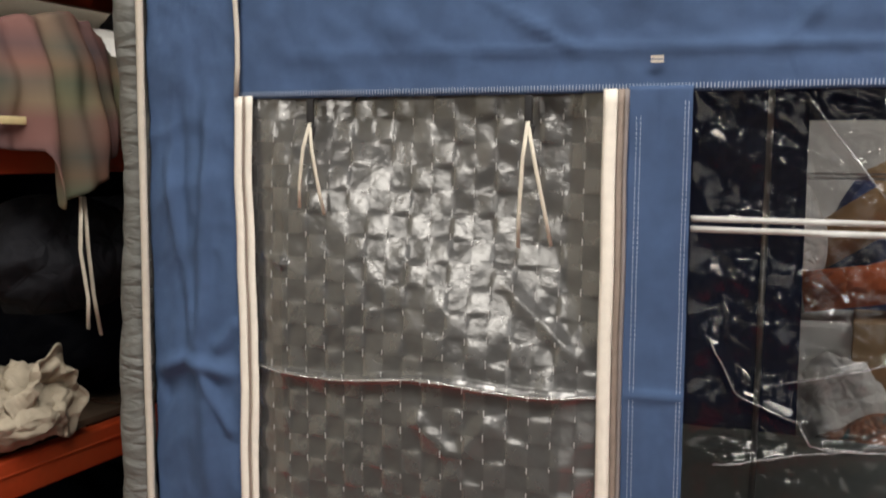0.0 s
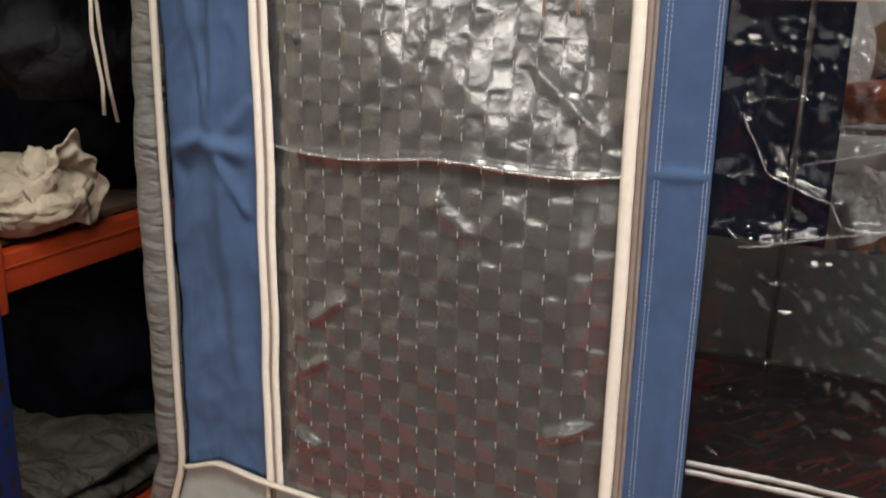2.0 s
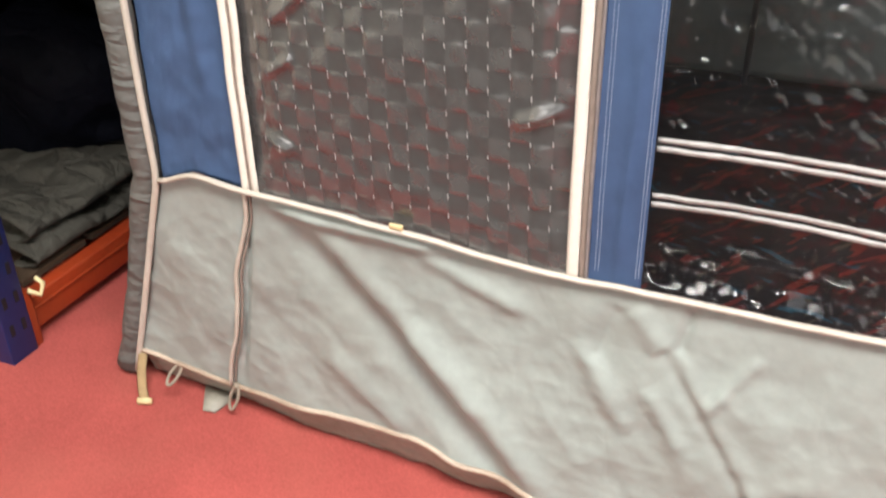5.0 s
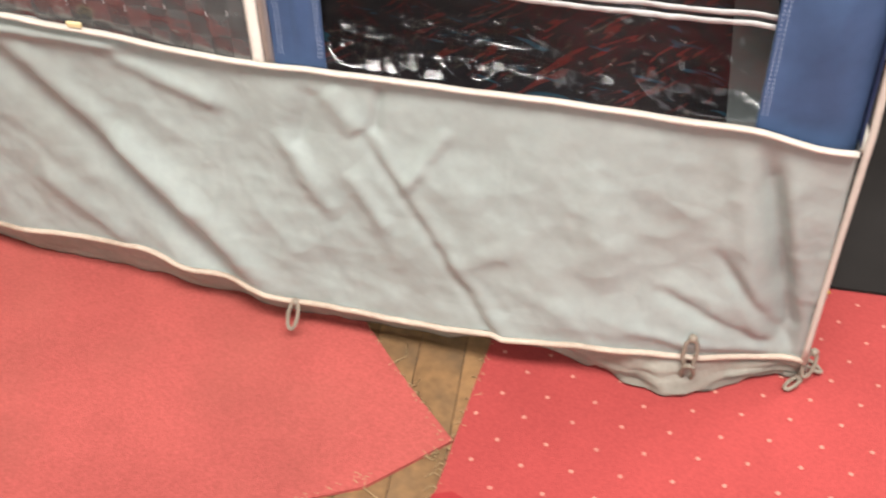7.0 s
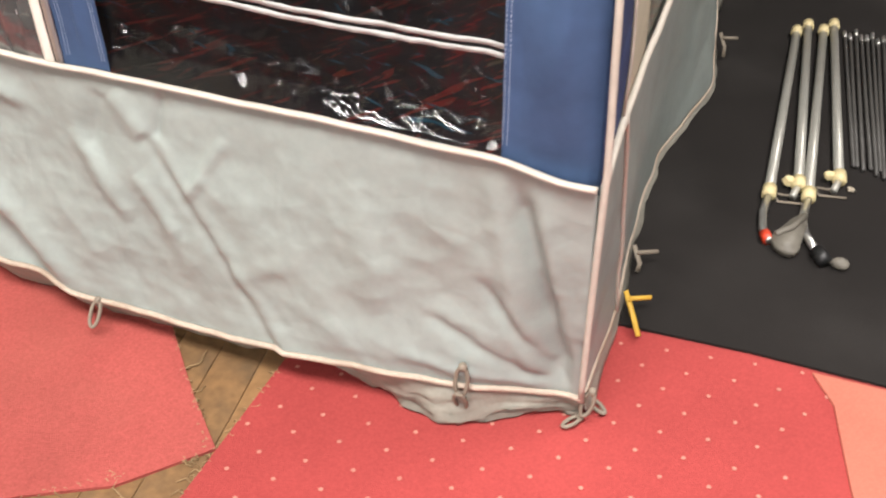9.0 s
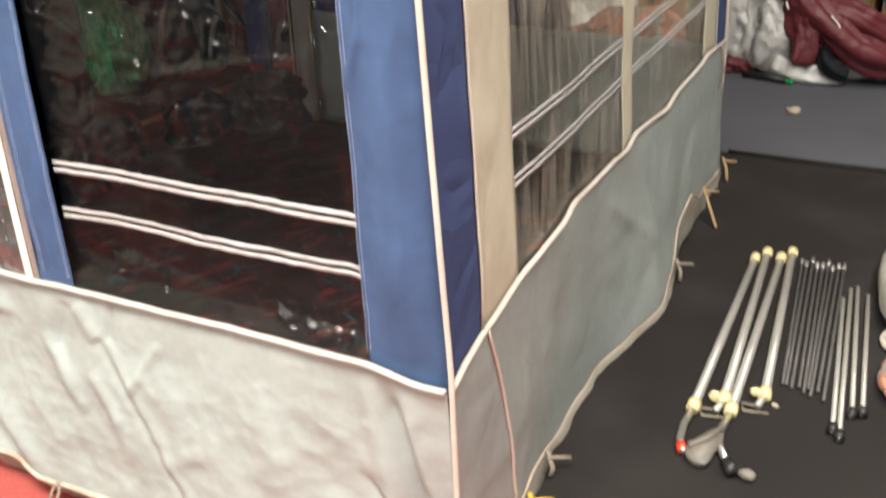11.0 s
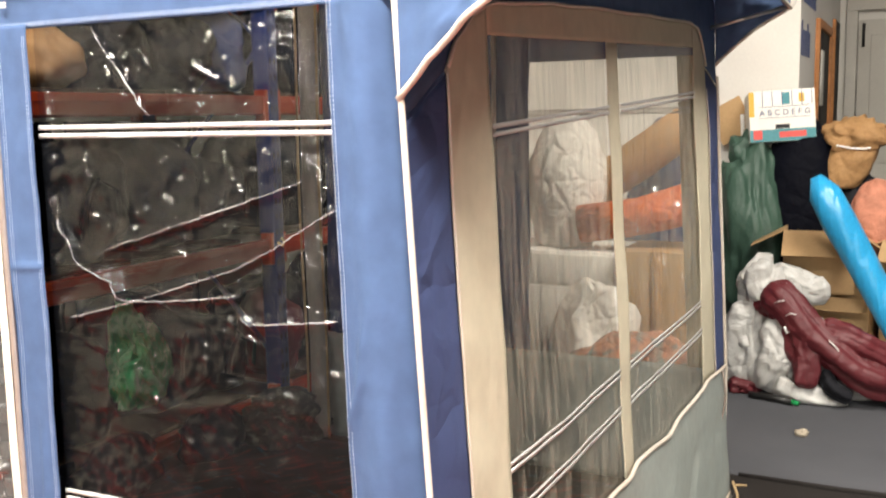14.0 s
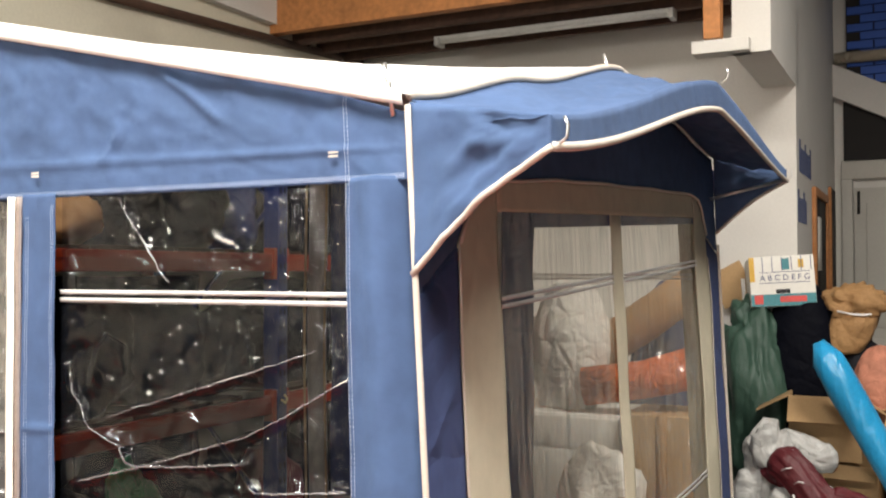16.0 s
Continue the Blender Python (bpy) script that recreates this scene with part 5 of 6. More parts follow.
part("arch_piping", tube([(front_x(y, arch(y)) + 0.006, y, arch(y)) for y in [Y1 + (Y6 - Y1) * k / 60 for k in range(61)]], 0.004, 7), PIPING, awning, "white piping round the beige panel")
for y in (Y1, Y6):
    part("side_piping", tube([(front_x(y, 0.55 + k * 0.05) + 0.004, y, 0.55 + k * 0.05) for k in range(22)], 0.0025, 6), PIPING, awning, "thin white piping")
part("front_seam_piping", tube([(front_x(y, front_seam(y)) + 0.006, y, front_seam(y)) for y in [LONG * k / 90 for k in range(91)]], 0.0065, 7), PIPING, awning, "cream piping along the front skirt")
part("far_corner_piping", tube([(lean(z) + 0.004, LONG + 0.02, z) for z in [0.05 + 1.6 * k / 20 for k in range(21)]], 0.007, 7), PIPING, awning, "grey-white piping down the far corner")
part("far_zip", tube([(front_x(Y6, 0.55) + 0.012 + 0.01 * math.sin(k), Y6 + 0.1, 0.06 + 0.05 * k) for k in range(11)], 0.004, 6), ZIPPER, awning, "dark zip down the front skirt")
FOOT_X = [(0, 0.022), (0.27, 0.028), (0.47, 0.014), (0.60, 0.008), (0.86, 0.006), (1.05, 0.038), (1.26, 0.085), (1.42, 0.068), (1.7, 0.03), (2.1, 0.03), (2.45, 0.03)]
FOOT_H = [(0, 0.066), (0.28, 0.06), (0.36, 0.07), (0.6, 0.03), (1.2, 0.03), (1.5, 0.05), (1.6, 0.10), (1.85, 0.15), (2.0, 0.09), (2.42, 0.05)]


def front_skirt(u, v):
    y = LONG * u
    z = run(FOOT_H, y) * (1 - v) + front_seam(y) * v
    return Vector((run(FOOT_X, y) * (1 - v) ** 1.3 + 0.003 + (ripple(y, z, 4, 61, 0.007) + crumple(y, z, 5, 63, 0.006)) * (1 - v ** 3) + crease(y, z, (0.9, 0.5), (1.35, 0.2), 0.02, 0.006) + crease(y, z, (1.25, 0.45), (1.5, 0.07), 0.014, -0.008), y, z))


part("front_skirt", sheet(front_skirt, 130, 40), SKIRT, awning, "grey coated front skirt, slack along its foot", solid=0.0015)
part("front_foot_piping", tube([front_skirt(k / 80, 0) for k in range(81)], 0.005, 7), SOILED, awning, "cream piping along the front skirt's foot")
part("front_mud_flap", sheet(lambda u, v: front_skirt(u, 0) + Vector((0.012 * (1 - v) + ripple(LONG * u, v, 9, 3, 0.012) * (1 - v), 0, -(front_skirt(u, 0).z - 0.018) * (1 - v))), 90, 5), FLAP, awning, "olive-grey mud flap", solid=0.0015)
part("skirt_seam", tube([front_skirt((0.155 + 0.028 * math.sin(k * 0.16)) / LONG + 0.0032 * k * 0.6, 1 - k / 20) + Vector((0.004, 0, 0)) for k in range(21)], 0.004, 7), PIPING, awning, "cream seam down the front skirt")
for y, z, m2, l in ((0.30, 0.05, YELLOW, 0.10), (2.02, 0.10, ROPE, 0.16), (1.50, 0.06, RUBBER, 0.05), (2.40, 0.08, ROPE, 0.07), (0.45, 0.05, RUBBER, 0.04)):
    x = front_skirt(y / LONG, 0).x + 0.012
    loop = part("peg_strap", tube([(x, y, z + 0.02), (x + 0.02, y - 0.02, z * 0.8), (x + l * 0.45, y - l * 0.7, 0.024)], 0.006, 7, flat=0.5), m2, awning, "tan peg strap")
    part("toggle", tube([(x + 0.01, y - 0.01, z + 0.01), (x + 0.05, y + 0.015, z + 0.005)], 0.005, 6), m2, loop)

# roof, hood and poles
def roof_z(x, y):
    s = min(1.0, max(0.0, (x + 1.88) / 1.82))
    rear = 2.24 + 0.04 * math.sin(math.pi * min(1, y / LONG)) + 0.05 * y / LONG
    return rear * (1 - s) + eave(max(0, min(LONG, y))) * s - 0.025 * math.sin(math.pi * s) * math.sin(math.pi * y / LONG) + 0.012


part("roof", sheet(lambda u, v: (-1.88 + 1.82 * u, -0.012 + (LONG + 0.03) * v, roof_z(-1.88 + 1.82 * u, LONG * v) + ripple(u, v, 5, 71, 0.006)), 50, 60), ROOF, awning, "bright white roof canvas", solid=0.002)
part("roof_edge_band", sheet(lambda u, v: (-1.88 + 1.815 * u, -0.020 - 0.004 * math.sin(math.pi * v), roof_z(-1.88 + 1.82 * u, 0) + 0.004 - (0.022 + 0.022 * (1 - u)) * (1 - v)), 60, 4), ROOF, awning, "white roof edge band", solid=0.003)
part("eave_piping", tube([(-0.062, y, eave(y) + 0.012) for y in [LONG * k / 50 for k in range(51)]], 0.008, 8), PIPING, awning, "white piping along the eave")
hood = part("hood", sheet(lambda u, v: (lambda y, top, tip: (-0.06 + 0.26 * u, y + (-0.085 * u if v < 0.5 else 0) * (1 - 2 * v if v < 0.5 else 0) + (-0.02 * u if v > 0.98 else 0), top + (tip - top) * u + 0.012 * math.sin(math.pi * u) * 0 - 0.02 * math.sin(math.pi * u) + (ripple(y, u, 5, 81, 0.014) + crumple(y, u * 0.3, 6, 83, 0.03)) * math.sin(math.pi * u)))(LONG * v, eave(LONG * v) + 0.004, run([(0, 1.765), (1.13, 2.02), (2.42, 1.925)], LONG * v)), 20, 90), BLUE, awning, "blue canvas hood over the front, gently creased", solid=0.002)


def valance(v):
    y = LONG * v
    return y - 0.085 * max(0, 1 - 2 * v), run([(0, 1.765), (1.13, 2.02), (2.42, 1.925)], y)


part("valance", sheet(lambda u, v: (0.2 + 0.006 * u, valance(v)[0], valance(v)[1] - u * run([(0, 0.045), (1.13, 0.07), (2.42, 0.045)], LONG * v)), 5, 80), BLUE, awning, "blue canvas valance", solid=0.002)
part("valance_piping", tube([(0.207, valance(v)[0], valance(v)[1] - run([(0, 0.045), (1.13, 0.07), (2.42, 0.045)], LONG * v)) for v in [k / 60 for k in range(61)]], 0.007, 8), PIPING, awning, "white piping along the valance")


def cheek(y0, z0, tip, top):
    """The side of the hood between the wall, the eave and the hood's tip, with a hollow lower edge."""
    w0, w1, t = Vector((lean(z0), y0, z0)), Vector((-0.06, top[0], top[1])), Vector(tip)

    def at(u, v):
        a = w0.lerp(t, u)
        a.z += 0.018 * math.sin(math.pi * u)
        b = w1.lerp(t + Vector((0, 0, 0.045)), u)
        p = a.lerp(b, v)
        p.y += (ripple(u, v, 3, 91, 0.014) + crumple(u, v, 4, 93, 0.02)) * math.sin(math.pi * u)
        return p
    return at


for y0, z0, tip, top in ((-0.012, 1.545, (0.205, -0.085, 1.72), (-0.005, 1.815)), (2.44, 1.69, (0.205, 2.42, 1.88), (LONG, 1.98))):
    fn = cheek(y0, z0, tip, top)
    part("hood_side", sheet(fn, 24, 16), BLUE, awning, "blue canvas side of the hood with soft folds", solid=0.002)
    part("hood_side_piping", tube([fn(k / 20, 0) for k in range(21)], 0.0055, 8), PIPING, awning, "white piping under the hood's side")
for y, z, hz in ((-0.075, 1.735, 0.0), (1.13, 2.03, 0.012), (2.40, 1.895, 0.0)):
    pole = part("hood_pole", tube([(-0.05, y + (0.10 if y < 1 else -0.1), z - 0.08), (0.20, y + 0.01, z - 0.01)], 0.006, 8), STEEL, awning, "thin steel hood pole")
    part("hook", tube([(0.195, y, z - 0.008), (0.212, y, z - 0.010), (0.224, y - 0.003, z - 0.002), (0.226, y - 0.004, z + 0.014), (0.221, y - 0.004, z + 0.026)], 0.0024, 7), STEEL, pole, "bent steel hook")
for x, y, z in ((-0.09, -0.004, 1.845), (-0.075, 1.12, 2.085)):
    part("pole_spike", tube([(x, y, z - 0.05), (x - 0.008, y, z), (x - 0.016, y - 0.002, z + 0.035)], 0.0045, 7), STEEL, awning, "steel spike of a tent pole")
for x, y, top in ((-0.10, 0.03, 1.8), (-0.10, LONG - 0.04, 1.9)):
    part("corner_pole", tube([(x + 0.06, y, 0.012), (x, y, top)], 0.012, 10), ALU, awning, "aluminium corner pole inside the canvas")

# far end wall, seen through the windows
FAR = LONG + 0.01
part("far_wall", sheet(lambda u, v: (-1.80 + (-0.80 + 1.80) * u, FAR + ripple(u, v, 4, 15, 0.02), 0.53 + (roof_line(-1.80 + u) + 0.02 - 0.53) * v), 24, 40), NAVYSHADE, awning, "dark blue canvas far end wall", solid=0.002)
part("far_band", sheet(lambda u, v: (-0.80 + 0.74 * u, FAR, 1.73 + (roof_line(-0.80 + 0.74 * u) + 0.12 - 1.73) * v), 12, 6), NAVYSHADE, awning, "dark blue band over the far window", solid=0.002)
part("far_corner_strip", sheet(lambda u, v: (-0.14 + 0.135 * u + lean(0.53 + 1.2 * v), FAR, 0.53 + 1.2 * v), 4, 10), BEIGE, awning, "canvas strip at the far corner", solid=0.002)
part("far_skirt", sheet(lambda u, v: (-1.88 + 1.88 * u, FAR + 0.03 * (1 - v) + ripple(u * 2, v, 4, 16, 0.014), 0.02 + 0.515 * v), 60, 16), SKIRT, awning, "grey far skirt", solid=0.002)
far_pad = [(-1.86 + 0.006 * math.sin(4 * z), FAR - 0.02, z) for z in [0.03 + 2.2 * k / 40 for k in range(41)]]
part("far_padded_edge", tube(far_pad, 0.05, 10, flat=0.6), FLAP, awning, "grey padded edge of the far end wall")
for dx in (-0.055, 0.055):
    part("far_piping", tube([(p[0] + dx, p[1] - 0.02, p[2]) for p in far_pad], 0.006, 6), ROPE, awning, "tan piping of the far edge")
far_window = part("far_window", sheet(lambda u, v: (-0.80 + 0.66 * u, FAR + ripple(u * 2, v * 3, 3, 17, 0.01), 0.535 + 1.195 * v), 40, 60), FARPLASTIC, awning, "hazy plastic window in the far wall", solid=0)
far_window.visible_shadow = False
for z in (1.53, 1.515):
    part("stripe", block(-0.80, -0.14, FAR - 0.014, FAR - 0.012, z, z + 0.008), STRIPE, far_window, "white stripe", smooth=False)
part("inside_pole", tube([(-0.95, FAR - 0.05, 0.012), (-0.93, FAR - 0.05, 2.0)], 0.011, 8), STEEL, awning, "tent pole inside the far wall")


# ---------------- racking along the cream wall ----------------
RX, RB = -2.30, -3.18
rack = thing("pallet_rack", "orange and blue steel racking loaded with bags and cloth", "rack")
for y in (-0.05, 2.72, 5.02):
    for x in (RX - 0.03, RB + 0.03):
        post = part("upright", block(x - 0.045, x + 0.045, y - 0.04, y + 0.04, 0.0, 2.22, 0.004), RACKBLUE, rack, "blue steel upright")
        bm = bmesh.new()
        for k in range(27):
            for dy in (-0.018, 0.018):
                block(x + 0.0452, x + 0.0465, y + dy - 0.006, y + dy + 0.006, 0.08 + 0.078 * k, 0.11 + 0.078 * k, bm=bm)
        tagged(part("slots", bm, BLACK, post, "dark slots of the upright", smooth=False), kind="stuff")
    part("brace", tube([(RX - 0.05, y, 0.3), (RB + 0.05, y, 1.1), (RX - 0.05, y, 1.9), (RX - 0.3, y, 2.15)], 0.014, 6), RACKBLUE, rack, "blue steel brace")
# The 2.10 level is unseen, added to shade the shelves from above.
for z in (0.04, 0.83, 1.55, 2.10):
    for y0, y1 in ((-0.005, 2.675), (2.765, 4.975)):
        for x in (RX - 0.025, RB + 0.025):
            beam = part("beam", block(x - 0.022, x + 0.022, y0, y1, z, z + 0.09, 0.005), ORANGE, rack, "orange steel beam")
            part("step", block(x - 0.012, x + 0.026, y0, y1, z + 0.055, z + 0.06, 0.001), ORANGE, beam)
            for yy in (y0, y1):
                part("bracket", block(x - 0.03, x + 0.035, yy - 0.02, yy + 0.02, z - 0.04, z + 0.12, 0.004), ORANGE, beam, "orange end bracket")
    for k in range(20):
        y = 0.05 + 0.246 * k
        if abs(y + 0.11 - 2.72) > 0.13:
            part("shelf_board", block(RB + 0.03, RX - 0.052, y, y + 0.225, z + 0.0905, z + 0.108, 0.002), CHIPBOARD, rack, smooth=False)
for y in (0.0, 2.70):
    part("safety_pin", tube([(RX + 0.02, y, 0.17 if y < 1 else 0.9), (RX + 0.035, y + 0.02, 0.15 if y < 1 else 0.88), (RX + 0.03, y + 0.04, 0.17 if y < 1 else 0.9), (RX + 0.02, y + 0.03, 0.19 if y < 1 else 0.92)], 0.006, 6), CREAMPLASTIC, rack, "cream locking clip")


def bundle(name, label, category, centre, size, material, seed, fold=0.3, scale=3.0, detail=4, lean_by=(0, 0), group=""):
    """A soft thing that rests with its flat underside on its support."""
    c = (centre[0], centre[1], centre[2] + size[2] * 0.40)
    ob = part(name, lump(c, size, seed, fold, scale, detail, True, lean_by), material)
    return tagged(ob, label, category, group)


L1, L2, L3 = 0.149, 0.939, 1.659
G = "bags stored on the racking"
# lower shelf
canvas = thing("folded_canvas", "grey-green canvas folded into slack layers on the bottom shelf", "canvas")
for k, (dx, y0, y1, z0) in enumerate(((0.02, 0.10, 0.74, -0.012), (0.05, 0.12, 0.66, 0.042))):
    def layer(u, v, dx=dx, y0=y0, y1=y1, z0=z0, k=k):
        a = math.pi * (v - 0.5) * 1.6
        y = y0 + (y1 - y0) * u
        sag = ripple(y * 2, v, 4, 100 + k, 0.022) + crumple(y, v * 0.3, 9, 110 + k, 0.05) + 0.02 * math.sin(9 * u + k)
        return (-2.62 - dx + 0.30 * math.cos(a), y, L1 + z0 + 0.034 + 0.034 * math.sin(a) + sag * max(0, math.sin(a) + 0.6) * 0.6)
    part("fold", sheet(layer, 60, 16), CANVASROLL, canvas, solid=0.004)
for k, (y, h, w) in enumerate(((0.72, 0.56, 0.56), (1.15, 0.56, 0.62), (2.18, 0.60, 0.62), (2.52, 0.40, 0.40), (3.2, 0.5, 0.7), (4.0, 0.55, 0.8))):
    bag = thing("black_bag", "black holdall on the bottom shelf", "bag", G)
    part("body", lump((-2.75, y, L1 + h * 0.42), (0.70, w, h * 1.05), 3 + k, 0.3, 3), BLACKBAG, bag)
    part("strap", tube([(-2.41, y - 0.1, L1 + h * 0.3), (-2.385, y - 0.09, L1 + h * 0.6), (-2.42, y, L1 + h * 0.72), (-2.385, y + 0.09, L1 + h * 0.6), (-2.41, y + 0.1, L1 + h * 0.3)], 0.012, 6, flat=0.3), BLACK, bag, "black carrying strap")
bundle("green_bag", "bright green plastic bag stuffed between dark bags", "bag", (-2.42, 1.80, L1 + 0.13), (0.18, 0.27, 0.44), GREENBAG, 9.2, 0.75, 3.0, 5)
bundle("black_bag", "black holdall under the green bag", "bag", (-2.72, 1.62, L1), (0.52, 0.50, 0.52), BLACKBAG, 9.9, 0.3, 3, group=G)
bundle("burgundy_bag", "dark burgundy bag on the bottom shelf", "bag", (-2.55, 2.92, L1), (0.40, 0.30, 0.50), BURGUNDY, 11.2, 0.3)
for y, w, h in ((0.95, 0.62, 0.30), (1.42, 0.50, 0.26), (2.02, 0.34, 0.24)):
    bundle("black_bag", "slack black plastic bag slumped against the bottom beam", "bag", (-2.19, y, 0.0), (0.20, w, h), BLACKBAG, 60 + y, 0.5, 3.0, group=G)
bundle("grey_canvas", "crumpled grey-green canvas lying on the ground sheet", "canvas", (-2.02, 2.36, 0.013), (0.36, 0.44, 0.26), CANVASROLL, 64.2, 0.6, 2.6, 5)
# middle shelf
sack = thing("cream_sack", "full cream calico sack with a twisted neck on the middle shelf", "sack")
part("body", lump((-2.46, 0.17, L2 + 0.065), (0.42, 0.38, 0.17), 4.4, 0.22, 3.0, 5), CALICO, sack)


def rosette(u, v):
    """The gathered neck of the sack, turned back on itself in ragged folds."""
    a = 2 * math.pi * u
    r = 0.012 + 0.088 * v + 0.020 * math.sin(3 * a + 4 * v) * v + 0.010 * math.sin(8 * a - 3 * v) * v
    lift = 0.075 * math.sin(2.6 * v) + 0.022 * math.sin(3 * a + 9 * v) + 0.010 * math.sin(7 * a + 4) * v - 0.05 * v * v
    return (-2.33 + 0.06 * v + 0.5 * lift, 0.195 + r * math.cos(a), L2 + 0.105 + 0.95 * r * math.sin(a) + 0.3 * lift)


part("neck", sheet(rosette, 96, 24), CALICO, sack, "gathered cream neck of the sack", solid=0.004)
part("neck_roll", lump((-2.35, 0.195, L2 + 0.10), (0.12, 0.13, 0.12), 5.8, 0.7, 2.8, 4, False), CALICO, sack)
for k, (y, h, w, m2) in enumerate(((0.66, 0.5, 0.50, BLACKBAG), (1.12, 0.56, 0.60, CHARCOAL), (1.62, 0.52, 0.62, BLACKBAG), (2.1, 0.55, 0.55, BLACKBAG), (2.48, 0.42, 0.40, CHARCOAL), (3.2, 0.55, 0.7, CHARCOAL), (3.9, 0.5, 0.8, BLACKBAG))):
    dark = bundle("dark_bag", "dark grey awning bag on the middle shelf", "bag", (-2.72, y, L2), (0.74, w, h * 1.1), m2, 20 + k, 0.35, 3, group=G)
    part("strap", tube([(-2.37, y - 0.1, L2 + h * 0.3), (-2.345, y - 0.08, L2 + h * 0.58), (-2.37, y, L2 + h * 0.68), (-2.345, y + 0.08, L2 + h * 0.58), (-2.37, y + 0.1, L2 + h * 0.3)], 0.012, 6, flat=0.3), BLACK, dark, "black carrying strap")
tag_bag = bundle("charcoal_bag", "slack charcoal fabric bag hanging over the middle shelf", "bag", (-2.42, 0.40, L2 + 0.28), (0.30, 0.50, 0.30), CHARCOAL, 31.0, 0.3)
part("label_patch", turned(block(-0.002, 0.002, -0.035, 0.035, -0.012, 0.012), pose(-2.262, 0.45, 1.35, 0, 0, 0)), GREYPLASTIC, tag_bag, "grey label patch")
# Black sheets added to fill the shaded back of the shelves.
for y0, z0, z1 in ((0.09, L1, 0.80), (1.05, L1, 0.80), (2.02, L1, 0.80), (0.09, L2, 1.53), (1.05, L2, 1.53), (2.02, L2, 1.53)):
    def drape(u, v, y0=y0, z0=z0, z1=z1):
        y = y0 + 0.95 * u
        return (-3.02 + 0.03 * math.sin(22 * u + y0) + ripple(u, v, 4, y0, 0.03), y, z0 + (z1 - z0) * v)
    ob = part("shade_sheet", sheet(drape, 40, 14), BLACKBAG, solid=0.002)
    tagged(ob, "black sheet added as the dark behind the stored bags", "sheet", "black sheets behind the bags")
# top shelf
bundle("white_pillow", "white cotton pillow on the top shelf", "pillow", (-2.56, 0.62, L3), (0.50, 0.46, 0.30), WHITECLOTH, 6.0, 0.10, 2.0)
for k, (y, h, w, m2) in enumerate(((0.16, 0.24, 0.46, TANCLOTH), (1.1, 0.38, 0.5, CHARCOAL), (1.5, 0.30, 0.34, TANCLOTH), (1.85, 0.45, 0.5, CHARCOAL), (2.3, 0.4, 0.45, CHARCOAL), (2.6, 0.42, 0.36, NAVYSHADE), (3.3, 0.5, 0.8, CHARCOAL), (4.1, 0.45, 0.8, CHARCOAL))):
    bundle("stored_bundle", "dull bundle of cloth on the top shelf", "bundle", (-2.70, y, L3), (0.66, w, h * 1.1), m2, 40 + k, 0.3, group=G)


def throw(u, v):
    """A blanket over the shelf's front: back over the goods, then down in slack folds to a torn corner."""
    y = 0.56 * u
    low = run([(0.0, 1.61), (0.23, 1.60), (0.27, 1.475), (0.42, 1.53), (0.57, 1.585), (0.60, 1.63), (1.0, 1.63)], u)
    front = run([(0.0, 0.0), (0.20, 0.0), (0.27, 0.055), (0.42, 0.07), (0.56, 0.05), (0.62, 0.0), (1.0, -0.01)], u)
    top = run([(0, 1.85), (0.25, 1.88), (0.42, 1.905), (0.6, 1.89), (0.8, 1.82), (1, 1.74)], u)
    fold = 0.016 * math.sin(31 * u + 1.0) + 0.010 * math.sin(57 * u) + 0.02 * noise.noise(Vector((9 * u, 4 * v, 3)))
    s = v * (0.25 + top - low)
    if s < 0.25:
        return (-2.52 + s + (0.3 * fold + front * 0.5) * s * 4, y, top - 0.10 * (1 - s / 0.25) ** 2 + 0.3 * fold)
    a = s - 0.25
    return (-2.27 + 0.03 * min(1, a * 9) + front * (0.5 + 0.5 * min(1, 4 * a)) + 0.3 * fold + fold * min(1, 5 * a), y + 0.05 * front / 0.07 * a, top - a)


blanket = part("tartan_blanket", sheet(throw, 110, 60), TARTAN, solid=0.005)
tagged(blanket, "muted pink and green tartan blanket hanging over the top beam", "blanket")
part("buckle", block(-2.236, -2.226, 0.05, 0.115, 1.655, 1.672, 0.002), CREAMPLASTIC, blanket, "brass-coloured buckle")
for k, dx in enumerate((0.0, 0.03)):
    part("drawstring", tube([(-2.20, 0.235 + 0.3 * dx, 1.50), (-2.20, 0.228 + dx * 0.8, 1.38), (-2.195, 0.242 + dx * 0.6, 1.27), (-2.20, 0.245 + dx * 1.3, 1.20 - 0.02 * k)], 0.006, 6, flat=0.35), CORD, blanket, "cream drawstring")
pad = thing("padlock", "black padlock hanging on the orange beam", "padlock")
part("body", block(-2.272, -2.252, 0.475, 0.515, 0.835, 0.885, 0.006), BLACKPLASTIC, pad)
part("shackle", tube([(-2.262, 0.485, 0.88), (-2.262, 0.485, 0.925), (-2.262, 0.495, 0.935), (-2.262, 0.505, 0.925), (-2.262, 0.505, 0.88)], 0.003, 6), BLACKPLASTIC, pad)

# ---------------- goods behind the awning ----------------
case = thing("white_cabinet", "low white enamel cabinet behind the awning", "cabinet")
part("body", block(-1.34, -0.60, 3.15, 3.60, 0.013, 0.86, 0.012), LAMPWHITE, case)
part("drawer_front", block(-1.32, -0.62, 3.135, 3.1495, 0.70, 0.845, 0.004), LAMPWHITE, case)
part("drawer_front", block(-1.32, -0.62, 3.135, 3.1495, 0.40, 0.685, 0.004), LAMPWHITE, case)
bundle("white_sack", "tall rounded white sack on the cabinet", "sack", (-0.96, 3.36, 0.861), (0.42, 0.34, 0.72), WHITECLOTH, 7.7, 0.16, 2.2)
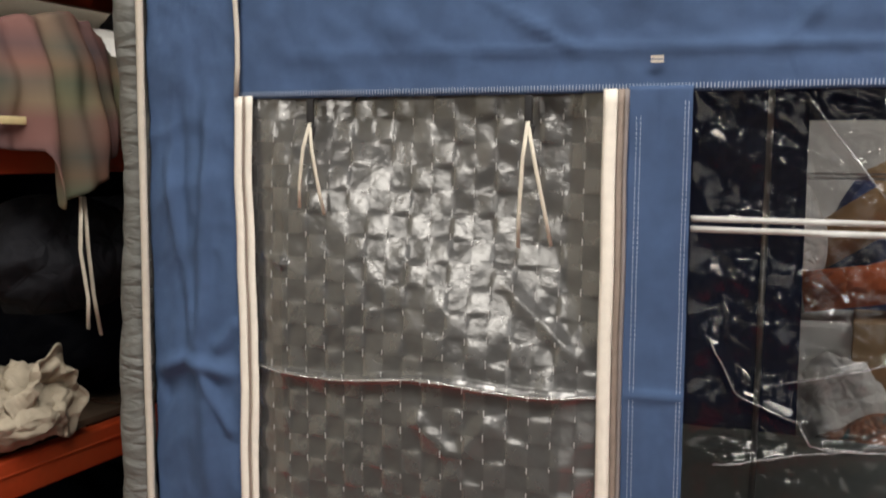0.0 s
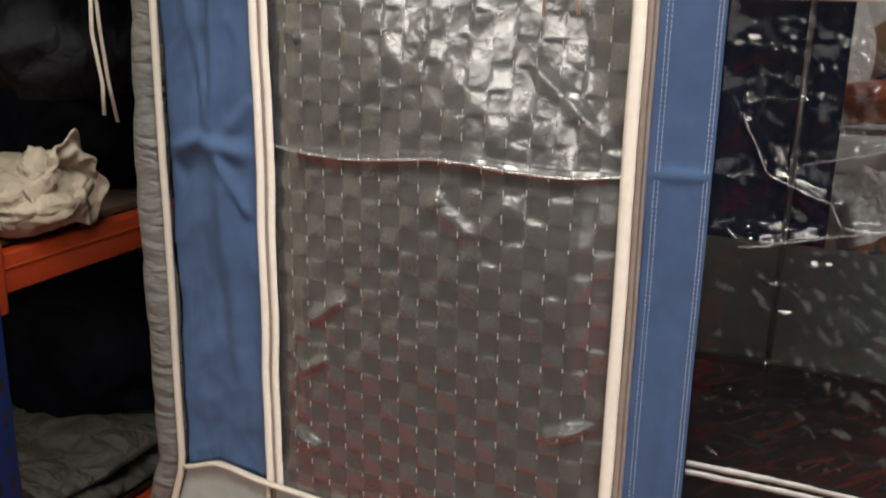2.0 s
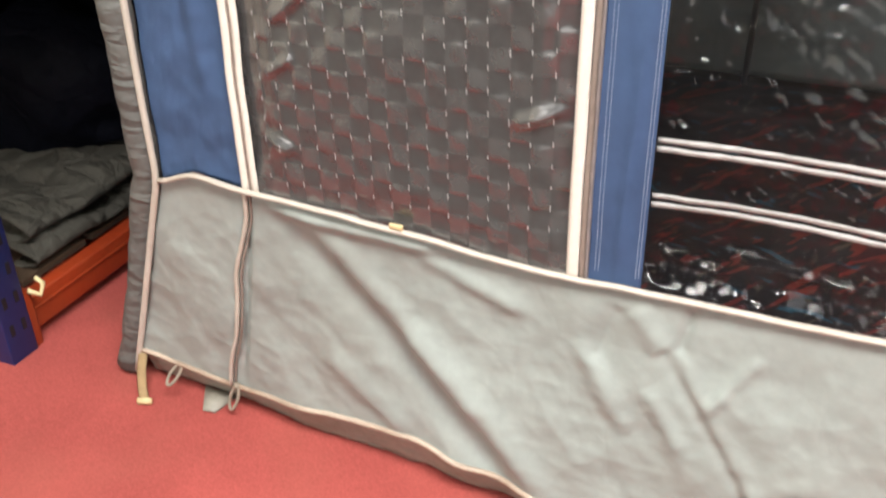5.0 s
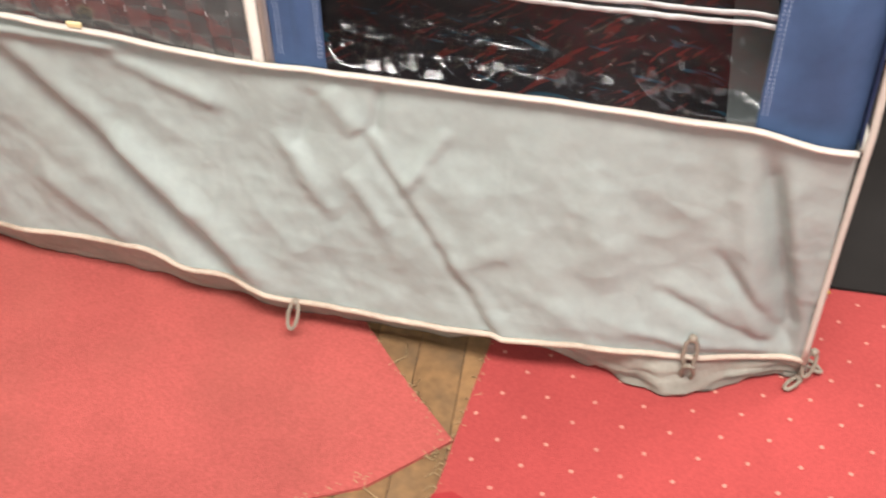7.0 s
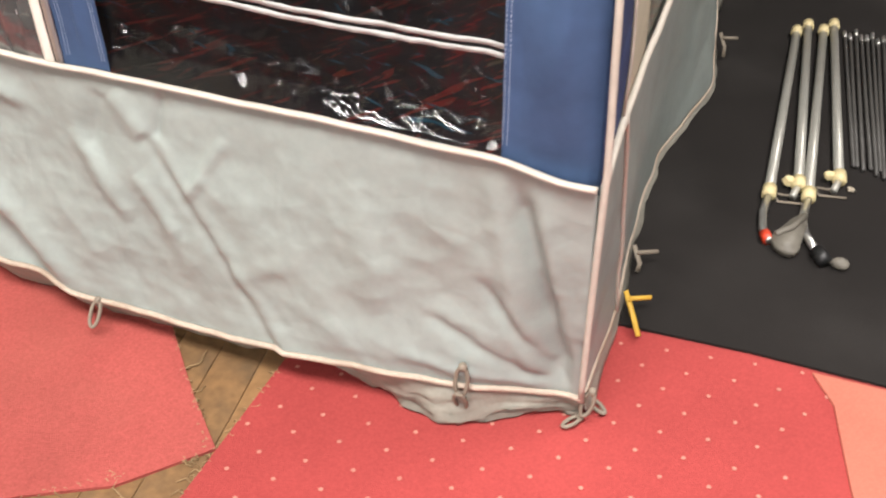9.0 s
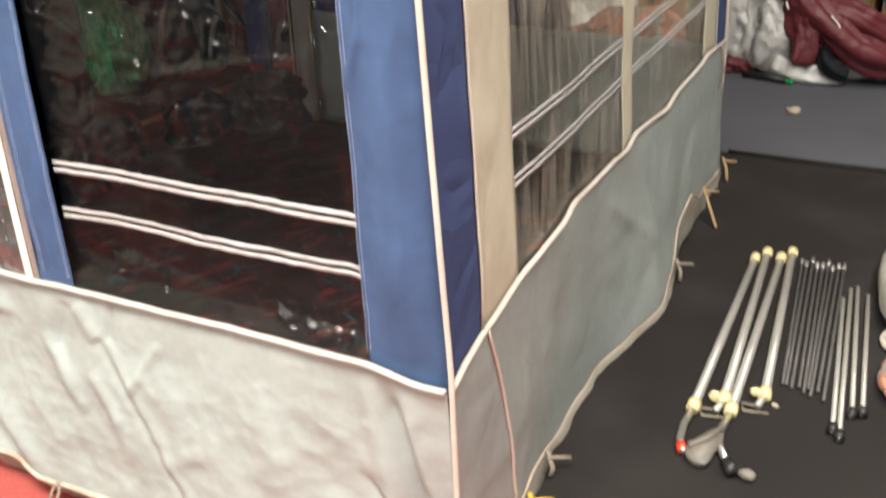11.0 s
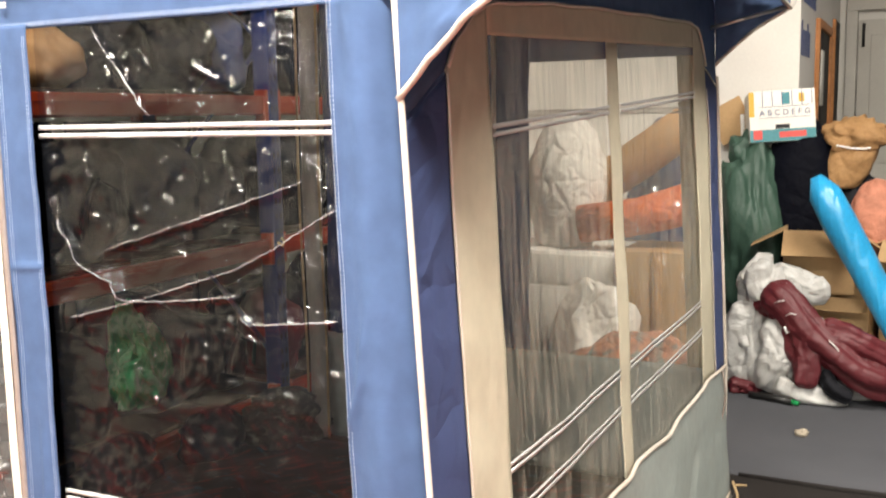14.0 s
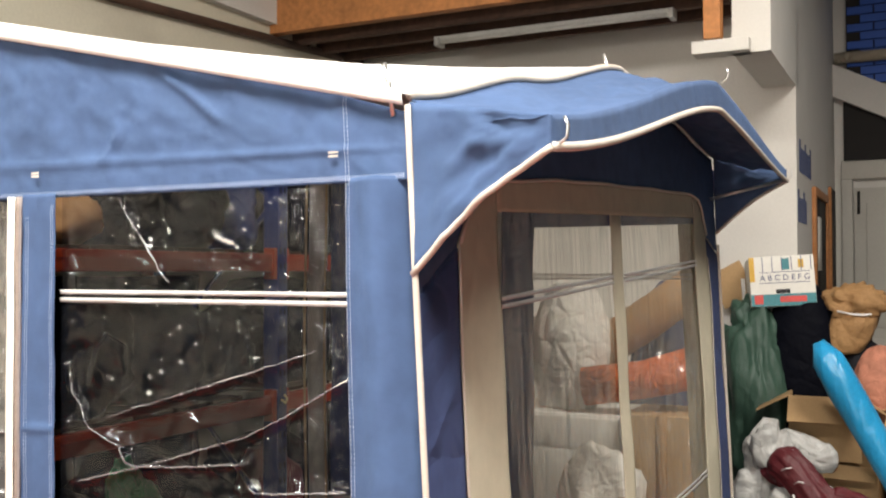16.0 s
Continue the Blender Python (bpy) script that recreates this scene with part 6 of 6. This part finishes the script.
bundle("navy_bag", "navy blue holdall standing behind the cabinet", "bag", (-0.62, 3.86, 0.013), (0.42, 0.34, 1.62), NAVYSHADE, 8.1, 0.15, 2.0)
carton = thing("cardboard_carton", "closed brown cardboard carton behind the awning", "carton", "cardboard cartons")
part("body", block(-0.62, -0.27, 3.10, 3.50, 0.013, 0.88, 0.006), CARTON, carton)
part("tape", block(-0.46, -0.41, 3.096, 3.099, 0.3, 0.88), PAPER, carton)
ob = part("orange_roll", tube([(-0.84, 3.22, 0.985), (-0.55, 3.24, 1.03), (-0.30, 3.27, 1.10)], 0.095, 14, taper=lambda s: 1 + 0.08 * math.sin(20 * s)), ORANGECLOTH)
tagged(ob, "bright orange rolled nylon lying across the carton", "roll")
ob = part("tan_roll", tube([(-0.86, 3.42, 1.12), (-0.60, 3.44, 1.30), (-0.30, 3.47, 1.52)], 0.10, 14, taper=lambda s: 1 + 0.05 * math.sin(17 * s)), TANCLOTH)
tagged(ob, "tan canvas roll leaning behind the orange one", "roll")
bundle("patterned_cloth", "crumpled white and burgundy cloth on the floor", "cloth", (-0.42, 2.82, 0.013), (0.62, 0.40, 0.60), FLORAL, 12.5, 0.5, 3.6)
bundle("white_cloth", "crumpled white sheet beside the carton", "cloth", (-0.66, 2.92, 0.013), (0.40, 0.36, 0.74), WHITECLOTH, 13.5, 0.5, 3.2)

# ---------------- stored heap by the partition ----------------
gs = thing("green_sack", "tall dark green tarpaulin sack leaning on the wall", "sack")
part("body", lump((-0.27, 4.74, 0.60), (0.38, 0.34, 1.48), 14.1, 0.35, 3.0, 5), GREENTARP, gs)
part("gathered_top", lump((-0.31, 4.76, 1.24), (0.17, 0.16, 0.30), 14.5, 0.5, 3.4, 4, False), GREENTARP, gs, "gathered top of the sack")
part("tie", tube([(-0.31 + 0.075 * math.cos(a / 16 * 6.283), 4.76 + 0.07 * math.sin(a / 16 * 6.283), 1.20) for a in range(16)], 0.006, 6, close=True), CORD, gs, "cream cord round the neck")
bundle("silver_sack", "pale silvery sack behind the green one", "sack", (-0.50, 4.86, 0.013), (0.26, 0.3, 1.3), SILVERTARP, 14.8, 0.3, 2.6)
bundle("black_sack", "big black sack under the printed box", "sack", (0.0, 4.84, 0.013), (0.52, 0.42, 1.62), BLACKBAG, 15.5, 0.14, 2.2)
bundle("dark_sack", "dark sack beside the partition corner", "sack", (0.30, 4.90, 0.013), (0.44, 0.40, 1.32), CHARCOAL, 16.2, 0.2, 2.2)
box = thing("printed_box", "white printed cardboard box with letters, balanced on a black sack", "box")
m = pose(-0.135, 4.84, 1.475, -6, -3, 14)
part("body", turned(block(-0.185, 0.185, -0.14, 0.14, -0.15, 0.15, 0.006), m), PRINTWHITE, box)
for rows, mm in (([(-0.183, -0.148, 0.366, 0.07)], PRINTTEAL), ([(-0.02, -0.128, 0.15, 0.035), (-0.165, -0.135, 0.05, 0.055)], PRINTRED), ([(0.0, 0.065, 0.045, 0.07)], PRINTTEAL), ([(-0.11 + 0.055 * k, 0.06, 0.004, 0.085) for k in range(6)], INK), ([(-0.13, -0.012, 0.285, 0.003), (-0.13, 0.052, 0.285, 0.003)], INK), ([(-0.185, 0.0, 0.03, 0.145), (0.095, 0.075, 0.03, 0.05)], YELLOW)):
    lift = 0.001 + 0.0007 * [PRINTTEAL, YELLOW, INK, PRINTRED].index(mm)
    bars("print", box, mm, rows, (1, 0, 0), (0, 0, 1), (0, -0.1405, 0), (0, -lift, 0), m=m)
part("grip_hole", turned(block(-0.04, 0.04, -0.1425, -0.141, -0.075, -0.05, 0.0006), m), BLACK, box, "dark grip hole")
text = bpy.data.curves.new("letters", "FONT")
text.body, text.size, text.align_x, text.extrude = "A B C D E F G", 0.047, "CENTER", 0.0006
text.materials.append(INK)
letters = new("letters", text)
letters.parent = box
letters.matrix_world = m @ pose(0.015, -0.1425, 0.004, 90, 0, 0)
board = thing("cardboard_sheet", "tilted tan cardboard sheet with a white rod in front", "cardboard")
part("sheet", turned(block(-0.11, 0.11, -0.008, 0.008, -0.12, 0.12, 0.002), pose(-0.44, 4.98, 1.46, -8, -28, 0)), CARTON, board)
part("rod", tube([(-0.36, 4.955, 1.30), (-0.37, 4.955, 1.50)], 0.012, 8), WHITECLOTH, board, "white rod")
paper = thing("paper_bag", "crumpled brown paper bag with a gathered neck", "bag")
part("body", lump((0.235, 4.80, 1.20), (0.25, 0.22, 0.34), 17.0, 0.3, 3.0, 4, True, (0.25, 0)), PAPER, paper)
part("neck", lump((0.30, 4.79, 1.37), (0.30, 0.2, 0.18), 17.9, 0.7, 4.0, 4, False), PAPER, paper, "gathered paper neck")
part("string", tube([(0.20, 4.69, 1.315), (0.27, 4.675, 1.30), (0.34, 4.68, 1.295), (0.38, 4.70, 1.30)], 0.006, 6), WHITECLOTH, paper, "white string")
bundle("rust_cushion", "round faded rust patterned cushion", "cushion", (0.43, 4.62, 0.62), (0.30, 0.22, 0.56), RUST, 18.0, 0.12, 2.0)
bundle("navy_bundle", "navy bundle behind the rust cushion", "bundle", (0.62, 4.85, 0.013), (0.40, 0.34, 1.40), NAVYSHADE, 18.6, 0.2)


def open_carton(x0, x1, y0, y1, z0, z1, label, flap=0.16, turn=0.0):
    """An open cardboard carton with thick sides and its flaps folded out."""
    c = thing("cardboard_carton", label, "carton", "cardboard cartons")
    t = 0.006
    cx, cy = (x0 + x1) / 2, (y0 + y1) / 2
    m = Matrix.Translation((cx, cy, 0)) @ pose(0, 0, 0, 0, 0, turn) @ Matrix.Translation((-cx, -cy, 0))
    bm = block(x0, x1, y0, y0 + t, z0, z1)
    block(x0, x1, y1 - t, y1, z0, z1, bm=bm)
    block(x0, x0 + t, y0 + t, y1 - t, z0, z1, bm=bm)
    block(x1 - t, x1, y0 + t, y1 - t, z0, z1, bm=bm)
    block(x0 + t, x1 - t, y0 + t, y1 - t, z0, z0 + t, bm=bm)
    part("body", turned(bm, m), CARTON, c, smooth=False)
    w = x1 - x0
    for px, py, rz, ang, ww in ((cx, y0, 0, 38, w), (cx, y1, 180, -35, w), (x0, cy, -90, 28, y1 - y0), (x1, cy, 90, 35, y1 - y0)):
        bm = block(-ww / 2, ww / 2, -flap, 0, -t / 2, t / 2, 0.001)
        part("flap", turned(bm, m @ pose(px, py, z1, 0, 0, rz) @ pose(0, 0, 0, ang, 0, 0)), CARTON, c, "open cardboard flap", smooth=False)
    return c


open_carton(-0.045, 0.33, 4.40, 4.74, 0.50, 0.85, "open brown cardboard carton stacked on another", 0.20, 3)
open_carton(0.14, 0.44, 4.32, 4.66, 0.013, 0.495, "torn brown cardboard carton under another", 0.10, -6)
open_carton(0.50, 0.95, 4.42, 4.80, 0.013, 0.80, "large open cardboard carton", 0.16, -10)
part_box = thing("cardboard_carton", "closed flat cardboard carton at the bottom of the stack", "carton", "cardboard cartons")
part("body", block(-0.06, 0.12, 4.42, 4.66, 0.013, 0.495, 0.006), CARTON, part_box)
ob = part("blue_polythene_roll", tube([(0.145, 4.16, 1.17), (0.19, 4.16, 1.08), (0.27, 4.15, 0.93), (0.40, 4.13, 0.70), (0.54, 4.11, 0.44), (0.68, 4.09, 0.18), (0.73, 4.08, 0.09)], 0.085, 16, taper=lambda s: run([(0, 0.35), (0.08, 0.95), (0.3, 1.1), (0.6, 0.85), (0.85, 0.75), (1, 0.7)], s) * (1 + 0.05 * math.sin(31 * s))), BLUEPLASTIC)
tagged(ob, "bright blue polythene roll leaning against the cartons", "roll")
G2 = "silver fabric bundles in the heap"


def tarp(centre, size, seed):
    """A stiff coated sheet crumpled into a heap: broad facets with sharp ridges."""
    ob = thing("silver_fabric", "crumpled pale grey coated fabric in the heap", "fabric", G2)
    c = Vector((centre[0], centre[1], centre[2] + size[2] * 0.4))
    part("outer_fold", lump(c, size, seed, 0.7, 2.4, 3), SILVERTARP, ob, smooth=False)
    part("inner_fold", lump(c + Vector((0.05, -0.05, 0.02)), [0.8 * s for s in size], seed + 0.7, 0.9, 2.8, 4), SILVERTARP, ob)
    return ob


def bunched(path, radius, seed, wide=1.0, along=44, around=40):
    """A length of cloth pulled together along a line, with folds that mostly run its way."""
    pts = [Vector(p) for p in path]

    def centre(v):
        f = v * (len(pts) - 1)
        i = min(int(f), len(pts) - 2)
        p0, p1, p2, p3 = pts[max(i - 1, 0)], pts[i], pts[i + 1], pts[min(i + 2, len(pts) - 1)]
        t = f - i
        return 0.5 * (2 * p1 + (p2 - p0) * t + (2 * p0 - 5 * p1 + 4 * p2 - p3) * t * t + (3 * p1 - p0 - 3 * p2 + p3) * t ** 3)

    def at(u, v):
        a = 2 * math.pi * u
        c = centre(v)
        d = (centre(min(1, v + 0.02)) - centre(max(0, v - 0.02))).normalized()
        side = d.cross(Vector((0, 1, 0))).normalized()
        front = side.cross(d)
        q = Vector((math.cos(a) * 1.3, math.sin(a) * 1.3, v * 1.8 + seed))
        k = Vector((math.cos(a) * 2.4, math.sin(a) * 2.4, v * 1.1 + seed))
        r = 1 + 0.6 * noise.noise(q) + 0.5 * (0.28 - abs(noise.noise(k + Vector((3, 1, seed))))) + 0.3 * (0.25 - abs(noise.noise(k * 2.1 + Vector((0, 0, v * 3)))))
        r *= radius * (0.15 + 0.85 * min(1, 7 * v, 7 * (1 - v)) ** 0.5)
        p = c + side * (math.cos(a) * r * wide) + front * (math.sin(a) * r * 0.8)
        p.z = max(p.z, 0.018)
        return p

    return sheet(at, around, along)


def tarp_length(name, path, radius, seed, wide=1.0):
    ob = part(name, bunched(path, radius, seed, wide), SILVERTARP)
    return tagged(ob, "crumpled pale grey coated fabric in the heap", "fabric", G2)


tarp((-0.13, 4.16, 0.013), (0.34, 0.34, 0.50), 51.0)
tarp((0.10, 4.14, 0.013), (0.38, 0.30, 0.38), 53.1)
tarp((0.46, 4.12, 0.013), (0.40, 0.26, 0.24), 55.9)
tarp_length("silver_fabric", [(-0.17, 4.02, 0.04), (-0.155, 4.0, 0.20), (-0.15, 4.02, 0.36), (-0.13, 4.06, 0.50)], 0.085, 3.3, 1.1)
tarp((-0.13, 4.10, 0.44), (0.22, 0.20, 0.32), 58.2)
tarp((-0.02, 4.06, 0.42), (0.16, 0.16, 0.24), 57.1)
tarp_length("silver_fabric", [(-0.06, 4.14, 0.66), (0.05, 4.12, 0.62), (0.14, 4.12, 0.56), (0.24, 4.14, 0.56)], 0.055, 9.7, 1.2)
tarp_length("silver_fabric", [(-0.10, 3.96, 0.06), (-0.02, 3.93, 0.20), (0.02, 3.94, 0.32), (-0.04, 3.98, 0.42)], 0.095, 12.4)
tarp_length("silver_fabric", [(0.0, 3.90, 0.07), (0.10, 3.86, 0.06), (0.22, 3.88, 0.045), (0.36, 3.92, 0.04)], 0.055, 15.8, 1.1)
jacket = thing("burgundy_jacket", "burgundy nylon jacket with white stripes thrown on the heap", "jacket")
part("body", bunched([(-0.05, 3.98, 0.60), (0.03, 3.93, 0.53), (0.14, 3.90, 0.40), (0.28, 3.88, 0.29), (0.44, 3.89, 0.18), (0.64, 3.93, 0.12)], 0.088, 21.3, 1.05, 70, 52), BURGUNDY, jacket)
part("sleeve", bunched([(0.08, 3.91, 0.44), (0.13, 3.87, 0.32), (0.16, 3.85, 0.21), (0.15, 3.85, 0.10)], 0.062, 24.9), BURGUNDY, jacket)
part("sleeve", bunched([(0.20, 3.92, 0.40), (0.33, 3.90, 0.37), (0.46, 3.93, 0.30), (0.62, 3.98, 0.22)], 0.07, 27.2), BURGUNDY, jacket)
part("collar", bunched([(-0.10, 4.0, 0.46), (-0.04, 3.97, 0.50), (0.03, 3.96, 0.48)], 0.06, 29.5), BURGUNDY, jacket)
part("hem_piece", lump((-0.17, 3.97, 0.05), (0.16, 0.14, 0.09), 61.2, 0.5, 4, 4), BURGUNDY, jacket)
part("lining", bunched([(0.24, 3.87, 0.20), (0.29, 3.83, 0.11), (0.38, 3.84, 0.07)], 0.035, 31.4), CHARCOAL, jacket, "dark lining")
for path in (((-0.005, 3.845, 0.535), (0.02, 3.835, 0.548), (0.045, 3.83, 0.553)), ((0.055, 3.825, 0.475), (0.08, 3.815, 0.492), (0.105, 3.815, 0.487)), ((0.265, 3.805, 0.37), (0.30, 3.80, 0.34), (0.335, 3.80, 0.285)), ((0.05, 3.83, 0.42), (0.055, 3.825, 0.40), (0.065, 3.825, 0.385))):
    part("stripe", tube(path, 0.006, 6, flat=0.5), WHITECLOTH, jacket, "white stripe")
rod = thing("umbrella", "folded black umbrella on the grey carpet", "umbrella")
part("cover", tube([(-0.12, 3.86, 0.032), (0.0, 3.83, 0.034), (0.10, 3.80, 0.032)], 0.018, 10), BLACKPLASTIC, rod)
part("tip", tube([(0.10, 3.80, 0.032), (0.135, 3.79, 0.03)], 0.012, 8), GREENBAG, rod, "green tip")
scrap = part("paper_scrap", lump((0.20, 3.32, 0.028), (0.06, 0.04, 0.035), 70.1, 0.6, 3, 3), CALICO)
tagged(scrap, "small crumpled cream paper scrap on the carpet", "scrap")
scrap = part("paper_scrap", lump((0.465, 0.905, 0.02), (0.018, 0.016, 0.012), 71.1, 0.6, 3, 2), CALICO)
tagged(scrap, "tiny pale scrap beside the poles", "scrap")

# ---------------- tent poles laid out on the charcoal carpet ----------------
FZ = 0.015
GP = "tent poles laid in a row"


def rod3(a, b, z=0.0, k=0.0):
    return [(a[0] + (b[0] - a[0]) * s, a[1] + (b[1] - a[1]) * s, FZ + z) for s in (0, 0.5, 1)]


poles = (((0.282, 0.805), (0.287, 1.70)), ((0.345, 0.865), (0.317, 1.756)), ((0.370, 0.824), (0.363, 1.735)), ((0.435, 0.925), (0.391, 1.789)))
for i, (a, b) in enumerate(poles):
    p = thing("tent_pole", "thick grey aluminium tent pole with cream plastic collars", "pole", GP)
    part("pipe", tube(rod3(a, b, 0.0135), 0.0125, 12), ALU, p)
    d = (Vector((b[0], b[1], 0)) - Vector((a[0], a[1], 0))).normalized()
    for q, s in ((a, 1), (b, -1)):
        e = Vector((q[0], q[1], FZ + 0.0165))
        part("collar", tube([e - d * s * 0.012, e + d * s * 0.022], 0.0165, 12), CREAMPLASTIC, p, "cream plastic collar")
    if i in (1, 3):
        part("wing_nut", lump((a[0] - 0.022, a[1] + 0.004, FZ + 0.018), (0.028, 0.02, 0.024), 80 + i, 0.5, 3, 3), CREAMPLASTIC, p, "cream wing nut")
        part("inner_rod", tube([(a[0], a[1], FZ + 0.0125), (a[0] - 0.01, a[1] - 0.05, FZ + 0.0125)], 0.009, 8), ALU, p)
        part("string", tube([(a[0] - 0.01, a[1] - 0.045, FZ + 0.01), (a[0] - 0.05, a[1] - 0.04, FZ + 0.006), (a[0] - 0.04, a[1] - 0.07, FZ + 0.005), (a[0] + 0.02, a[1] - 0.06, FZ + 0.005)], 0.003, 5), RUBBER, p, "dark frayed string")
arm = thing("bent_pole_end", "bent steel pole ends joined by a grey plastic bracket", "pole end")
part("arm", tube([(0.282, 0.80, FZ + 0.013), (0.276, 0.73, FZ + 0.013), (0.281, 0.665, FZ + 0.013), (0.300, 0.625, FZ + 0.013)], 0.0095, 10), STEEL, arm)
part("arm", tube([(0.370, 0.815, FZ + 0.013), (0.362, 0.74, FZ + 0.013), (0.370, 0.68, FZ + 0.013), (0.402, 0.615, FZ + 0.013)], 0.0095, 10), STEEL, arm)
part("ring", tube([(0.286, 0.650, FZ + 0.013), (0.297, 0.625, FZ + 0.013)], 0.0125, 10), REDPLASTIC, arm, "red plastic ring")
plate = slab([(0.300, 0.640), (0.305, 0.610), (0.325, 0.592), (0.350, 0.588), (0.362, 0.605), (0.366, 0.645), (0.373, 0.70), (0.370, 0.742), (0.356, 0.738), (0.343, 0.705), (0.322, 0.672)], FZ + 0.002, FZ + 0.028)
bmesh.ops.bevel(plate, geom=list(plate.edges), offset=0.005, segments=2, affect="EDGES")
part("bracket", plate, GREYPLASTIC, arm, "grey plastic bracket")
part("bracket_rib", tube([(0.308, 0.632, FZ + 0.030), (0.340, 0.665, FZ + 0.032), (0.366, 0.725, FZ + 0.030)], 0.007, 8), GREYPLASTIC, arm)
part("socket", tube([(0.398, 0.622, FZ + 0.016), (0.418, 0.588, FZ + 0.016)], 0.016, 10), BLACKPLASTIC, arm, "black socket")
part("socket_end", lump((0.448, 0.596, FZ + 0.014), (0.034, 0.026, 0.026), 91.0, 0.3, 2, 3), GREYPLASTIC, arm)
part("socket_neck", tube([(0.418, 0.600, FZ + 0.014), (0.446, 0.597, FZ + 0.014)], 0.006, 8), GREYPLASTIC, arm)
for k in range(9):
    s = k / 8
    a, b = (0.468 + 0.100 * s + 0.004 * math.sin(5 * k), 1.01 - 0.02 * s + 0.02 * math.sin(3 * k)), (0.425 + 0.127 * s, 1.77 + 0.02 * math.sin(4 * k))
    p = thing("thin_rod", "thin dark grey fibreglass rod on the carpet", "rod", "thin rods laid side by side")
    part("shaft", tube(rod3(a, b, 0.0065), 0.0055, 7), GREYROD, p)
    part("ferrule", tube(rod3((b[0] - (b[0] - a[0]) * 0.05, b[1] - (b[1] - a[1]) * 0.05), b, 0.0065), 0.0068, 7), STEEL, p, "steel ferrule")
for k, (a, b) in enumerate((((0.604, 0.84), (0.568, 1.54)), ((0.621, 0.815), (0.584, 1.61)), ((0.641, 0.925), (0.602, 1.63)), ((0.664, 0.94), (0.634, 1.59)))):
    p = thing("steel_rod", "bright steel rod with a black end cap", "rod", "steel rods laid side by side")
    part("shaft", tube(rod3(a, b, 0.008), 0.007, 8), ALU, p)
    part("cap", tube(rod3(a, (a[0] + (b[0] - a[0]) * 0.035, a[1] + (b[1] - a[1]) * 0.035), 0.0125), 0.0125, 10), BLACKPLASTIC, p, "black plastic cap")
    part("tip", tube(rod3((b[0] - (b[0] - a[0]) * 0.02, b[1] - (b[1] - a[1]) * 0.02), b, 0.008), 0.0045, 8), BLACKPLASTIC, p)
bundle("grey_bag", "slim pale grey-green canvas pole bag on the carpet", "bag", (0.755, 1.69, FZ - 0.002), (0.20, 0.68, 0.13), POLEBAG, 95.0, 0.2, 2.4)
coil = thing("rope_coil", "coil of cream rope lying on the bag", "rope")
for k in range(3):
    part("turn", tube([(0.735 + (0.045 - 0.008 * k) * math.cos(2 * math.pi * s / 20), 1.335 + (0.06 - 0.01 * k) * math.sin(2 * math.pi * s / 20), 0.028 + 0.012 * k) for s in range(20)], 0.011, 7, close=True), CORD, coil)
bundle("floral_cloth", "folded bright floral cloth on the carpet", "cloth", (0.80, 1.13, FZ - 0.002), (0.22, 0.28, 0.075), FLORAL, 97.0, 0.2, 2.4)
